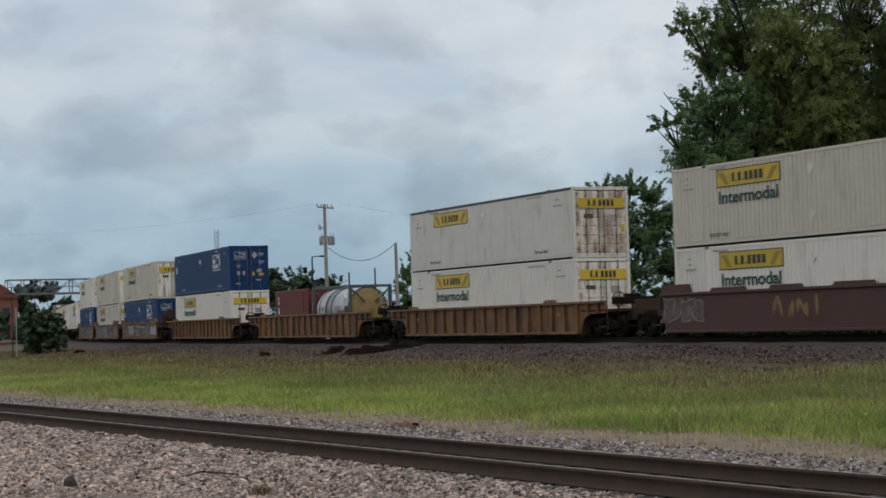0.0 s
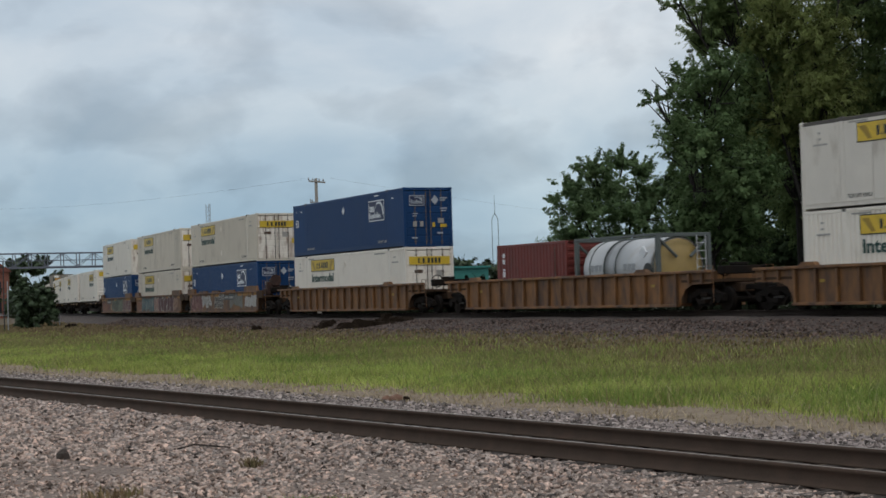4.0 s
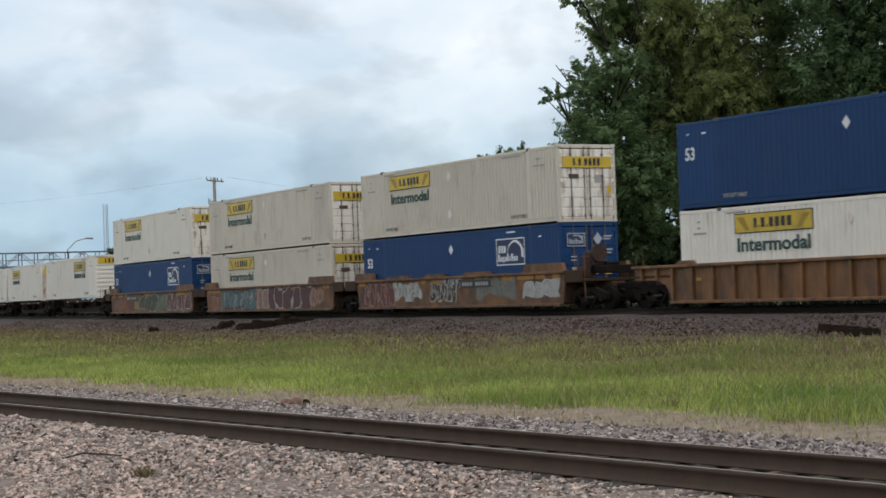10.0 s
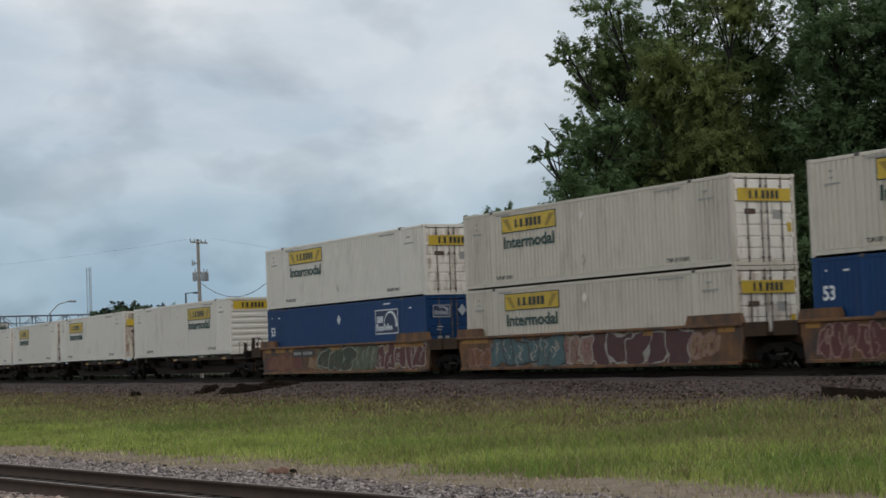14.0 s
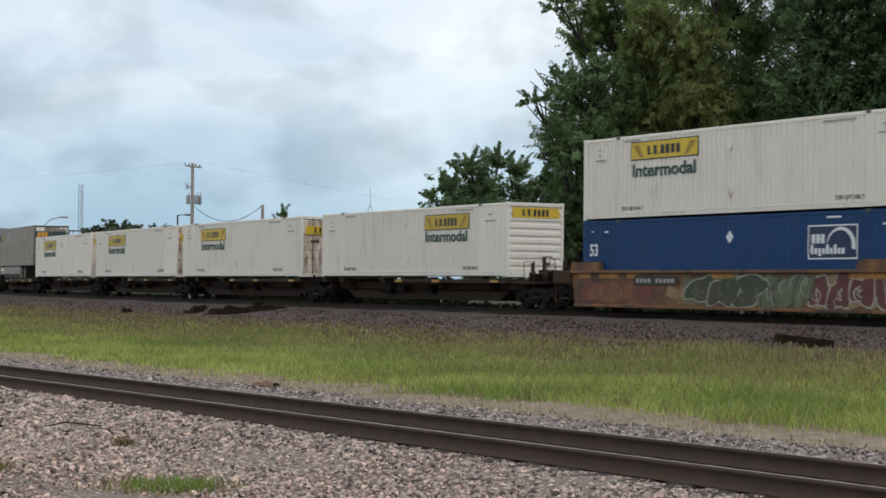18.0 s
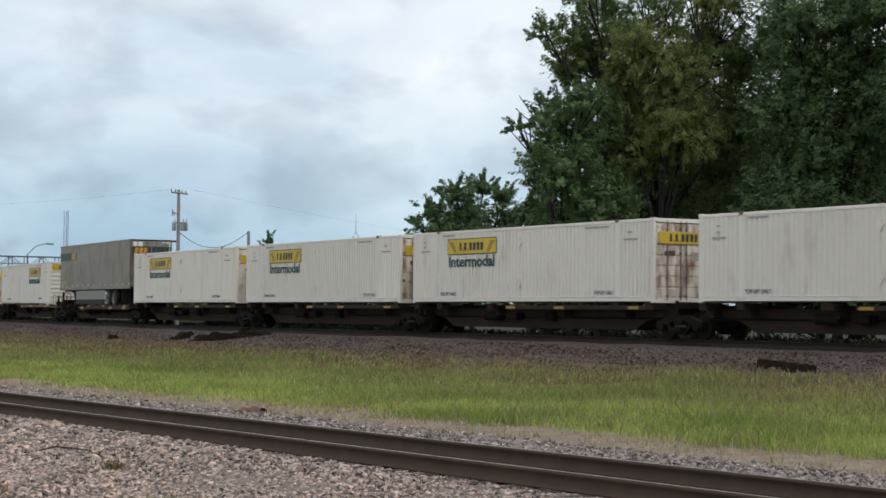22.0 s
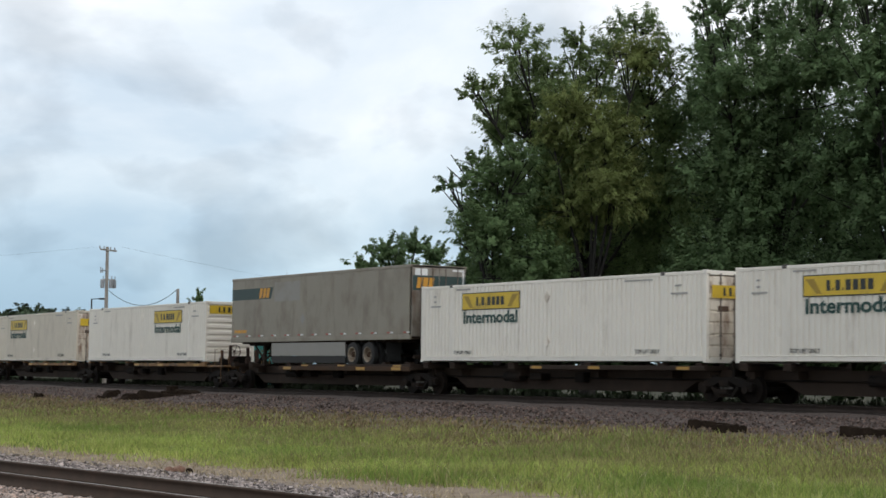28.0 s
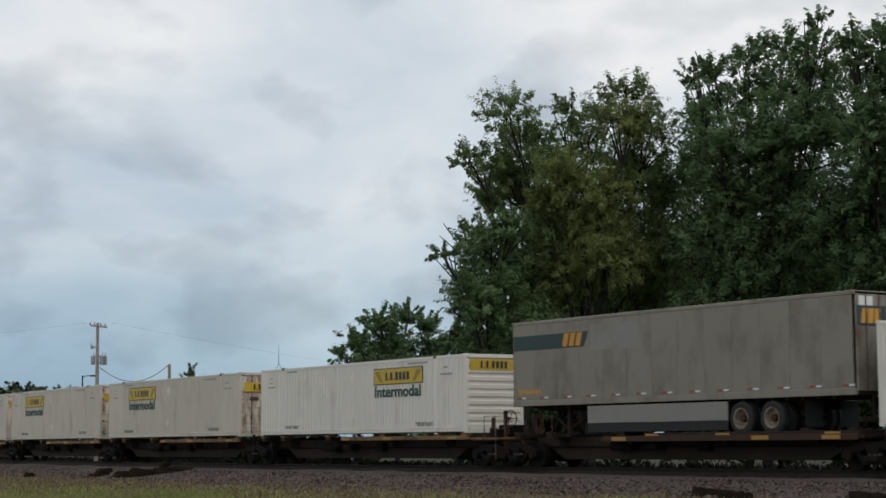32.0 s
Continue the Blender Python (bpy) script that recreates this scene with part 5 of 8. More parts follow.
def build_train():
    yl = "yellow well car with ribbed weathered sides"
    # leading brown car
    a = well_car(122.15, "wellbrown", ribs=False, label="brown well car with faded graffiti on smooth sides", key="wb", top=1.62, couplers=(-1, 1))
    bubble_letters(a, -8.7, -6.3, 0.55, 1.42, 4, "greyspray", "palespray", 5, -1.424, "faded grey block graffiti", 4.5)
    scrawl(a, -2.2, 0.4, 0.55, 1.45, "fadedgold", "wellbrown", 9, -1.424, 0.7, 0.16, None, "faded gold graffiti scrawl")
    container(122.15, LOW, "white", label=WHITE)
    container(122.15, HIGH, "cream", label=CREAM)
    # three yellow single wells
    for off in (98.81, 75.2, 51.59):
        c = well_car(off, "wellyellow", label=yl, key="wy")
        end_gear(c, 10.2, 1, M["wellyellow"])
    container(98.81, LOW, "white", label=WHITE)
    container(98.81, HIGH, "old_white", label="weathered white panel-sided container with a dark top rail", flat=True)
    container(51.59, LOW, "white", label=WHITE)
    container(51.59, HIGH, "blue", label=BLUE, logo="blue")
    # articulated orange well car
    lab = "faded orange well car unit with graffiti on its sides"
    d = well_car(28.28, "wellorange", 9.65, 8.35, False, (-9.75, 9.55), (1,), lab, 1.45, "wo")
    e = well_car(8.73, "wellorange", 9.65, 8.35, False, (-9.7,), (), lab, 1.45, "wo", False)
    f = well_car(-10.62, "wellorange", 9.65, 8.35, False, (-9.55,), (-1,), lab, 1.45, "wo", False)
    end_gear(d, 9.3, 1, M["wellorange"], 0.45)
    end_gear(f, -9.4, -1, M["wellorange"])
    return d, e, f


car_d, car_e, car_f = build_train()
container(28.28, LOW, "blue", label=BLUE, logo="blue")
container(28.28, HIGH, "cream", label=CREAM)
container(8.73, LOW, "cream", label=CREAM)
container(8.73, HIGH, "cream", label=CREAM)
container(-10.62, LOW, "blue", label=BLUE, logo="blue")
container(-10.62, HIGH, "white", label=WHITE)
SP = "grimy dark spine car unit under a container"
SY = "grimy yellow spine car unit under a container"
spine_unit(-31.74, 9.6, -9.25, 17.6, "spine", SP, True)
spine_unit(-50.21, None, -8.6, 17.3, "spine", SP)
spine_unit(-67.43, None, -8.7, 17.3, "spine", SP)
spine_unit(-84.84, None, -8.45, 17.3, "spine", SP)
spine_unit(-101.61, None, -8.0, 17.3, "spine", "grimy dark spine car unit under a trailer", trailer=True)
spine_unit(-120.54, 9.4, -9.1, 17.6, "spineyellow", SY, True)
for off in (-138.83, -156.3, -173.7, -191.1):
    spine_unit(off, None, -8.7, 17.3, "spineyellow", SY)
for off, kind, plate in ((-31.74, "nose", "right"), (-50.21, "doors", "left"), (-67.43, "doors", "left"), (-84.84, "doors", "left"),
                         (-120.54, "nose", "right"), (-138.83, "doors", "left"), (-156.3, "doors", "left"), (-173.7, "doors", "left"), (-191.1, "doors", "left")):
    container(off, DECK, "white" if off > -130 else "cream", kind, plate, WHITE if off > -130 else CREAM)


# ---- loads of their own kind ----
def short_container(offset, z):
    """A 20-foot red container with ribbed sides."""
    l, h, w = 6.06, 2.59, 2.44
    mat = M["redbox"]
    ob = empty("short_container", "short dark red ribbed steel container", "container", "containers on the train")
    for sy, nm in ((-1, "n"), (1, "f")):
        y = sy * w / 2
        part("side_wall", "rs" + nm, lambda bm, y=y, sy=sy: corrugated(bm, -l / 2 + 0.14, l / 2 - 0.14, y - sy * 0.004, 0.16, h - 0.12, 0.28, 0.034, out=sy), mat, ob)
        part("top_rail", "rt" + nm, lambda bm, y=y: box(bm, -l / 2 + 0.14, l / 2 - 0.14, min(y, y * 0.94), max(y, y * 0.94), h - 0.12, h - 0.01, 0.012), mat, ob)
        part("bottom_rail", "rb" + nm, lambda bm, y=y: box(bm, -l / 2 + 0.14, l / 2 - 0.14, min(y, y * 0.94), max(y, y * 0.94), 0, 0.16, 0.012), mat, ob)
        for k, x in enumerate((-l / 2, l / 2 - 0.14)):
            part("corner_post", "rp%s%d" % (nm, k), lambda bm, x=x, y=y: box(bm, x, x + 0.14, min(y, y * 0.9), max(y, y * 0.9), 0, h, 0.015), mat, ob)
    part("roof", "rroof", lambda bm: box(bm, -l / 2 + 0.05, l / 2 - 0.05, -w / 2 + 0.05, w / 2 - 0.05, h - 0.05, h - 0.02), mat, ob)
    part("end_wall", "rend", lambda bm: ribbed_end(bm, l / 2 - 0.03, -1.1, 1.1, 0.1, h - 0.1, 8, 0.04), mat, ob)
    part("end_wall", "rend2", lambda bm: box(bm, -l / 2 + 0.02, -l / 2 + 0.06, -1.1, 1.1, 0.05, h - 0.05), mat, ob)

    def marks(bm):
        for k, hh in enumerate((0.3, 0.1, 0.26, 0.22)):
            z0 = 1.2 + k * 0.28
            box(bm, -l / 2 + 0.55, -l / 2 + 0.75, -w / 2 - 0.012, -w / 2 - 0.004, z0, z0 + hh * 0.8)
    mk = part("white_marks", "rmarks", marks, M["whiteink"], ob, "white upright marking bars")
    mk["kind"] = "stuff"
    part("lock_bar", "rlock", lambda bm: (tube(bm, [(l / 2 - 0.9, -w / 2 - 0.02, 0.3), (l / 2 - 0.9, -w / 2 - 0.02, 2.3)], 0.02, 6)), M["rodsteel"], ob)
    rides(ob, offset, z)


def tank_container(offset, z):
    """A tank in a 20-foot frame."""
    l, h, w = 6.06, 2.59, 2.44
    ob = empty("tank_container", "white and yellow tank in an open grey steel frame", "tank container", "containers on the train")
    fr = M["galvdark"]

    def shell(bm, a, b, r, dome=0):
        prof = [(a, r), (b, r)]
        if dome > 0:
            prof = [(a, r)] + [(b - 0.45 + 0.45 * math.sin(t * math.pi / 12), r * math.cos(t * math.pi / 12) ** 0.6 if t < 6 else 0.02) for t in range(0, 7)]
        if dome < 0:
            prof = [(a + 0.45 - 0.45 * math.sin(t * math.pi / 12), r * math.cos(t * math.pi / 12) ** 0.6 if t < 6 else 0.02) for t in range(6, -1, -1)] + [(b, r)]
        pts = [(x, 0, 1.33) for x, _ in prof]
        n = 28
        rings = [[bm.verts.new((x, rr * math.cos(k * math.tau / n), 1.33 + rr * math.sin(k * math.tau / n))) for k in range(n)] for x, rr in prof]
        for p, q in zip(rings, rings[1:]):
            for k in range(n):
                bm.faces.new((p[k], p[(k + 1) % n], q[(k + 1) % n], q[k]))
        bm.faces.new(rings[0][::-1])
        bm.faces.new(rings[-1])
    part("tank_shell", "tshl", lambda bm: shell(bm, -2.85, -0.95, 1.13, -1), M["tank"], ob, "white painted tank shell", smooth=True)
    part("tank_band", "tsb", lambda bm: shell(bm, -0.95, -0.1, 1.115), M["galv"], ob, "bare grey middle band", smooth=True)
    part("tank_shell", "tshm", lambda bm: shell(bm, -0.1, 2.58, 1.13), M["tank"], ob, "white painted tank shell", smooth=True)
    part("tank_head", "tshr", lambda bm: shell(bm, 2.58, 2.85, 1.13, 1), M["tankyellow"], ob, "yellow painted tank end", smooth=True)
    for x in (-2.0, -0.95, -0.1, 2.58):
        part("tank_ring", "tring", lambda bm: tube(bm, [(0, 1.145 * math.cos(k * math.tau / 28), 1.33 + 1.145 * math.sin(k * math.tau / 28)) for k in range(29)], 0.025, 5, False), fr, ob, at=Matrix.Translation((x, 0, 0)))
    for k, (x, sy) in enumerate(((-l / 2, -1), (-l / 2, 1), (l / 2 - 0.16, -1), (l / 2 - 0.16, 1))):
        y = sy * w / 2
        part("frame_post", "tp%d" % k, lambda bm, x=x, y=y: box(bm, x, x + 0.16, min(y, y * 0.86), max(y, y * 0.86), 0, h, 0.015), fr, ob)
        xi = x + 0.08
        part("brace", "tb%d" % k, lambda bm, xi=xi, y=y: (tube(bm, [(xi, y * 0.95, h - 0.15), (xi, y * 0.25, h - 0.9)], 0.06, 6), tube(bm, [(xi, y * 0.95, 0.15), (xi, y * 0.25, 0.8)], 0.06, 6)), fr, ob)
    for sy in (-1, 1):
        y = sy * w / 2
        part("frame_rail", "tr%d" % sy, lambda bm, y=y: (box(bm, -l / 2 + 0.16, l / 2 - 0.16, min(y, y * 0.93), max(y, y * 0.93), h - 0.1, h, 0.012)), fr, ob)
        part("frame_sill", "tq%d" % sy, lambda bm, y=y: (box(bm, -l / 2 + 0.16, l / 2 - 0.16, min(y, y * 0.9), max(y, y * 0.9), 0, 0.15, 0.012)), fr, ob)
    for x in (-l / 2, l / 2 - 0.14):
        part("end_beam", "te%.2f" % x, lambda bm, x=x: (box(bm, x, x + 0.14, -w / 2 + 0.17, w / 2 - 0.17, h - 0.14, h, 0.012)), fr, ob)
        part("end_sill", "tf%.2f" % x, lambda bm, x=x: (box(bm, x, x + 0.14, -w / 2 + 0.17, w / 2 - 0.17, 0, 0.16, 0.012)), fr, ob)

    def ladder(bm):
        for y in (0.55, 0.95):
            tube(bm, [(l / 2 + 0.01, y, 0.2), (l / 2 + 0.01, y, h - 0.1)], 0.02, 6)
        for k in range(7):
            tube(bm, [(l / 2 + 0.01, 0.55, 0.4 + k * 0.3), (l / 2 + 0.01, 0.95, 0.4 + k * 0.3)], 0.016, 6)
    part("ladder", "tlad", ladder, M["tank"], ob)
    part("placard", "tplac", lambda bm: prism(bm, ((1.55, 1.9), (1.8, 2.15), (2.05, 1.9), (1.8, 1.65)), -1.08, -1.0), M["whiteink"], ob, "white diamond placard")
    part("round_badge", "tbadge", lambda bm: tube(bm, [(2.2, -1.13, 1.2), (2.2, -1.05, 1.2)], 0.3, 18), M["ink"], ob, "dark round badge")
    mk = part("marking_strip", "tmarks", lambda bm: [box(bm, a, a + 0.22, -1.14, -1.12, 1.25, 1.5) for a in (-1.9, -1.6, -1.3, 0.5, 0.8, 1.1)], M["galv"], ob, "pale unreadable marking bars")
    mk["kind"] = "stuff"
    rides(ob, offset, z)


def turned_ring(bm, profile, n=26):
    """A closed profile of (y, radius) turned round the y axis."""
    rings = [[bm.verts.new((r * math.cos(2 * math.pi * i / n), y, r * math.sin(2 * math.pi * i / n))) for y, r in profile] for i in range(n)]
    m = len(profile)
    for i in range(n):
        a, b = rings[i], rings[(i + 1) % n]
        for j in range(m):
            bm.faces.new((a[j], a[(j + 1) % m], b[(j + 1) % m], b[j]))
    bmesh.ops.recalc_face_normals(bm, faces=bm.faces[:])


def wheel_pair(tr, x, z):
    for sy in (-1, 1):
        for k, o in enumerate((1.28, 0.95)):
            y = sy * o
            t = part("tyre", "tyre%d%d" % (sy, k), lambda bm, y=y, sy=sy: turned_ring(bm, [(y - sy * 0.01, 0.3), (y, 0.43), (y - sy * 0.04, 0.5), (y - sy * 0.22, 0.5), (y - sy * 0.26, 0.43), (y - sy * 0.25, 0.3)]), M["rubber"], tr, "black truck tyre", Matrix.Translation((x, 0, z)))
            if k == 0:
                part("rim", "rim%d" % sy, lambda bm, y=y, sy=sy: turned_ring(bm, [(y + sy * 0.012, 0.315), (y + sy * 0.012, 0.285), (y - sy * 0.15, 0.25), (y - sy * 0.17, 0.1), (y - sy * 0.19, 0.1), (y - sy * 0.19, 0.297), (y - sy * 0.02, 0.297)]), M["rimwhite"], t, "dusty pale steel rim")
                part("hub", "hub%d" % sy, lambda bm, y=y, sy=sy: tube(bm, [(0, y - sy * 0.2, 0), (0, y - sy * 0.04, 0)], 0.115, 12), M["grimeyellow"], t)
    part("axle", "axle", lambda bm: tube(bm, [(0, -1.0, 0), (0, 1.0, 0)], 0.07, 8), M["spine"], tr, at=Matrix.Translation((x, 0, z)))


def trailer(offset):
    """A dusty highway trailer riding on the spine car, nose to the rear of the train."""
    L_, w, z0, z1 = 15.9, 2.58, 0.0, 2.93
    tr = empty("semi_trailer", "dusty grey highway trailer with a dark green stripe", "trailer")
    hx = L_ / 2
    for sy, nm in ((-1, "n"), (1, "f")):
        y = sy * w / 2
        n = 13
        for i in range(n):
            a = -hx + 0.1 + i * (L_ - 0.2) / n
            b = -hx + 0.1 + (i + 1) * (L_ - 0.2) / n
            part("side_panel", "tpan%s%d" % (nm, i), lambda bm, a=a, b=b, y=y, sy=sy: box(bm, a + 0.004, b - 0.004, min(y, y - sy * 0.04), max(y, y - sy * 0.04), 0.2, z1 - 0.12), M["trailer"], tr)
        part("top_rail", "ttop" + nm, lambda bm, y=y, sy=sy: box(bm, -hx, hx, min(y + sy * 0.012, y - sy * 0.06), max(y + sy * 0.012, y - sy * 0.06), z1 - 0.12, z1, 0.015), M["trailer"], tr)
        part("bottom_rail", "tbot" + nm, lambda bm, y=y, sy=sy: box(bm, -hx, hx, min(y + sy * 0.015, y - sy * 0.06), max(y + sy * 0.015, y - sy * 0.06), 0.0, 0.2, 0.015), M["trailer"], tr)
        part("side_skirt", "tskirt" + nm, lambda bm, y=y, sy=sy: box(bm, -hx + 4.1, -hx + 10.75, min(y, y - sy * 0.03), max(y, y - sy * 0.03), -0.62, -0.06), M["skirt"], tr, "pale grey aerodynamic side skirt")
        part("skirt_edge", "tsedge" + nm, lambda bm, y=y, sy=sy: box(bm, -hx + 4.1, -hx + 10.75, min(y, y - sy * 0.03), max(y, y - sy * 0.03), -0.92, -0.63), M["rubber"], tr, "dark rubber edge")
    part("fresh_panel", "tfresh", lambda bm: box(bm, -hx + 4.3, -hx + 6.7, -w / 2 - 0.004, -w / 2 - 0.001, z1 - 1.15, z1 - 0.3), M["trailerpale"], tr, "paler repaired patch of the side")
    part("roof", "troof", lambda bm: box(bm, -hx + 0.02, hx - 0.02, -w / 2 + 0.02, w / 2 - 0.02, z1 - 0.03, z1 - 0.005), M["trailer"], tr)
    part("floor", "tfloor", lambda bm: box(bm, -hx + 0.05, hx - 0.05, -w / 2 + 0.07, w / 2 - 0.07, 0.02, 0.14), M["spine"], tr)
    for x in np.linspace(-hx + 1, hx - 1, 24):
        part("cross_member", "tcross", lambda bm: box(bm, 0, 0.1, -1.2, 1.2, -0.08, 0.016), M["spine"], tr, at=Matrix.Translation((float(x), 0, 0)))
    part("nose_wall", "tnose", lambda bm: box(bm, -hx - 0.03, -hx + 0.05, -w / 2 + 0.03, w / 2 - 0.03, 0.0, z1 - 0.02, 0.02), M["trailer"], tr)
    for sy in (-1, 1):
        y0, y1 = (-1.24, -0.006) if sy < 0 else (0.006, 1.24)
        d = part("rear_door", "trd%d" % sy, lambda bm, y0=y0, y1=y1: box(bm, hx - 0.05, hx + 0.01, y0, y1, 0.12, z1 - 0.1, 0.012), M["trailerdoor"], tr, "rust stained grey rear door")
        for k, o in enumerate((0.3, 0.85)):
            part("lock_rod", "trr%d%d" % (sy, k), lambda bm, o=o, sy=sy: tube(bm, [(hx + 0.035, sy * o, 0.15), (hx + 0.035, sy * o, z1 - 0.12)], 0.018, 6), M["rodsteel"], d)
        part("door_stripe", "trs%d" % sy, lambda bm, y0=y0, y1=y1: box(bm, hx + 0.011, hx + 0.016, y0 + 0.02, y1 - 0.02, z1 - 1.0, z1 - 0.42), M["trailergreen"], d)
        part("white_patch", "trw%d" % sy, lambda bm, sy=sy: box(bm, hx + 0.011, hx + 0.016, -1.12 if sy < 0 else 0.62, -0.55 if sy < 0 else 1.16, z1 - (0.42 if sy < 0 else 0.22), z1 - 0.15), M["tapewhite"], d)
        if sy > 0:
            part("white_patch", "trwleg", lambda bm: box(bm, hx + 0.011, hx + 0.016, 1.08, 1.16, z1 - 0.75, z1 - 0.225), M["tapewhite"], d)
    for a in (-1.05, -0.78, -0.51):
        part("gold_bar", None, lambda bm, a=a: prism_y(bm, hx + 0.017, a, 0.22, z1 - 0.92, z1 - 0.5), M["trailergold"], tr, "gold brand bar")
    yn = -w / 2 - 0.004
    part("side_stripe", "tst", lambda bm: prism(bm, ((-hx + 0.06, z1 - 1.0), (-hx + 3.95, z1 - 1.0), (-hx + 4.2, z1 - 0.5), (-hx + 0.06, z1 - 0.5)), yn - 0.004, yn), M["trailergreen"], tr, "dark green side stripe")
    for a in (-hx + 2.8, -hx + 3.15, -hx + 3.5):
        part("gold_bar", None, lambda bm, a=a: prism(bm, ((a, z1 - 0.96), (a + 0.26, z1 - 0.96), (a + 0.38, z1 - 0.52), (a + 0.12, z1 - 0.52)), yn - 0.008, yn - 0.004), M["trailergold"], tr, "gold brand bar")

    for i, x in enumerate(np.linspace(-hx + 0.3, hx - 0.5, 13)):
        for m_, o in (("tapered", 0.0), ("tapewhite", 0.25)):
            part("reflective_tape", m_, lambda bm: box(bm, 0, 0.22, -0.003, 0.003, -0.03, 0.03), M[m_], tr, at=Matrix.Translation((float(x) + o, yn - 0.016, 0.28)))
    part("placard_holder", "tpl", lambda bm: prism(bm, ((-hx + 7.0, 0.7), (-hx + 7.22, 0.95), (-hx + 7.0, 1.2), (-hx + 6.78, 0.95)), yn - 0.006, yn), M["skirt"], tr, "grey diamond placard holder")
    nb = part("number_strip", "tnb", lambda bm: [box(bm, -hx + 0.35 + k * 0.16, -hx + 0.47 + k * 0.16, yn - 0.004, yn, 0.42, 0.56) for k in range(8)], M["trailergold"], tr, "small orange number bars")
    nb["kind"] = "stuff"
    part("landing_gear", "tlg", lambda bm: [(box(bm, -hx + 2.55, -hx + 2.7, y - 0.07, y + 0.07, -1.0, 0.0, 0.01), box(bm, -hx + 2.4, -hx + 2.85, y - 0.15, y + 0.15, -1.05, -0.98, 0.01)) for y in (-0.85, 0.85)] + [tube(bm, [(-hx + 2.62, -0.85, -0.5), (-hx + 2.62, 0.85, -0.5)], 0.03, 6)] + [tube(bm, [(-hx + 1.2, y * 0.8, -0.05), (-hx + 2.6, y, -0.85)], 0.045, 6) for y in (-0.85, 0.85)] + [tube(bm, [(-hx + 3.9, y * 0.8, -0.05), (-hx + 2.65, y, -0.8)], 0.045, 6) for y in (-0.85, 0.85)] + [box(bm, -hx + 0.5, -hx + 1.9, -0.6, 0.6, -0.14, -0.02, 0.02)], M["spine"], tr)
    part("bogie_frame", "tbog", lambda bm: (box(bm, hx - 5.3, hx - 2.2, -0.5, -0.4, -0.35, 0.0, 0.01), box(bm, hx - 5.3, hx - 2.2, 0.4, 0.5, -0.35, 0.0, 0.01), box(bm, hx - 0.12, hx, -1.1, 1.1, -0.75, -0.6, 0.015), box(bm, hx - 0.1, hx - 0.03, -0.6, -0.5, -0.6, 0.0), box(bm, hx - 0.1, hx - 0.03, 0.5, 0.6, -0.6, 0.0)), M["spine"], tr)
    for y in (-0.75, 0.75):
        part("mud_flap", "tflap", lambda bm: box(bm, 0, 0.02, -0.35, 0.35, -0.85, -0.1), M["rubber"], tr, at=Matrix.Translation((hx - 2.15, y, 0)))
    for x in (-hx + 11.3, -hx + 12.58):
        wheel_pair(tr, x, -0.58)
    rides(tr, offset, 2.1)


def prism_y(bm, x, y, w, z0, z1):
    v = [(y, z0), (y + w, z0), (y + w + 0.06, z1), (y + 0.06, z1)]
    a = [bm.verts.new((x, p, q)) for p, q in v]
    b = [bm.verts.new((x + 0.004, p, q)) for p, q in v]
    for i in range(4):
        bm.faces.new((a[i], a[(i + 1) % 4], b[(i + 1) % 4], b[i]))
    bm.faces.new(a[::-1])
    bm.faces.new(b)


M["freshyellow"] = shader("fresher_yellow_paint", (0.36, 0.17, 0.03), 0.6, 0, 0.15, 2, 40, 0.03, dirt=(0.12, 0.06, 0.03), dirt_amount=0.4, dirt_scale=3)
M["deepgrass"] = shader("deep_green_grass", (0.165, 0.245, 0.055), 0.8, 0, 0.4, 0.3, 3, 0, island=0.25, second=(0.22, 0.30, 0.075), spec=0.15, through=0.4)
M["seedgrass"] = shader("olive_seeding_grass", (0.22, 0.20, 0.085), 0.85, 0, 0.3, 0.3, 3, 0, island=0.35, second=(0.29, 0.245, 0.12), spec=0.2, through=0.3)
M["straw"] = shader("pale_straw", (0.50, 0.46, 0.26), 0.85, 0, 0.2, 0.4, 3, 0, island=0.25, spec=0.2, through=0.3)
M["farstone"] = shader("shaded_grey_crushed_rock", (0.20, 0.17, 0.158), 0.85, 0, 0.2, 9, 60, 0.3, island=0.75, second=(0.37, 0.31, 0.285), spec=0.25)
M["galvdark"] = shader("grey_green_frame_paint", (0.10, 0.115, 0.11), 0.55, 0.2, 0.15, 3, 40, 0.05)
M["rimwhite"] = shader("dusty_white_rim", (0.34, 0.28, 0.21), 0.6, 0.1, 0.15, 5, 40, 0.05, dirt=(0.11, 0.06, 0.03), dirt_amount=0.65, dirt_scale=5)
M["trailerpale"] = shader("paler_grey_trailer_skin", (0.27, 0.25, 0.22), 0.5, 0.1, 0.08, 0.8, 30, 0.04, dirt=(0.20, 0.17, 0.13), dirt_amount=0.4, dirt_scale=0.8)
M["trailerdoor"] = shader("rust_stained_trailer_door", (0.25, 0.225, 0.19), 0.55, 0.1, 0.1, 0.8, 30, 0.04, dirt=(0.10, 0.055, 0.03), dirt_amount=0.6, dirt_scale=1.4, streak=0.5)
M["skirt"] = shader("pale_grey_plastic_skirt", (0.25, 0.235, 0.21), 0.55, 0, 0.08, 1, 30, 0.03, dirt=(0.25, 0.22, 0.18), dirt_amount=0.3)
M["tapered"] = shader("red_tape", (0.35, 0.05, 0.03), 0.4, 0, 0.1, 5, 40, 0)
M["tapewhite"] = shader("white_tape", (0.7, 0.7, 0.68), 0.4, 0, 0.1, 5, 40, 0)
short_container(72.3, LOW)
tank_container(79.0, LOW)
trailer(-101.61)


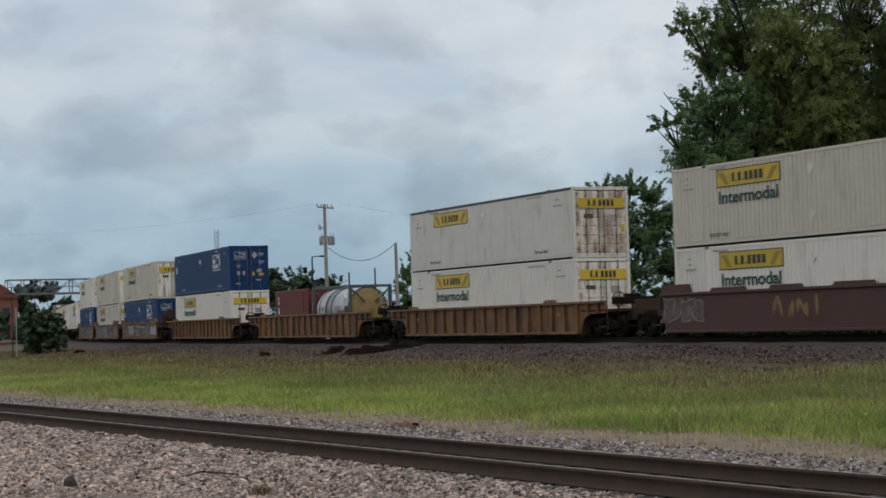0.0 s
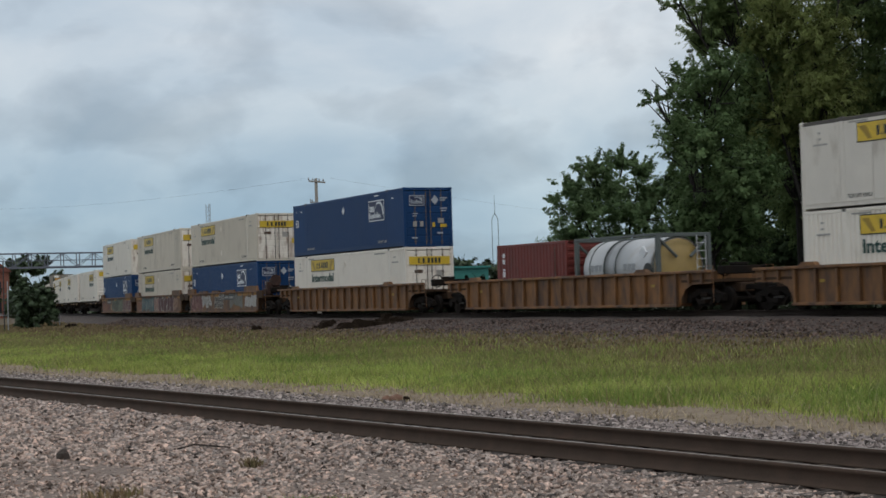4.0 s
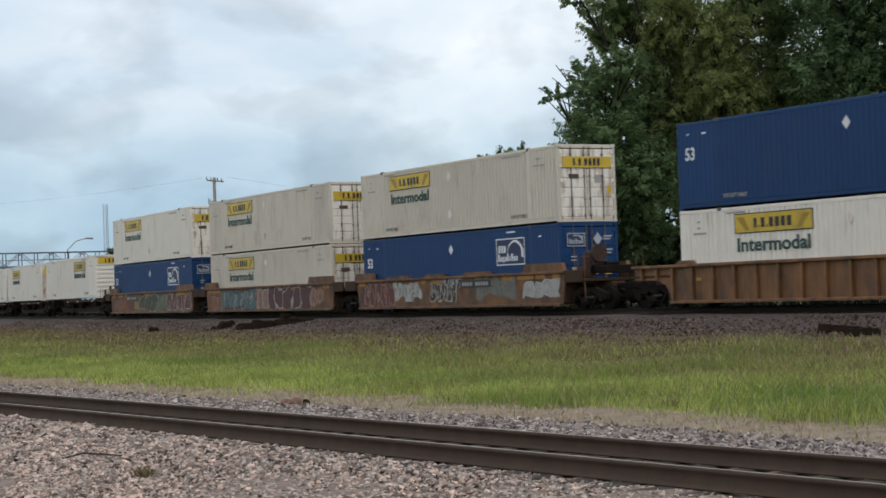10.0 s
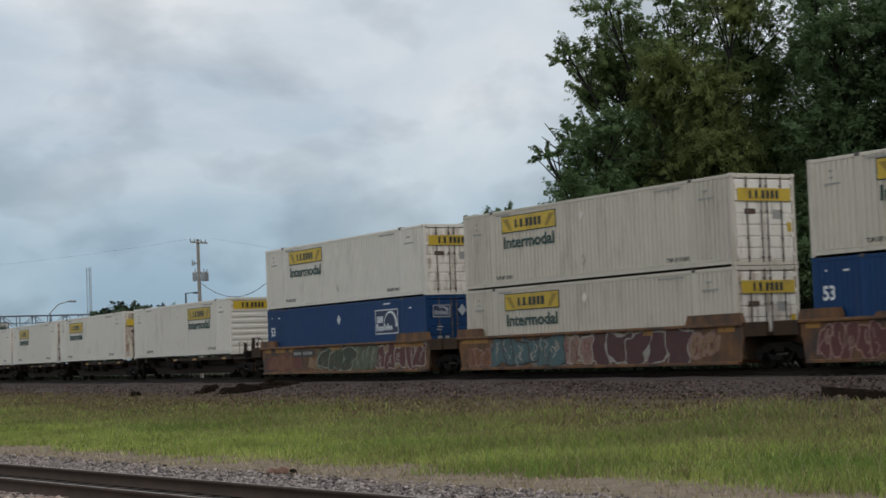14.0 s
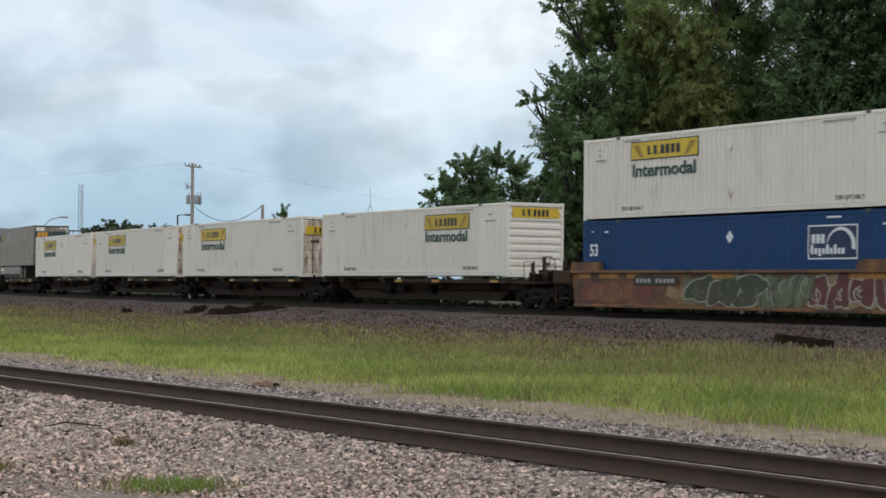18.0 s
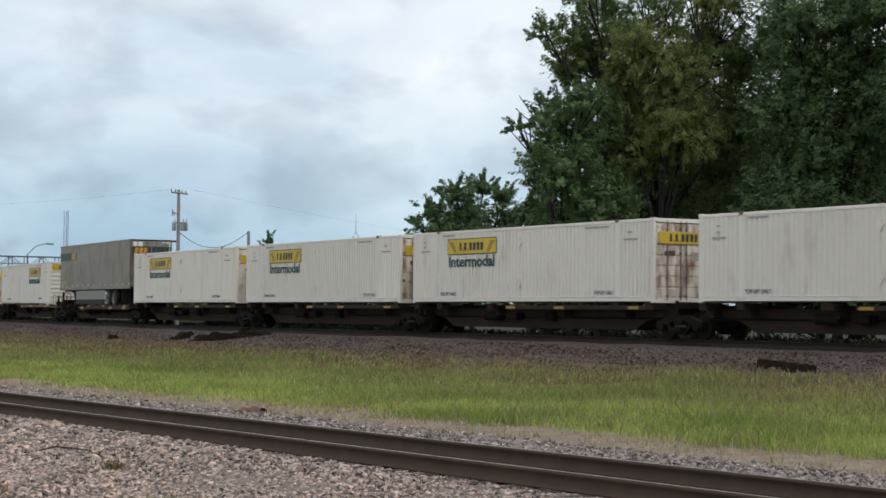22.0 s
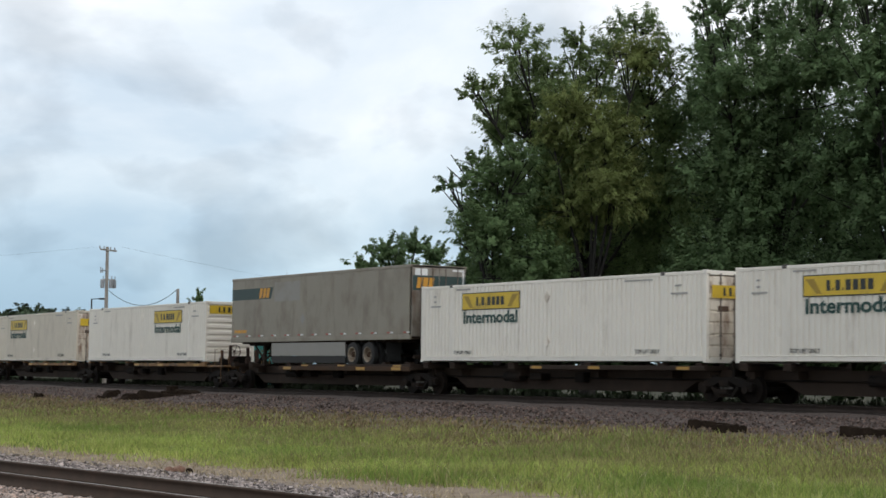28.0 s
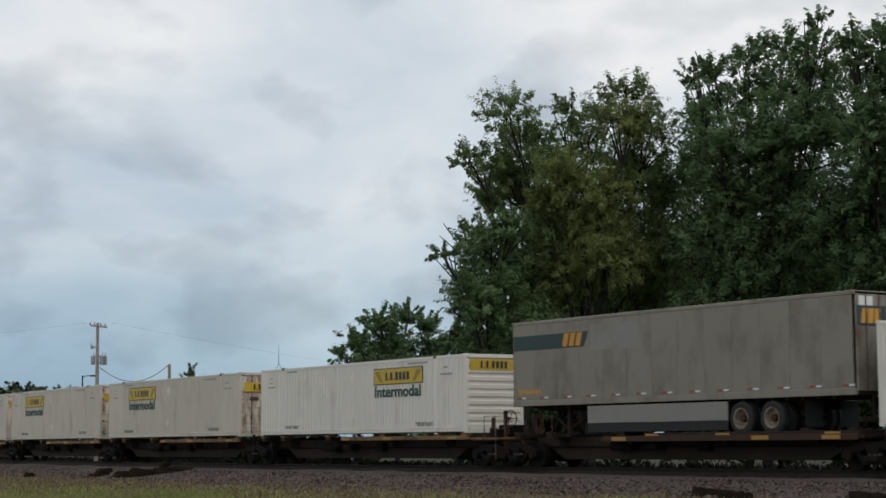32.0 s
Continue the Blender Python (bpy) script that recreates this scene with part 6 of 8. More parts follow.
def deck_for_trailer():
    """The flat deck under the trailer's wheels, and the hitch stand under its nose, on the spine unit."""
    car = [r[0] for r in RIDERS if r[0].name.startswith("spine_car") and abs(r[1] + 101.61) < 0.01][0]
    part("wheel_deck", "wdeck", lambda bm: box(bm, -3.2, 8.2, -1.32, 1.32, 0.9, 1.0, 0.015), M["spine"], car, "grimy yellow wheel deck")
    part("deck_edge", "wdedge", lambda bm: box(bm, -3.0, 8.0, -1.36, -1.32, 0.86, 1.04, 0.01), M["grimeyellow"], car)
    for x in (-2.2, 4.2, 7.0):
        part("reflector", "wref", lambda bm: box(bm, -0.35, 0.35, -1.368, -1.362, -0.06, 0.06), M["reflector"], car, "yellow reflector strip", Matrix.Translation((x, 0, 0.95)))
    part("hitch_stand", "hstand", lambda bm: (tube(bm, [(-6.9, -0.5, 1.0), (-6.5, 0, 2.0)], 0.07, 6), tube(bm, [(-6.9, 0.5, 1.0), (-6.5, 0, 2.0)], 0.07, 6), tube(bm, [(-5.6, 0, 1.0), (-6.5, 0, 2.0)], 0.07, 6), box(bm, -6.9, -6.1, -0.5, 0.5, 1.98, 2.08, 0.02)), M["truck"], car, "steel trailer hitch stand")


deck_for_trailer()


def car_graffiti():
    """Painted scrawls on the three orange units, and dark number panels whose figures are bars."""
    cols = {"wine": (0.11, 0.03, 0.03), "silver": (0.40, 0.39, 0.37), "teal": (0.07, 0.125, 0.13), "black": (0.025, 0.022, 0.022), "sage": (0.11, 0.125, 0.075), "palegreen": (0.27, 0.29, 0.22), "pale": (0.36, 0.33, 0.28), "plum": (0.075, 0.027, 0.03), "brownred": (0.15, 0.045, 0.03), "rustcoat": (0.20, 0.085, 0.035), "rose": (0.29, 0.17, 0.135), "grey": (0.16, 0.155, 0.145), "tan": (0.27, 0.17, 0.09), "moss": (0.042, 0.055, 0.032)}
    for k, c in cols.items():
        M["spray_" + k] = shader("spray_" + k, c, 0.65, 0, 0.2, 2.0, 30, 0.03, dirt=(0.12, 0.06, 0.03), dirt_amount=0.4, dirt_scale=2.6)
    y = -1.424
    # patches of undercoat and worn paint: (car, from, to, low, high, colour)
    for n, (car, a, b, z0, z1, c) in enumerate(((car_d, 5.5, 8.2, .42, 1.22, "silver"), (car_e, -6.3, -1.2, .24, 1.40, "grey"), (car_e, -1.8, 0.6, .26, 1.40, "tan"), (car_e, 0.2, 5.9, .24, 1.42, "pale"), (car_e, 5.7, 7.3, .35, 1.3, "rose"), (car_e, -8.0, -6.2, .26, 1.0, "rustcoat"),
                                               (car_f, -7.9, -3.9, .26, 1.2, "brownred"), (car_f, -3.2, -1.8, .24, 0.95, "tan"), (car_f, -2.2, 3.9, .24, 1.40, "sage"), (car_f, 3.6, 8.2, .24, 1.40, "tan"))):
        scrawl(car, a, b, z0, z1, "spray_" + c, "spray_" + c, 330 + n, y - 0.0004 * (n % 3), 99.0, 0.1, "spray_" + c, "worn patch of spray paint")
    # letters: (car, from, to, low, high, letters, fill, edge, inner strokes, squareness)
    work = ((car_d, -7.8, -5.15, .24, 1.30, 5, "wine", "rose", "rose", 2.6), (car_d, -5.0, -2.55, .48, 1.28, 5, "silver", "pale", "grey", 2.4), (car_d, -1.7, 0.5, .40, 1.22, 5, "black", "pale", "pale", 3.0), (car_d, -0.5, 0.8, 1.0, 1.40, 4, "black", "silver", "silver", 2.2), (car_d, 2.1, 5.1, .45, 1.40, 5, "grey", "sage", "sage", 2.6), (car_d, 5.7, 8.0, .5, 1.1, 3, "silver", "silver", "pale", 2.2),
            (car_e, -7.8, -6.3, .3, 1.0, 3, "rustcoat", "rose", "brownred", 2.4), (car_e, -6.1, -1.4, .26, 1.38, 6, "teal", "black", "pale", 4.5), (car_e, -1.5, 0.4, .3, 1.34, 3, "rose", "pale", "wine", 2.4), (car_e, 0.4, 5.7, .24, 1.40, 5, "plum", "pale", "wine", 3.0), (car_e, 5.9, 7.2, .45, 1.2, 3, "tan", "rose", "brownred", 2.2),
            (car_f, -7.6, -4.9, .3, 1.1, 4, "rustcoat", "brownred", "brownred", 2.3), (car_f, -2.0, 1.6, .26, 1.38, 3, "moss", "palegreen", "sage", 2.4), (car_f, 1.6, 3.8, .26, 1.36, 3, "sage", "moss", "palegreen", 2.8), (car_f, 3.8, 8.1, .26, 1.36, 5, "wine", "pale", "pale", 2.6))
    for n, (car, a, b, z0, z1, count, fill, edge, inner, sq) in enumerate(work):
        bubble_letters(car, a, b, z0, z1, count, "spray_" + fill, "spray_" + edge, 300 + n, y - 0.006, square=sq, inner="spray_" + inner)
    for car, x in ((car_d, 0.85), (car_f, -4.9)):
        p = part("number_panel", "npan", lambda bm: box(bm, 0, 2.4, -0.004, 0.0, 0, 0.3), M["ink"], car, "black number panel with pale bars", Matrix.Translation((x, y - 0.022, 0.95)))
        nb = part("number_strip", "nbars", lambda bm: [box(bm, 0.15 + k * 0.21, 0.29 + k * 0.21, -0.008, -0.004, 0.08, 0.22) for k in range(10) if k != 4], M["palemark"], p)
        nb["kind"] = "stuff"
    for car, tops in ((car_d, ((-8.3, -7.7), (-2.5, -2.1), (-1.6, -0.6), (4.1, 4.9), (5.2, 6.4), (6.5, 7.2), (7.7, 8.2))), (car_e, ((-8.3, -6.4), (3.4, 3.9), (7.3, 8.1))), (car_f, ((-8.2, -7.4), (-6.9, -5.8), (-5.3, -4.8), (-0.8, 0.3), (5.4, 7.6), (7.0, 8.0)))):
        for a, b in tops:
            part("yellow_patch", None, lambda bm, a=a, b=b: box(bm, a, b, y - 0.016, y - 0.012, 1.18, 1.38), M["freshyellow"], car, "patch of fresh yellow paint")


car_graffiti()


# ---- stones, grass and litter by the tracks ----
def surface_z(x, y):
    z, q, n = ground_z(x, y)
    bed = np.interp(q, [-4.4, -3.2, -1.9, 0, 1.9, 2.6, 3.4, 4.6], [-0.75, -0.48, -0.26, -0.24, -0.31, -0.42, -0.54, -0.72], -9, -9)
    return np.maximum(z, bed)


def meet(az, slope):
    """Where the line of sight at this bearing and slope meets the ground."""
    d = np.linspace(12, 140, 2000)
    x, y = d * math.sin(radians(az)), d * math.cos(radians(az))
    hit = np.nonzero(EYE_Z + slope * d <= surface_z(x, y))[0]
    i = hit[0] if len(hit) else -1
    return Vector((x[i], y[i], float(surface_z(x[i:i + 1] if i >= 0 else x[-1:], y[i:i + 1] if i >= 0 else y[-1:])[0])))


EYE_Z = 0.831
CUBE_V = np.array([(-1, -0.8, -1), (1.1, -0.7, -1), (0.1, 1.1, -1), (-0.8, -0.6, 0.9), (0.7, -0.5, 0.8), (0.0, 0.7, 1.0)], float)
CUBE_F = np.array([(3, 4, 5), (0, 1, 4), (0, 4, 3), (1, 2, 5), (1, 5, 4), (2, 0, 3), (2, 3, 5)])


def turns(rs, n, tip=1.0):
    """Random rotation matrices: any turn about the upright, tipped a little."""
    q = rs.normal(size=(n, 4)) * np.array([1, tip, tip, 1])
    q /= np.linalg.norm(q, axis=1)[:, None]
    w, x, y, z = q.T
    return np.stack([1 - 2 * (y * y + z * z), 2 * (x * y - z * w), 2 * (x * z + y * w), 2 * (x * y + z * w), 1 - 2 * (x * x + z * z), 2 * (y * z - x * w),
                     2 * (x * z - y * w), 2 * (y * z + x * w), 1 - 2 * (x * x + y * y)], 1).reshape(n, 3, 3)


def stones(name, x, y, size, material, rs, label):
    n = len(x)
    v = CUBE_V[None] * (1 + rs.uniform(-0.45, 0.35, (n, 6, 3)))
    v = v * (size[:, None] * rs.uniform(0.5, 1.3, (n, 3)) * np.array([1, 1, 0.75]) / 2)[:, None, :]
    v = np.einsum("nij,nkj->nki", turns(rs, n, 0.45), v)
    v[:, :, 2] *= 0.8
    v += np.stack([x, y, surface_z(x, y) + size * 0.18], 1)[:, None, :]
    f = (CUBE_F[None] + (np.arange(n) * 6)[:, None, None]).reshape(-1, 3)
    ob = mesh_from(name, v.reshape(-1, 3), f, material)
    tagged(ob, label, "gravel", kind="stuff")


def in_view(x, y, lo=-18.5, hi=21.0, near=12.0):
    a = np.degrees(np.arctan2(x, y))
    return (a > lo) & (a < hi) & (np.hypot(x, y) > near)


def build_stones():
    rs = np.random.RandomState(5)
    u, n = rs.uniform(-34, 17, 330000), rs.uniform(0.86, 15, 330000)
    x, y = NEAR_X + u * math.cos(NEAR_A) + n * math.sin(NEAR_A), NEAR_Y + u * math.sin(NEAR_A) - n * math.cos(NEAR_A)
    k = in_view(x, y, near=13.0) & (rs.rand(len(x)) < np.clip(20 / np.hypot(x, y), 0, 1)) & ((n < 4.5) | (rs.rand(len(x)) < 0.35 + 1.0 * patch_noise(x, y, 0.9, 2.5)))
    x, y, n = x[k], y[k], n[k]
    size = np.where(n < 5.5, rs.uniform(0.028, 0.08, len(x)), rs.uniform(0.02, 0.06, len(x))) * np.clip(np.hypot(x, y) / 20, 0.9, 1.5)
    g = rs.rand(len(x)) < np.clip(0.6 - n * 0.09, 0.1, 0.5)
    stones("gravel", x[g], y[g], size[g], M["greystone"], rs, "grey crushed rock beside the siding")
    stones("gravel", x[~g], y[~g], size[~g], M["stone"], rs, "pinkish crushed rock beside the siding")
    u, n = rs.uniform(-46, 17, 62000), rs.uniform(-4.3, -0.95, 62000)
    x, y = NEAR_X + u * math.cos(NEAR_A) + n * math.sin(NEAR_A), NEAR_Y + u * math.sin(NEAR_A) - n * math.cos(NEAR_A)
    k = in_view(x, y) & (rs.rand(len(x)) < np.clip((n + 4.3) / 1.0, 0, 1)) & (rs.rand(len(x)) < np.clip(32 / np.hypot(x, y), 0, 1))
    stones("gravel", x[k], y[k], rs.uniform(0.04, 0.10, k.sum()), M["farstone"], rs, "grey crushed rock between siding and grass")
    u, n = rs.uniform(-40, 17, 3500), rs.uniform(-0.62, 0.62, 3500)
    x, y = NEAR_X + u * math.cos(NEAR_A) + n * math.sin(NEAR_A), NEAR_Y + u * math.sin(NEAR_A) - n * math.cos(NEAR_A)
    stones("gravel", x, y, rs.uniform(0.03, 0.06, len(x)), M["darkstone"], rs, "grey crushed rock between the siding's rails")
    s, q = rs.uniform(-70, 62, 42000), rs.uniform(1.5, 5.9, 42000)
    k = rs.rand(len(s)) < np.clip(1.25 - q / 7, 0.3, 1) * np.clip((s + 110) / 130, 0.25, 1)
    x, y, _ = on_track(s[k], q[k])
    stones("track_ballast", x, y, rs.uniform(0.05, 0.11, k.sum()), M["darkstone"], rs, "dark crushed rock on the embankment")


def blades(name, x, y, h, w, material, rs, label, lean=0.35):
    """Bent grass blades, two joints each."""
    n = len(x)
    z = surface_z(x, y) - 0.01
    a = rs.uniform(0, math.tau, n)
    dx, dy = np.cos(a), np.sin(a)
    l = rs.uniform(0.1, 1.0, n) * lean * h
    b = rs.uniform(0, math.tau, n)
    ex, ey = np.cos(b), np.sin(b)
    v = np.empty((n, 5, 3))
    for i, (t, ww) in enumerate(((0, 1), (0, -1), (0.55, 0.8), (0.55, -0.8), (1, 0))):
        v[:, i, 0] = x + dx * l * t * t + ex * w * ww / 2
        v[:, i, 1] = y + dy * l * t * t + ey * w * ww / 2
        v[:, i, 2] = z + h * (t if t < 1 else 0.97)
    o = (np.arange(n) * 5)[:, None]
    f = np.concatenate([o + np.array([[0, 1, 3]]), o + np.array([[0, 3, 2]]), o + np.array([[2, 3, 4]])])
    ob = mesh_from(name, v.reshape(-1, 3), f, material)
    tagged(ob, label, "grass", kind="stuff")


def patch_noise(x, y, k=0.25, seed=0.0):
    """Smooth irregular patches, 0 to 1, about 1.5 / k metres across."""
    lat = np.random.RandomState(int(seed * 10) + 70).rand(64, 64)
    out = np.zeros(len(x))
    for f, a in ((0.55, 0.65), (1.4, 0.35)):
        u, v = x * k * f + 100, y * k * f + 100
        i, j = np.floor(u).astype(int), np.floor(v).astype(int)
        s_, t_ = u - i, v - j
        s_, t_ = s_ * s_ * (3 - 2 * s_), t_ * t_ * (3 - 2 * t_)
        g = [lat[(i + a_) % 64, (j + b_) % 64] for a_, b_ in ((0, 0), (1, 0), (0, 1), (1, 1))]
        out += a * ((g[0] * (1 - s_) + g[1] * s_) * (1 - t_) + (g[2] * (1 - s_) + g[3] * s_) * t_)
    return np.clip(0.5 + 1.35 * (out - 0.5), 0, 1)


def build_grass():
    rs = np.random.RandomState(8)

    def field(count, q0, q1):
        s, q = rs.uniform(-110, 68, count), rs.uniform(q0, q1, count)
        x, y, _ = on_track(s, q)
        d = np.hypot(x, y)
        n = siding_q(x, y)
        k = in_view(x, y, near=18) & (rs.rand(count) < np.clip(36 / d, 0.15, 1))
        return x[k], y[k], q[k], n[k], d[k]
    x, y, q, n, d = field(1500000, 6.5, 27.0)
    pn = patch_noise(x, y, 0.35, 1.0)
    edge = n + 6.3 + 1.4 * (pn - 0.5) + 0.9 * (patch_noise(x, y, 2.2, 3.0) - 0.5) + rs.normal(size=len(x)) * 0.35
    keep = (edge < 0) & (rs.rand(len(x)) < np.clip((q - 9.2 + 5 * (pn - 0.5) + 0.12 * (x - 4) + rs.normal(size=len(x)) * 2.2) / 6.0, 0.0, 1))
    x, y, d, q, n = x[keep], y[keep], d[keep], q[keep], n[keep]
    h = rs.uniform(0.06, 0.25, len(x)) * (0.45 + 1.1 * patch_noise(x, y, 0.9, 4.0))
    # olive towards the embankment, deep green in patches, bright green along the gravel
    far = np.clip((-n - 8.5) / 7.0, 0, 1)
    u = rs.rand(len(x))
    olive = u < np.clip(0.06 + 0.45 * far + 0.5 * (patch_noise(x, y, 0.5, 6.0) - 0.5), 0.03, 0.75)
    deep = ~olive & (rs.rand(len(x)) < np.clip(0.12 + 1.5 * (patch_noise(x, y, 0.6, 7.0) - 0.5) + 0.25 * far, 0.05, 0.85))
    rest = ~olive & ~deep
    for mask, tall, mat, words in ((rest, 1.0, "grass", "bright green grass between the tracks"), (deep, 1.05, "deepgrass", "deep green grass between the tracks"), (olive, 1.2, "seedgrass", "olive seeding grass among the green")):
        blades("grass", x[mask], y[mask], h[mask] * tall, 0.005 + 0.00032 * d[mask], M[mat], rs, words, 1.1)
    tall = (rs.rand(len(x)) < 0.016) & (patch_noise(x, y, 0.4, 9.0) > 0.45)
    blades("seed_heads", x[tall], y[tall], h[tall] * 1.05 + 0.09, np.full(tall.sum(), 0.010), M["straw"], rs, "pale seed heads above the grass", 0.9)
    x, y, q, n, d = field(170000, 3.9, 15.5)
    keep = rs.rand(len(x)) < np.clip((q - 3.9) / 4, 0, 1) * np.clip((17 - q) / 4, 0, 1)
    x, y, d = x[keep], y[keep], d[keep]
    blades("weeds", x, y, rs.uniform(0.03, 0.14, len(x)), 0.012 + 0.0008 * d, M["brownweed"], rs, "brownish weeds along the embankment", 1.2)
    # tall weeds behind the line, near black to stand for shade below the cars
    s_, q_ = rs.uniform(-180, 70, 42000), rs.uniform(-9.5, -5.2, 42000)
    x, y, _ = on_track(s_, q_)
    blades("tall_weeds", x, y, rs.uniform(0.3, 0.95, len(x)), np.full(len(x), 0.3), M["shadegrowth"], rs, "tall weeds coloured near black for the shade behind the railway line", 0.9)
    x, y, q, n, d = field(150000, 12.0, 30.0)
    keep = (n < -3.7 + 0.8 * patch_noise(x, y, 1.5, 2.0)) & (n > -8.0) & (rs.rand(len(x)) < 0.9 - 0.5 * np.clip(-(n + 6.2) / 1.8, 0, 1))
    x, y, d = x[keep], y[keep], d[keep]
    blades("dry_grass", x, y, rs.uniform(0.02, 0.11, len(x)), 0.010 + 0.0006 * d, M["drygrass"], rs, "pale dead grass at the edge of the gravel", 1.2)
    for az, sl, cnt, hh, mat, r in ((-7.0, -0.1195, 260, 0.17, "deepgrass", 0.45), (-7.4, -0.1200, 160, 0.14, "seedgrass", 0.6), (-8.1, -0.119, 110, 0.11, "seedgrass", 0.6), (-6.4, -0.119, 120, 0.13, "seedgrass", 0.6), (-8.45, -0.0935, 120, 0.17, "brownweed", 0.12), (7.86, -0.0685, 160, 0.25, "seedgrass", 0.14), (-12.9, -0.107, 120, 0.18, "brownweed", 0.3)):
        p = meet(az, sl)
        a, rr = rs.uniform(0, math.tau, cnt), np.sqrt(rs.rand(cnt)) * r
        blades("weed_tuft", p.x + np.cos(a) * rr, p.y + np.sin(a) * rr, rs.uniform(0.3, 1, cnt) * hh, np.full(cnt, 0.022), M[mat], rs, "tuft of weeds growing in the gravel", 0.8)


def lump(name, at, size, material, seed, label, category, squash=0.7):
    """An uneven lump: a jittered, rounded solid."""
    rs = random.Random(seed)

    def make(bm):
        bmesh.ops.create_icosphere(bm, subdivisions=2, radius=1.0)
        for v in bm.verts:
            k = 1 + 0.35 * noise.noise(v.co * 1.7 + Vector((seed, 0, 0))) + rs.uniform(-0.06, 0.06)
            v.co = Vector((v.co.x * size[0], v.co.y * size[1], v.co.z * size[2])) * k
    ob = part(name, None, make, material, None)
    ob.matrix_basis = Matrix.Translation(at + Vector((0, 0, size[2] * 0.35))) @ Matrix.Rotation(rs.uniform(0, 6), 4, "Z")
    tagged(ob, label, category)
    return ob


def old_tie(at, length, turn, tilt, label="rotten dark railway tie lying on the embankment", rise=1.0, jag=1.0):
    def make(bm):
        r = random.Random(int(at.x * 100))
        n = 10
        rings = []
        for i in range(n + 1):
            x = (i / n - 0.5) * length
            ring = []
            h_ = (0.12 + jag * (r.uniform(-0.04, 0.08) if 0 < i < n else r.uniform(-0.12, -0.02))) * rise
            for y, z in ((-0.17, -0.12), (0.17, -0.12), (0.14, h_), (-0.14, h_ * (1 + jag * r.uniform(-0.5, 0.2)))):
                ring.append(bm.verts.new((x + jag * r.uniform(-0.06, 0.06), y + jag * r.uniform(-0.07, 0.07), z + jag * r.uniform(-0.05, 0.05))))
            rings.append(ring)
        for a, b in zip(rings, rings[1:]):
            for k in range(4):
                bm.faces.new((a[k], a[(k + 1) % 4], b[(k + 1) % 4], b[k]))
        bm.faces.new(rings[0][::-1])
        bm.faces.new(rings[-1])
    ob = part("old_tie", None, make, M["deadwood"], None)
    ob.matrix_basis = Matrix.Translation(at) @ Matrix.Rotation(radians(turn), 4, "Z") @ Matrix.Rotation(radians(tilt), 4, "Y")
    tagged(ob, label, "railway tie", "discarded ties")


def build_litter():
    for az, sl, ln, turn, tilt in ((-4.75, -0.0166, 3.2, 12, -6), (-4.0, -0.0150, 2.6, -8, -5), (-4.3, -0.0150, 1.5, 40, -28), (-5.1, -0.0168, 1.6, -20, 5), (-3.6, -0.0140, 1.1, 15, 6), (-6.2, -0.0168, 2.0, 40, -18), (-4.4, -0.0160, 2.4, -14, 4),
                                   (13.35, -0.0298, 1.3, -30, 5), (13.95, -0.0318, 0.9, -10, 0), (18.3, -0.0325, 1.4, -25, 4), (-8.2, -0.0165, 0.5, 10, 0), (-14.0, -0.0075, 0.9, 30, 0)):
        p = meet(az, sl)
        old_tie(p + Vector((0, 0, 0.06)), ln, turn, tilt, rise=1.15, jag=1.0 if az < 0 else 0.25)
    p = meet(-3.85, -0.0585)
    for i, (dx, s) in enumerate(((-0.16, 0.11), (0.03, 0.14), (0.21, 0.09))):
        lump("brick_piece", p + Vector((dx, 0.04 * i, 0)), (s, s * 0.8, s * 0.7), M["clay"] if i < 2 else M["deadwood"], 30 + i, "broken reddish clay brick piece on the soil", "brick")
    lump("tar_lump", meet(-14.38, -0.0845), (0.09, 0.085, 0.11), M["tie"], 40, "dark weathered wooden stump in the gravel", "stump")
    p = meet(-10.06, -0.083)
    tw = part("twig", None, lambda bm: tube(bm, [(-0.35, 0, 0.03), (-0.1, 0.05, 0.09), (0.15, 0, 0.07), (0.4, -0.06, 0.05)], [0.008, 0.012, 0.011, 0.006], 6), M["tie"], None)
    tw.matrix_basis = Matrix.Translation(p)
    tagged(tw, "bent dark twig lying on the gravel", "twig")


build_stones()
build_grass()
build_litter()


# ---- the distance: poles, wires, lamps, bridge, buildings ----
def polar(az, d, z=0.0):
    return Vector((d * math.sin(radians(az)), d * math.cos(radians(az)), z))


def sight(az, slope, d):
    return polar(az, d, EYE_Z + slope * d)


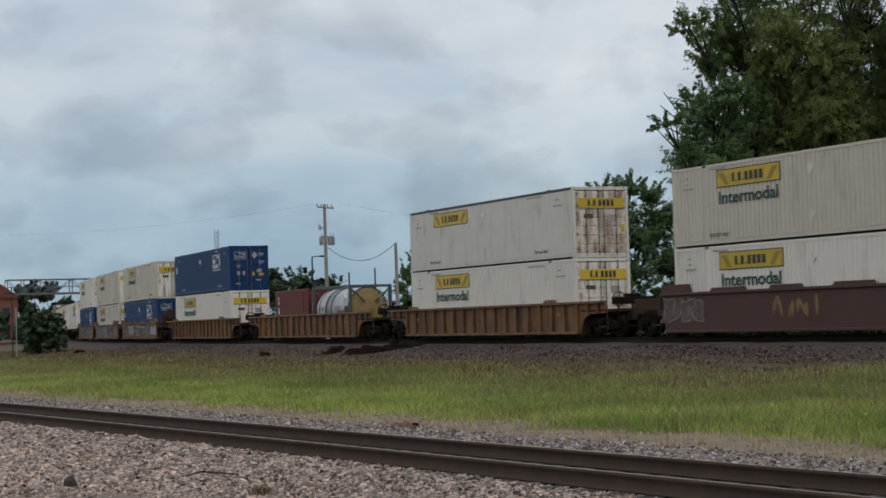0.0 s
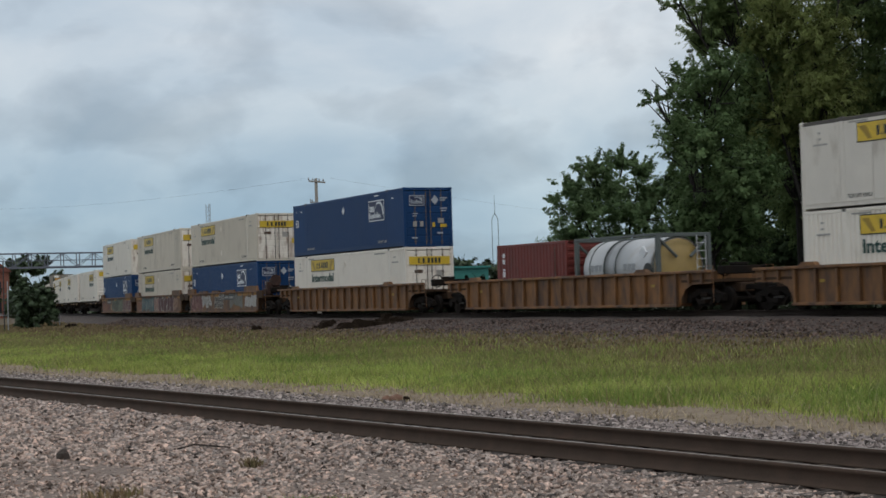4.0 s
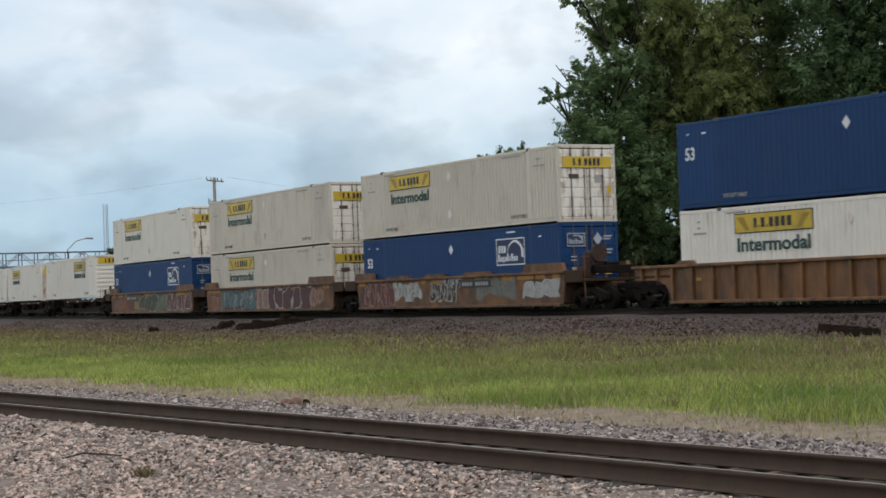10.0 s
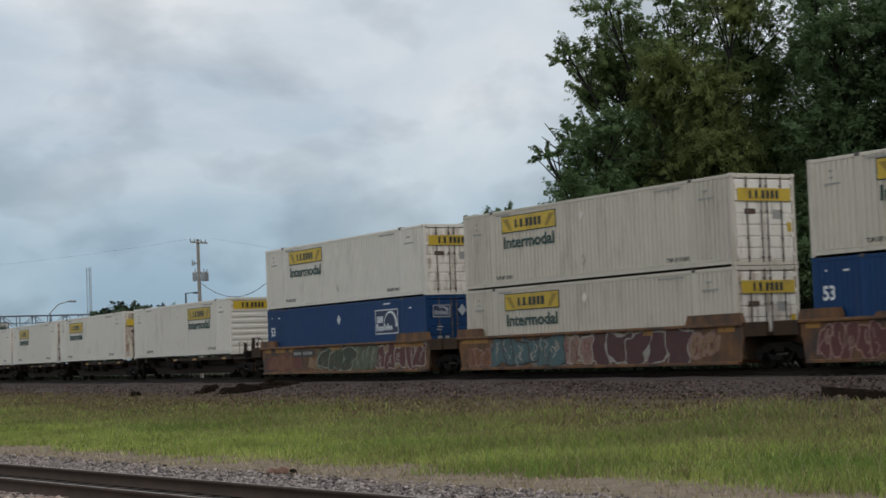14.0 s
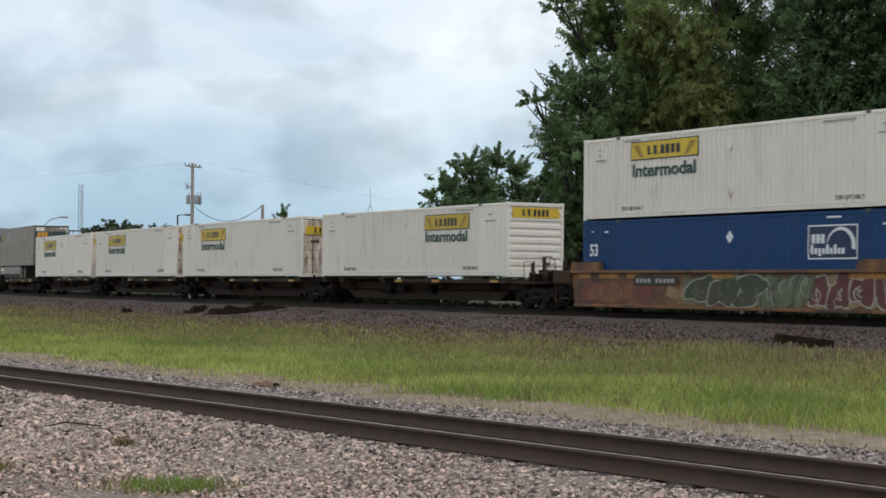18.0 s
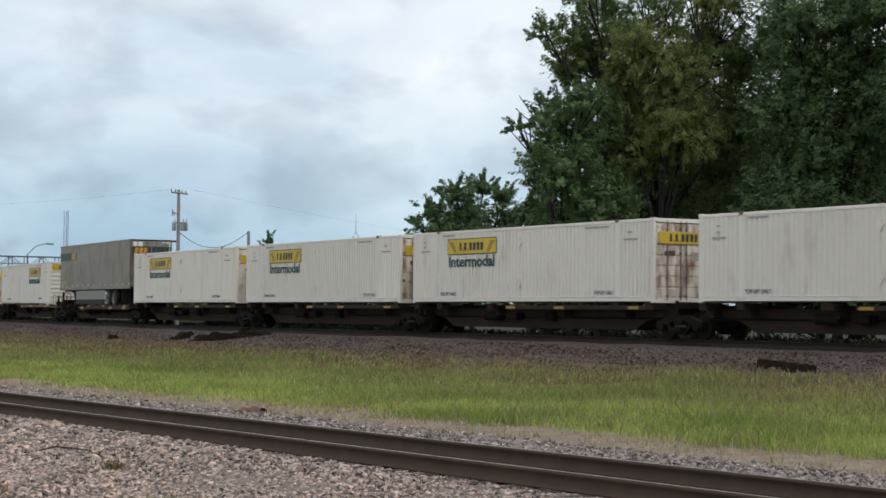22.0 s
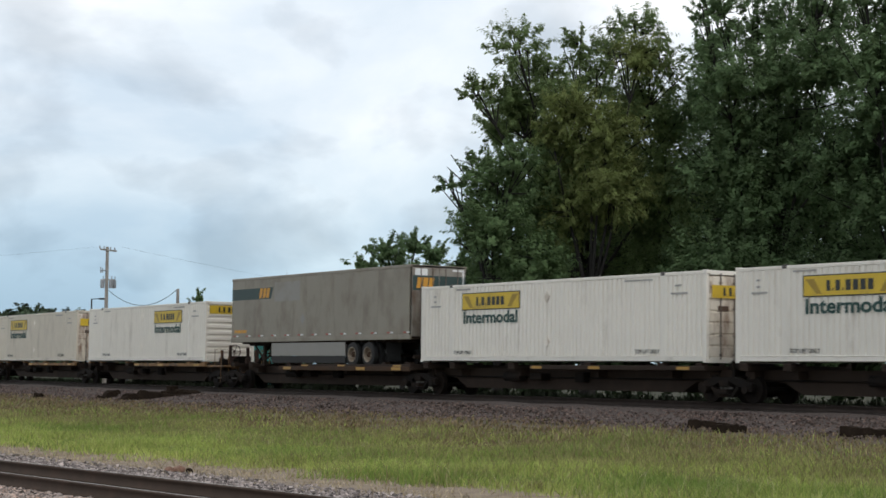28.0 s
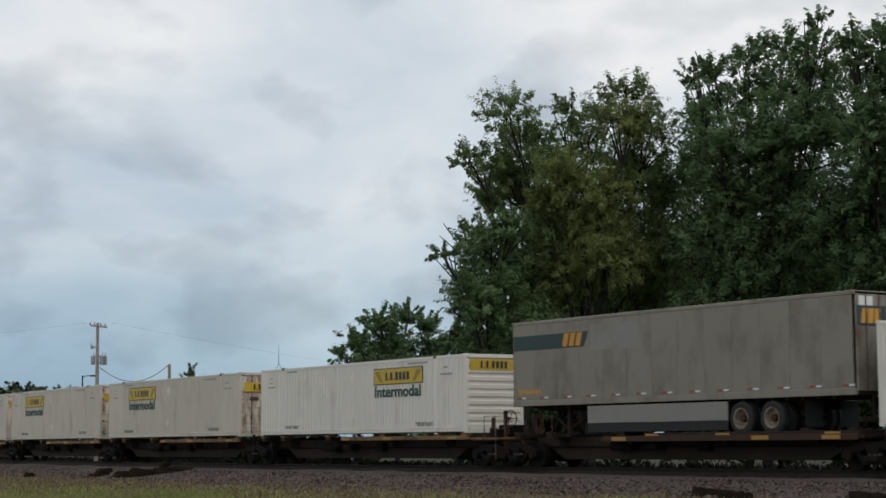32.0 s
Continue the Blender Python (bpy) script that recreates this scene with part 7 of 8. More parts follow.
def utility_pole(az, d, slope, label, arms=True):
    top = sight(az, slope, d)
    k_ = min(d / 150, 1.0)
    h = (top.z + 1.1) / k_
    ob = empty("utility_pole", label, "utility pole", "poles behind the line", Matrix.LocRotScale((top.x, top.y, -1.1), Euler((0, 0, radians(-az))), (k_, k_, k_)))
    part("post", None, lambda bm: tube(bm, [(0, 0, -0.2), (0.02, 0, h * 0.5), (0, 0, h)], [0.19, 0.165, 0.13], 10), M["polewood"], ob)
    if arms:
        part("crossarm", None, lambda bm: box(bm, -1.25, 1.25, -0.16, -0.06, h - 0.35, h - 0.22, 0.015), M["polewood"], ob, at=Matrix.Rotation(radians(58), 4, "Z"))
        for k, x in enumerate((-1.15, -0.5, 0.5, 1.15)):
            a = radians(58)
            part("insulator", "insul", lambda bm: tube(bm, [(0, 0, 0), (0, 0, 0.08), (0, 0, 0.16), (0, 0, 0.24)], [0.03, 0.07, 0.05, 0.03], 8), M["galv"], ob, at=Matrix.Translation((x * math.cos(a), x * math.sin(a) - 0.1, h - 0.22)))
        for k, (x, y) in enumerate(((-0.34, -0.1), (0.36, -0.15), (0.62, 0.2))):
            t = part("transformer", "transf", lambda bm: tube(bm, [(0, 0, 0.15), (0, 0, 0.2), (0, 0, 0.8), (0, 0, 0.87)], [0.14, 0.175, 0.175, 0.12], 12), M["galv"], ob, "grey transformer can", Matrix.Translation((x, y, h - 3.6)))
            part("bushing", "bush", lambda bm: tube(bm, [(0.06, 0, 0.9), (0.06, 0, 1.15)], 0.04, 6), M["galv"], t)
        part("fuse_bracket", None, lambda bm: (box(bm, -0.55, 0.1, -0.16, -0.1, h - 2.05, h - 1.95), tube(bm, [(-0.5, -0.13, h - 2.2), (-0.5, -0.13, h - 1.7)], 0.05, 6), tube(bm, [(-0.35, -0.13, h - 2.2), (-0.35, -0.13, h - 1.8)], 0.05, 6)), M["galv"], ob)
        part("bracket_arm", None, lambda bm: box(bm, -0.5, 0.65, -0.12, -0.04, h - 2.8, h - 2.7), M["polewood"], ob)
    return top


def wire(a, b, sag, r, label, n=14):
    pts = []
    for i in range(n + 1):
        t = i / n
        p = a.lerp(b, t)
        pts.append(p - Vector((0, 0, sag * 4 * t * (1 - t))))
    ob = part("cable", None, lambda bm: tube(bm, pts, r, 5), M["wire"], None)
    tagged(ob, label, "cable", "overhead cables")


def lamp_post(az, d, slope, label, arm=0.8):
    top = sight(az, slope, d)
    h = top.z + 1.1
    ob = empty("street_lamp", label, "street lamp", "lamps in the distance", Matrix.Translation((top.x, top.y, -1.1)))
    part("post", None, lambda bm: tube(bm, [(0, 0, 0), (0, 0, h)], [0.11, 0.07], 8), M["dark"], ob)
    if arm:
        part("arm", None, lambda bm: tube(bm, [(0, 0, h - 0.05), (arm * 0.5, 0, h + 0.0), (arm, 0, h)], 0.04, 6), M["dark"], ob)
        part("head", None, lambda bm: box(bm, arm - 0.1, arm + 0.55, -0.16, 0.16, h - 0.08, h + 0.08, 0.02), M["dark"], ob)


def build_distance():
    t1 = utility_pole(-6.18, 115, 0.0676, "tall weathered wooden utility pole with transformers")
    t2 = utility_pole(-3.93, 115, 0.0449, "short plain wooden utility pole", False)
    wire(t1 + Vector((-0.7, 0, 0)), sight(-17.5, 0.0545, 170), 0.6, 0.004, "thin overhead power cable")
    wire(t1 + Vector((0.9, 0, 0)), sight(9.0, 0.03, 230), 0.8, 0.004, "thin overhead power cable")
    wire(t1 + Vector((0.15, 0, -2.8)), t2, 1.0, 0.02, "sagging dark service cable")
    utility_pole(-17.5, 170, 0.0545, "plain wooden utility pole carrying a cable", False)
    utility_pole(9.0, 230, 0.03, "plain wooden utility pole carrying a cable", False)
    lamp_post(-6.62, 170, 0.0385, "dark street lamp with a flat head")
    lamp_post(-5.45, 170, 0.0290, "dark plain lamp post", 0)
    lamp_post(-4.62, 170, 0.0311, "dark plain lamp post", 0)
    lamp_post(-10.83, 260, 0.0300, "grey lamp post with a long arm", 0)
    # long-arm lamp
    a, b = sight(-10.83, 0.0300, 260), sight(-10.25, 0.0362, 260)
    arm = part("lamp_arm", None, lambda bm: (tube(bm, [a, a.lerp(b, 0.45) + Vector((0, 0, 0.5)), b], 0.07, 6), tube(bm, [b - Vector((0.1, 0, 0)), b + Vector((1.0, 0, -0.05))], [0.12, 0.16], 8)), M["galv"], None)
    tagged(arm, "curved grey lamp arm with its lamp head", "street lamp")
    # twin mast antenna with a whip
    p = polar(-0.47, 200, -1.1)
    top, tip = EYE_Z + 0.0451 * 200 + 1.1, EYE_Z + 0.0555 * 200 + 1.1
    an = empty("antenna", "thin dark twin antenna mast with a whip", "antenna", "", Matrix.Translation(p))
    for o in (-0.35, 0.35):
        part("mast", None, lambda bm, o=o: tube(bm, [(o, 0, -0.1), (o, 0, top - 0.7), (o * 0.05, 0, top)], 0.035, 6), M["dark"], an)
    part("whip", None, lambda bm: tube(bm, [(0, 0, top - 0.1), (0, 0, tip)], [0.035, 0.015], 6), M["dark"], an)
    # lattice tower, far away
    p = polar(-9.63, 420, -1.1)
    tw = empty("lattice_tower", "tall thin lattice tower in the distance, coloured pale for haze", "tower", "", Matrix.Translation(p))
    H_ = 24.9
    for k, (x, y) in enumerate(((-0.5, -0.3), (0.5, -0.3), (0, 0.55))):
        part("leg", "towerleg", lambda bm: tube(bm, [(0, 0, 0), (0, 0, H_)], 0.07, 5), M["haze"], tw, at=Matrix.Translation((x, y, 0)))
    for i in range(24):
        part("brace", "towerbrace", lambda bm: (tube(bm, [(-0.5, -0.3, 0), (0.5, -0.3, 1.0)], 0.04, 4), tube(bm, [(0.5, -0.3, 0), (0, 0.55, 1.0)], 0.04, 4), tube(bm, [(0, 0.55, 0), (-0.5, -0.3, 1.0)], 0.04, 4)), M["haze"], tw, at=Matrix.Translation((0, 0, i * 1.03)))
    # footbridge over the line
    A, B = sight(-16.2, 0.0, 320), sight(-9.45, 0.0, 330)
    ln = (B - A).length
    ux = math.atan2(B.y - A.y, B.x - A.x)
    zb, zt = EYE_Z + 0.0212 * 320, EYE_Z + 0.0298 * 320
    br = empty("footbridge", "grey steel truss footbridge over the railway", "bridge", "", Matrix.Translation((A.x, A.y, 0)) @ Matrix.Rotation(ux, 4, "Z"))
    n = 14
    for y in (-1.1, 1.1):
        part("top_chord", "btop", lambda bm: box(bm, 0, ln, -0.1, 0.1, zt - 0.2, zt, 0.02), M["bridge"], br, at=Matrix.Translation((0, y, 0)))
        part("bottom_chord", "bbot", lambda bm: box(bm, 0, ln, -0.12, 0.12, zb, zb + 0.35, 0.02), M["bridge"], br, at=Matrix.Translation((0, y, 0)))
        for i in range(n + 1):
            part("post", "bpost", lambda bm: box(bm, -0.07, 0.07, -0.07, 0.07, zb + 0.35, zt - 0.2), M["bridge"], br, at=Matrix.Translation((i * ln / n, y, 0)))
        for i in range(n):
            up = i % 2 == 0
            part("diagonal", "bdiag%d" % up, lambda bm, up=up: tube(bm, [(0, 0, zt - 0.2 if up else zb + 0.35), (ln / n, 0, zb + 0.35 if up else zt - 0.2)], 0.06, 5), M["bridge"], br, at=Matrix.Translation((i * ln / n, y, 0)))
        part("hand_rail", "brail", lambda bm: tube(bm, [(0, 0, zb + 1.4), (ln, 0, zb + 1.4)], 0.05, 5), M["bridge"], br, at=Matrix.Translation((0, y, 0)))
    part("deck", "bdeck", lambda bm: box(bm, 0, ln, -1.0, 1.0, zb + 0.1, zb + 0.28), M["bridge"], br)
    for x in (0.6, ln - 0.6):
        part("pier", "bpier", lambda bm: box(bm, -0.4, 0.4, -1.0, 1.0, -1.2, zb, 0.03), M["bridge"], br, at=Matrix.Translation((x, 0, 0)))
    # brick building beside the bridge
    c = polar(-17.2, 300, -1.2)
    h = empty("brick_building", "red brick building with a red pitched roof", "building", "", Matrix.Translation(c) @ Matrix.Rotation(radians(17), 4, "Z"))
    hw = 7.0

    def walls(bm):
        box(bm, -hw, hw, 0, 9, 0, 8.0)
    part("wall", None, walls, M["brick"], h)
    part("roof", None, lambda bm: prism(bm, ((-hw - 0.4, 8.0), (hw + 0.4, 8.0), (hw - 2.5, 10.2), (-hw + 2.5, 10.2)), -0.4, 9.4), M["roofred"], h)
    for zz in (1.2, 4.6):
        for k in range(4):
            wv = part("window", "bwin", lambda bm: box(bm, -0.55, 0.55, -0.05, 0.02, 0, 1.8), M["glass"], h, at=Matrix.Translation((-5.2 + k * 3.45, 0, zz)))
            part("sill", "bsill", lambda bm: box(bm, -0.65, 0.65, -0.14, -0.05, -0.14, -0.01), M["galv"], wv)
    # teal shed roof and wall behind the line
    c = polar(-1.8, 165, -1.1)
    g = empty("teal_shed", "long low teal metal shed behind the line", "shed", "", Matrix.Translation(c) @ Matrix.Rotation(radians(2), 4, "Z"))
    for k in range(9):
        part("wall_panel", "shedp", lambda bm: corrugated(bm, 0, 0.68, 0, 0, 4.4, 0.17, 0.03), M["teal"], g, at=Matrix.Translation((-3.1 + k * 0.69, 0, 0)))
    part("body", None, lambda bm: box(bm, -3.1, 3.1, 0.05, 6, 0, 4.4), M["teal"], g)
    part("roof", None, lambda bm: prism(bm, ((-3.3, 4.4), (3.3, 4.4), (3.3, 4.55), (-3.3, 4.62)), -0.3, 6.3), M["teal"], g)
    # fence and dark post at the far end of the grass
    f0 = polar(-17.5, 150, 0)
    f1 = polar(-14.35, 150, 0)
    fe = empty("pipe_fence", "low pale pipe fence at the grass edge", "fence", "", Matrix.Translation((f0.x, f0.y, -1.1)) @ Matrix.Rotation(math.atan2(f1.y - f0.y, f1.x - f0.x), 4, "Z"))
    fl = (f1 - f0).length
    part("rail", None, lambda bm: tube(bm, [(0, 0, 1.35), (fl, 0, 1.35)], 0.05, 6), M["galv"], fe)
    for i in range(5):
        part("post", "fpost", lambda bm: tube(bm, [(0, 0, 0), (0, 0, 1.4)], 0.06, 6), M["galv"], fe, at=Matrix.Translation((i * fl / 4, 0, 0)))
    p = polar(-16.04, 145, -1.1)
    dp = part("signal_post", None, lambda bm: (tube(bm, [(p.x, p.y, -1.2), (p.x, p.y, EYE_Z + 0.0256 * 145)], 0.05, 8), box(bm, p.x - 0.5, p.x + 0.1, p.y - 0.05, p.y + 0.05, 4.0, 4.12)), M["dark"], None)
    tagged(dp, "dark narrow steel post by the fence", "post")
    p = polar(-15.92, 146, -1.1)
    dp = part("white_post", None, lambda bm: tube(bm, [(p.x, p.y, -1.2), (p.x, p.y, EYE_Z + 0.0148 * 145)], 0.045, 8), M["galv"], None)
    tagged(dp, "pale narrow steel post by the fence", "post")


# tower steel made pale in colour to stand for distance haze
M["haze"] = shader("haze_paled_steel", (0.34, 0.37, 0.40), 0.7, 0.1, 0.05, 2, 20, 0)
M["teal"] = shader("teal_painted_metal", (0.05, 0.25, 0.22), 0.5, 0.1, 0.1, 1.5, 20, 0.05)
build_distance()


# ---- ties under the two tracks ----
def build_ties():
    def make(bm):
        box(bm, -0.115, 0.115, -1.3, 1.3, -0.18, 0.0, 0.015)

    def plate(bm):
        box(bm, -0.1, 0.1, -0.17, 0.17, 0.0, 0.018)
    for i in range(90):
        x, y = on_siding(15.5 - i * 0.56)
        t = part("tie", "tie", make, M["tie"], siding, at=Matrix.Translation((x, y, NEAR_Z - 0.19)) @ Matrix.Rotation(NEAR_A + radians(random.uniform(-1, 1)), 4, "Z"))
    for i in range(210):
        s = 64 - i * 0.56
        x, y, a = on_track(s)
        part("tie", "tie", make, M["tie"], main_line, at=Matrix.Translation((float(x), float(y), -0.19)) @ Matrix.Rotation(float(a), 4, "Z"))


# ---- trees ----
def leaf_cloud(rs, centres, radii, count, size, droop=0.0, twigs=None, shoots=0.2, thin=()):
    """Leaves in many small sprays on the lobes of a crown, with coarser foliage in the lobes' hearts."""
    pos, axis, norm, scale = [], [], [], []
    w = np.array([r[0] * r[2] for r in radii])
    w = w / w.sum()
    thin = thin or [1.0] * len(w)
    up = np.array([0, 0, 1.0])

    def unit(a):
        return a / (np.linalg.norm(a, axis=1)[:, None] + 1e-6)
    for c, r, share, full in zip(centres, radii, w, thin):
        c, r3 = np.array(c), np.array(r)
        n = max(60, int(count * share * full))
        k = int(np.clip(n / 55, 8, 130))
        d = unit(rs.normal(size=(k, 3)) + up * 0.3)
        heart = c + d * r3 * rs.uniform(0.5, 1.2, k)[:, None]
        long_ = rs.rand(k) < shoots
        ax = unit(d + up * (0.5 - 1.3 * droop) * rs.uniform(0.3, 1.2, k)[:, None] + rs.normal(size=(k, 3)) * 0.25)
        ln = r3.mean() * rs.uniform(0.16, 0.34, k) * np.where(long_, 1.9, 1.0)
        wd = np.where(long_, 0.09 * r3.mean() + 0.05, ln * rs.uniform(0.45, 0.75, k))
        if twigs is not None:
            for q in range(0, k, 4):
                twigs.append((c + (heart[q] - c) * 0.25, heart[q] + ax[q] * ln[q] * 0.8))
        which = rs.randint(0, k, n)
        t = rs.uniform(-0.8, 1.0, n)
        side = rs.normal(size=(n, 3))
        taper = np.sqrt(np.clip(1.05 - t * t, 0.08, 1))
        p = heart[which] + ax[which] * (ln[which] * t)[:, None] + side * (wd[which] * taper * 0.55)[:, None]
        pos.append(p)
        axis.append(ax[which] + rs.normal(size=(n, 3)) * 0.55)
        norm.append(unit(p - heart[which]) * 0.55 + unit(p - c) * 0.35 + rs.normal(size=(n, 3)) * 0.3 + up * 0.8)
        scale.append(np.full(n, size) * rs.uniform(0.65, 1.35, n))
        m = max(20, n // 14) if full == 1 else 4
        pos.append(c + unit(rs.normal(size=(m, 3))) * r3 * (rs.rand(m) ** 0.5 * 0.55)[:, None])
        axis.append(rs.normal(size=(m, 3)))
        norm.append(rs.normal(size=(m, 3)) + up * 0.3)
        scale.append(np.full(m, size * 2.6))
    p, sc = np.concatenate(pos), np.concatenate(scale)
    n = len(p)
    nv, a = unit(np.concatenate(norm)), np.concatenate(axis)
    a[:, 2] -= droop * 1.3
    a = unit(a - nv * (a * nv).sum(1)[:, None])
    b = np.cross(a, nv)
    ln, wd = sc[:, None], (sc * rs.uniform(0.4, 0.7, n) * (1 - 0.45 * droop))[:, None]
    v = np.stack([p - a * ln, p + b * wd - nv * wd * 0.25, p + a * ln - nv * ln * 0.2, p - b * wd - nv * wd * 0.25], 1).reshape(-1, 3)
    i = np.arange(n) * 4
    f = np.concatenate([np.stack([i, i + 1, i + 2], 1), np.stack([i, i + 2, i + 3], 1)])
    return v, f


def tree(label, az, dist, base_z, lobes, leaves, size, material, seed, trunk=0.4, droop=0.0, depth=3.0, category="tree", name="tree", shoots=0.2, airy=1.0, airy_from=0.19):
    """A tree from crown lobes (bearing in degrees, slope above the eye, radius in metres, height radius)."""
    rs = np.random.RandomState(seed)
    base = polar(az, dist, base_z)
    ob = empty(name, label, category, "trees behind the line", Matrix.Translation(base))
    centres, radii = [], []
    for la, le, r, rz in lobes:
        d = dist + rs.uniform(-depth, depth)
        c = polar(la, d, EYE_Z + le * d) - base
        centres.append(c)
        radii.append((r, r, rz))

    def limbs(bm):
        mid = Vector(np.mean([list(c) for c in centres], 0))
        fork = Vector((0.15 * mid.x, 0.15 * mid.y, mid.z * 0.42))
        tube(bm, [(0, 0, -0.3), (0.05, 0.02, fork.z * 0.5), fork], [trunk * 1.1, trunk * 0.75, trunk * 0.6], 9)
        for c, r in zip(centres, radii):
            if c.z < fork.z + 0.5:
                continue
            m_ = fork.lerp(c, 0.5) + Vector((rs.uniform(-0.4, 0.4), rs.uniform(-0.4, 0.4), rs.uniform(0.1, 0.6)))
            tube(bm, [fork - Vector((0, 0, 0.4)), m_, c, c + Vector((0, 0, r[2] * 0.6))], [trunk * 0.36, trunk * 0.22, trunk * 0.12, 0.02], 6)
            for _ in range(5):
                e_ = c + Vector((rs.normal() * r[0] * 0.6, rs.normal() * r[1] * 0.6, rs.normal() * r[2] * 0.6))
                tube(bm, [m_.lerp(c, 0.6), e_], [trunk * 0.14, 0.02], 5)
    part("trunk", None, limbs, M["bark"], ob)
    ends = []
    v, f = leaf_cloud(rs, centres, radii, leaves, size, droop, ends, shoots, [airy if le > airy_from else 1.0 for _, le, _, _ in lobes])

    def fine(bm):
        for a_, b_ in ends:
            tube(bm, [a_, (a_ + b_) / 2 + rs.normal(size=3) * 0.08, b_], [0.035, 0.02, 0.008], 3, False)
    part("twig_growth", None, fine, M["bark"], ob)["kind"] = "stuff"
    cr = mesh_from("crown", v, f, M[material])
    cr.parent = ob
    cr["label"] = "crown of small leaves"
    return ob


def build_trees():
    big = "tall broad leafy tree with dense dark green crown"
    tree("tall willow with pale green hanging leaves", 9.2, 88, -1.0, [
        (6.96, 0.1863, 1.46, 1.04), (5.64, 0.1612, 0.94, 0.83), (6.8, 0.1537, 1.46, 1.46), (7.49, 0.1704, 1.25, 1.15), (9.01, 0.1856, 1.04, 0.83), (10.79, 0.1945, 1.56, 1.04), (11.58, 0.1736, 1.35, 1.15), (9.54, 0.1673, 1.56, 1.15), (7.67, 0.1342, 1.15, 0.94),
        (6.35, 0.138, 1.2, 1.1), (7.2, 0.148, 1.2, 1.2), (8.4, 0.155, 1.3, 1.2), (8.0, 0.172, 0.9, 0.9), (9.9, 0.181, 1.1, 0.9), (10.75, 0.1523, 1.56, 1.46), (11.82, 0.1399, 1.77, 1.67), (10.03, 0.1119, 1.98, 1.88), (8.27, 0.1124, 1.98, 1.67), (11.78, 0.1065, 1.98, 1.88), (8.93, 0.0884, 2.29, 1.67), (11.22, 0.083, 2.29, 1.67), (9.4, 0.05, 2.3, 1.9), (11.6, 0.045, 2.3, 1.9)], 125000, 0.085, "leafmid", 11, 0.3, 0.3, shoots=0.35, airy=0.95, airy_from=0.16)
    tree("willow with yellowish green hanging leaves", 9.4, 83, -1.0, [
        (8.84, 0.1482, 1.6, 1.15), (9.92, 0.1359, 1.6, 1.3), (9.2, 0.12, 1.7, 1.4), (10.2, 0.105, 1.6, 1.5), (8.9, 0.09, 1.6, 1.5), (8.1, 0.135, 0.9, 0.9), (10.9, 0.18, 1.2, 0.9)], 50000, 0.075, "leaflight", 18, 0.26, 0.6, 1.5, shoots=0.4)
    tree("leafy maple with dark green crown", 6.4, 82, -1.0, [
        (4.83, 0.106, 0.56, 0.4), (5.71, 0.1166, 0.95, 0.8), (6.36, 0.1057, 1.29, 1.09), (5.53, 0.0915, 0.9, 0.9), (6.2, 0.0818, 1.59, 1.09), (7.17, 0.0936, 1.49, 1.29), (5.66, 0.0724, 0.9, 0.8), (6.91, 0.12, 1.09, 0.9),
        (6.2, 0.055, 1.5, 1.2), (7.4, 0.06, 1.6, 1.4), (5.8, 0.035, 1.1, 1.2), (7.0, 0.03, 1.6, 1.3), (6.2, 0.012, 1.4, 1.2)], 58000, 0.09, "leaf", 12, 0.3, shoots=0.5, airy=0.85, airy_from=0.10)
    tree(big, 15.0, 84, -1.0, [
        (12.97, 0.2041, 0.7, 0.8), (13.64, 0.2048, 0.99, 1.09), (13.14, 0.1823, 1.09, 1.09), (14.73, 0.2148, 0.9, 1.09), (15.8, 0.2187, 1.19, 1.09), (16.85, 0.2165, 1.09, 0.99), (16.94, 0.232, 0.7, 0.8), (14.57, 0.1933, 1.49, 1.29), (15.9, 0.1947, 1.69, 1.49), (17.09, 0.1984, 1.39, 1.39),
        (13.73, 0.1652, 1.69, 1.49), (15.33, 0.1665, 1.89, 1.69), (16.92, 0.1724, 1.89, 1.69), (12.9, 0.1513, 1.49, 1.49), (14.23, 0.1386, 2.09, 1.69), (16.08, 0.1399, 2.09, 1.69), (13.66, 0.1152, 2.09, 1.69), (15.52, 0.1143, 2.19, 1.69), (17.1, 0.1181, 2.09, 1.69), (14.43, 0.0889, 2.19, 1.69), (16.27, 0.0904, 2.19, 1.69),
        (13.2, 0.06, 2.2, 1.9), (15.3, 0.055, 2.3, 1.9)] + [(a, 0.032, 2.4, 1.9) for a in (12.9, 14.4, 16.6)], 150000, 0.092, "maple", 13, 0.28, shoots=0.4, airy=0.9)
    tree(big, 19.3, 80, -1.0, [
        (18.03, 0.2153, 0.85, 1.14), (18.52, 0.1946, 1.42, 1.42), (18.89, 0.2191, 1.04, 1.14), (18.35, 0.1712, 1.61, 1.42), (18.44, 0.1453, 1.61, 1.42), (18.39, 0.1196, 1.61, 1.42), (18.35, 0.094, 1.61, 1.42), (19.74, 0.2264, 1.33, 1.33), (19.81, 0.1957, 1.71, 1.52), (19.76, 0.1629, 1.71, 1.52), (19.7, 0.1303, 1.71, 1.52),
        (19.64, 0.0979, 1.71, 1.52), (21.13, 0.2176, 1.52, 1.52), (21.07, 0.1826, 1.71, 1.71), (20.99, 0.1455, 1.71, 1.71), (20.92, 0.1063, 1.71, 1.71), (18.4, 0.06, 1.9, 1.7), (20.2, 0.06, 2.0, 1.7)], 88000, 0.098, "maple", 14, 0.28, shoots=0.4, airy=0.9)
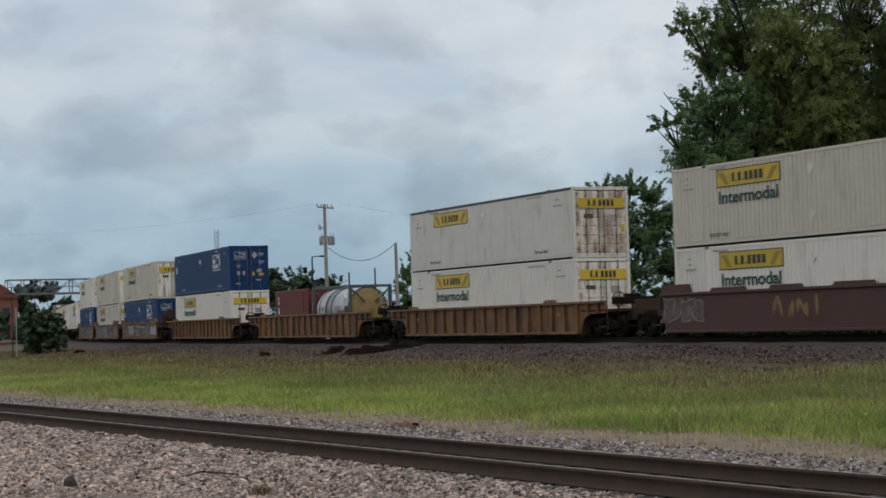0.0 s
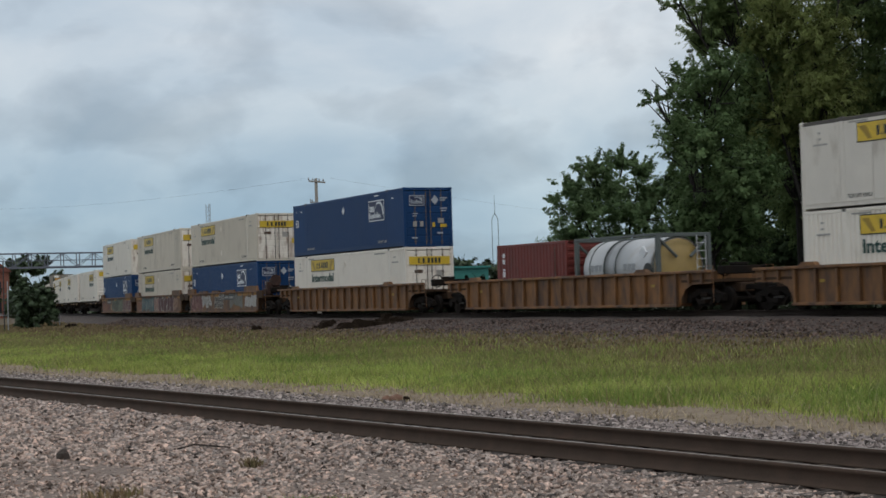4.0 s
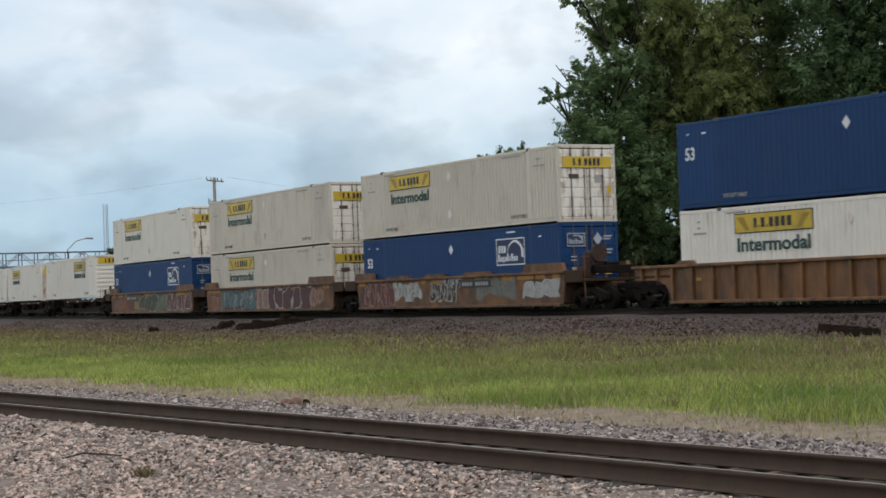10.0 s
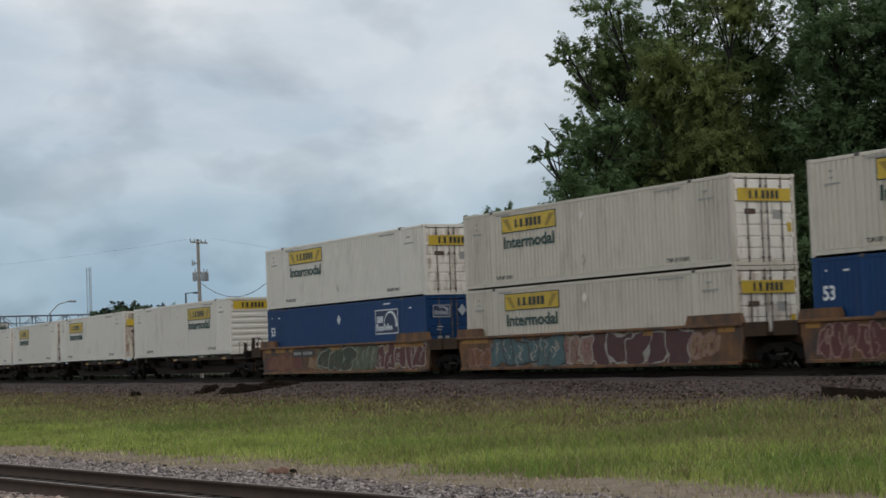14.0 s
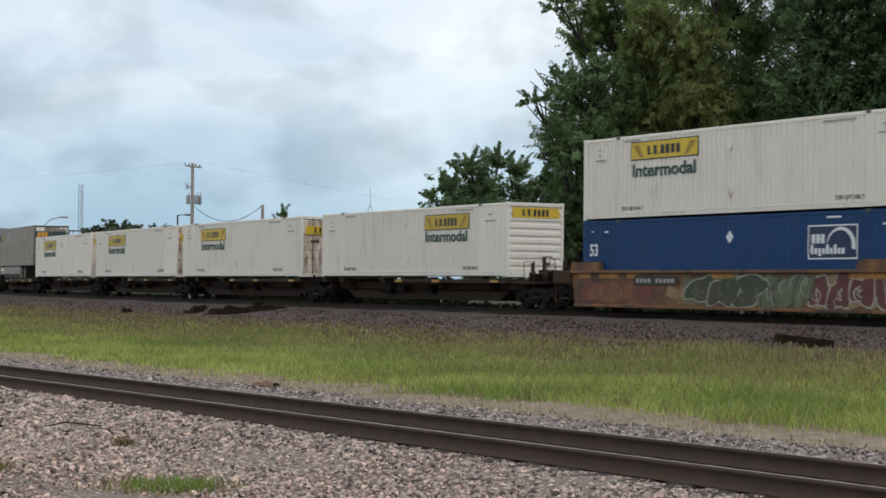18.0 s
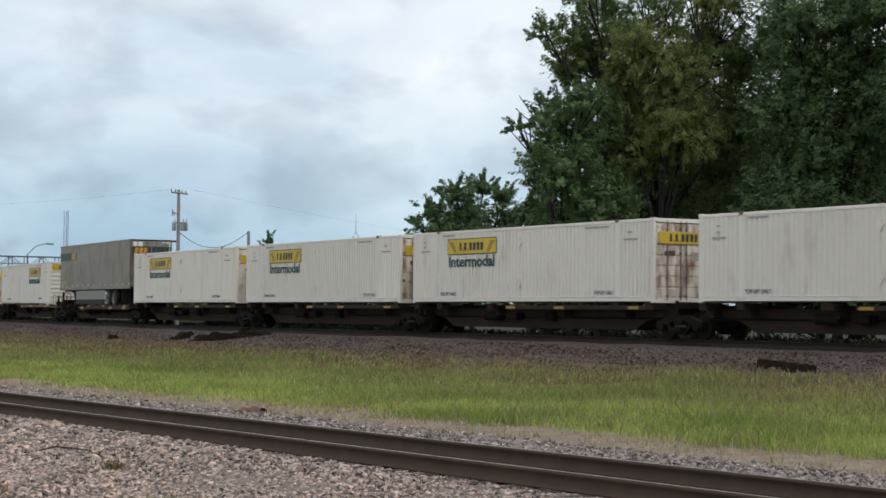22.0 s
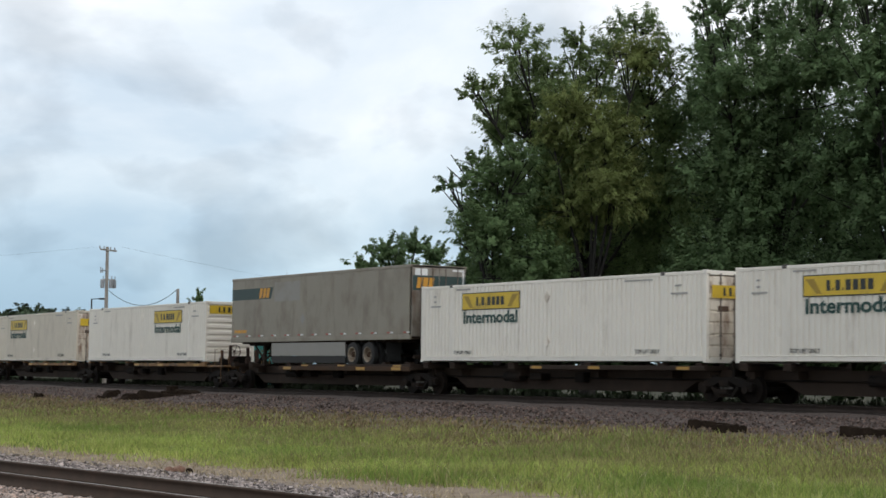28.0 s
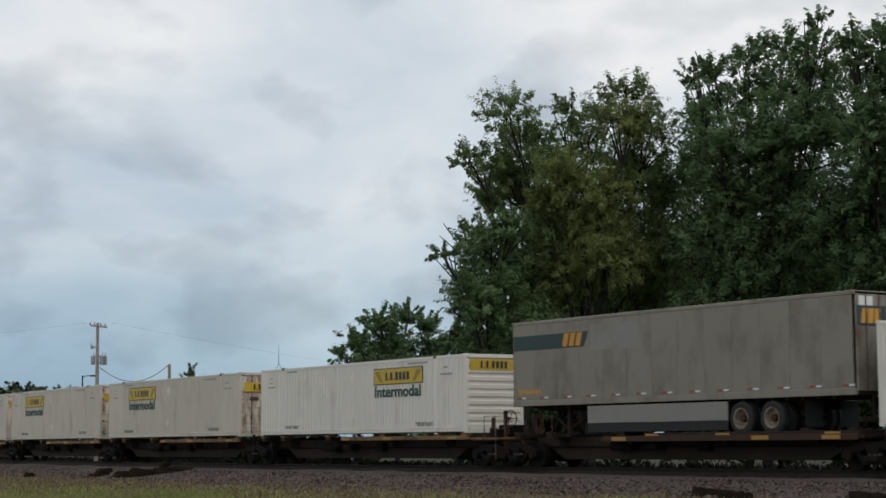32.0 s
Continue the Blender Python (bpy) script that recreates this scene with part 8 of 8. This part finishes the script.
    tree("small leafy tree with rounded crown", 3.3, 120, -1.0, [
        (3.66, 0.0715, 1.17, 0.92), (2.78, 0.0675, 1.39, 0.98), (2.05, 0.0583, 1.17, 0.92), (1.44, 0.0517, 0.62, 0.49), (4.26, 0.066, 0.98, 0.92), (3.23, 0.056, 2.31, 1.23), (4.56, 0.0524, 1.39, 1.17), (5.22, 0.0564, 1.08, 1.08), (2.5, 0.0455, 2.31, 1.23), (3.98, 0.0433, 2.31, 1.23),
        (2.0, 0.03, 2.0, 1.3), (3.4, 0.025, 2.4, 1.4), (4.8, 0.028, 2.0, 1.4), (5.3, 0.01, 1.8, 1.4), (3.0, 0.008, 2.4, 1.2)], 34000, 0.12, "maple", 15, 0.22, depth=2, shoots=0.4)
    tree("bushy tree behind the line, leaves coloured dark for deep shade", 21.5, 100, -1.0, [(a, e, 3.2, 3.0) for a in (8.2, 10.5, 12.7, 15, 17.5, 20, 22.5, 25) for e in (0.015, 0.06, 0.10)] + [(a, e, 1.5, 1.5) for a in (5.6, 6.5, 7.4) for e in (0.0, 0.025, 0.05)], 105000, 0.2, "leafdark", 16, 0.3, depth=4)
    # farther off
    far = "distant leafy tree beyond the railway"
    tree("narrow young tree with upright twigs", -3.25, 160, -1.0, [(-3.27, 0.040, 0.45, 1.2), (-3.3, 0.033, 0.8, 1.0), (-3.7, 0.027, 0.9, 0.9), (-2.9, 0.028, 0.9, 0.8), (-3.2, 0.024, 1.2, 0.9), (-3.8, 0.02, 1.0, 0.8), (-2.6, 0.025, 0.8, 0.5), (-2.9, 0.016, 1.3, 0.9), (-3.6, 0.012, 1.2, 0.9)], 3000, 0.14, "leaf", 21, 0.14, depth=1, shoots=0.5)
    tree(far, -6.8, 200, -1.0, [(-7.7, 0.022, 1.8, 1.6), (-7.0, 0.024, 1.8, 1.6), (-6.3, 0.021, 1.8, 1.6), (-5.8, 0.018, 1.5, 1.5), (-7.4, 0.012, 2.2, 1.6), (-6.6, 0.012, 2.2, 1.6), (-5.9, 0.010, 1.8, 1.4), (-8.1, 0.016, 1.5, 1.5)], 7000, 0.24, "leaffar", 22, 0.25)
    tree(far, -1.6, 190, -1.0, [(-2.2, 0.017, 1.4, 1.0), (-1.6, 0.017, 1.5, 1.0), (-1.0, 0.013, 1.4, 1.0), (-0.4, 0.012, 1.6, 1.2), (-1.4, 0.008, 2.0, 1.2), (0.4, 0.012, 1.8, 1.3)], 5000, 0.22, "leaffar", 23, 0.2)
    tree(far, -8.7, 300, -1.0, [(-9.15, 0.026, 2.4, 1.6), (-8.6, 0.029, 2.6, 1.6), (-8.05, 0.026, 2.4, 1.6), (-8.6, 0.019, 3.0, 2.2), (-9.0, 0.017, 2.6, 2.0), (-8.2, 0.017, 2.6, 2.0)], 9000, 0.34, "leaffar", 24, 0.3)
    tree("dense dark green bush by the fence", -15.1, 150, -1.1, [(-15.45, 0.010, 0.9, 0.9), (-15.0, 0.009, 1.0, 0.9), (-15.3, 0.003, 1.2, 1.0), (-14.75, 0.003, 0.9, 0.9), (-15.5, -0.003, 0.9, 0.9), (-14.6, -0.004, 0.7, 0.6), (-15.1, -0.006, 1.3, 0.9)], 8000, 0.16, "leaffar", 25, 0.12, depth=1, category="bush", name="bush")
    tree(far, -14.9, 360, -1.0, [(-15.5, 0.023, 2.6, 2.0), (-15.0, 0.022, 2.6, 2.0), (-14.4, 0.014, 2.4, 1.8), (-15.8, 0.016, 2.6, 2.0), (-13.8, 0.008, 2.4, 1.6)], 6000, 0.4, "leaffar", 26, 0.3)
    tree(far, -17.4, 240, -1.0, [(-17.8, 0.012, 2.6, 2.0), (-17.0, 0.010, 2.4, 2.0), (-16.6, 0.004, 2.0, 1.6)], 4000, 0.3, "leaffar", 27, 0.3)
    # added hedge: hides the shed's foot and darkens the gap under the cars
    tree("low hedge added behind the line, coloured dark for shade", -1.6, 112, -1.0, [(a_ * 0.55, e_ + 0.002 * (k % 3), 1.1, 0.8) for e_ in (-0.012, -0.005, 0.0) for k, a_ in enumerate(range(-9, 5))], 16000, 0.13, "shadegrowth", 28, 0.08, depth=1, category="bush", name="bush")
    rs = np.random.RandomState(40)
    az = np.concatenate([rs.uniform(-40, 45, 90)])
    cs = [polar(a_, rs.uniform(260, 420), 1.0) for a_ in az]
    v, f = leaf_cloud(rs, cs, [(6.0, 6.0, rs.uniform(2.2, 3.6)) for _ in cs], 18000, 0.7)
    ob = mesh_from("far_woods", v, f, M["leaffar"])
    tagged(ob, "low line of distant trees along the horizon", "trees", kind="stuff")


build_trees()
build_ties()

# ---- motion ----
TIMES = [0.0, 1.0, 2.0, 3.0, 4.0, 5.0, 6.0, 7.0, 8.0, 9.0, 10.0, 11.0, 12.0, 13.0, 14.0, 15.0, 16.0, 17.0, 18.0, 19.0, 20.0, 21.0, 22.0, 23.0, 24.0, 25.0, 26.0, 27.0, 28.0, 29.0, 30.0, 31.0, 32.0]


def motions():
    """The train rolls along the main line."""
    for thing, offset, z in RIDERS:
        walk(thing, [(t, ride(travel(t) + offset, z)) for t in TIMES])
    # wheels: rows close enough that none turns a quarter; alike wheelsets roll alike
    steps = [k / 15 for k in range(0, 481)]
    lead = {}
    for w, dx in WHEELS:
        if dx not in lead:
            walk(w, [(t, Matrix.Translation((dx, 0, 0.42)) @ Matrix.Rotation((travel(t) - travel(0)) / 0.42, 4, "Y")) for t in steps])
            lead[dx] = w.animation_data
        else:
            w.rotation_mode = "QUATERNION"
            w.animation_data_create()
            w.animation_data.action = lead[dx].action
            w.animation_data.action_slot = lead[dx].action_slot


motions()
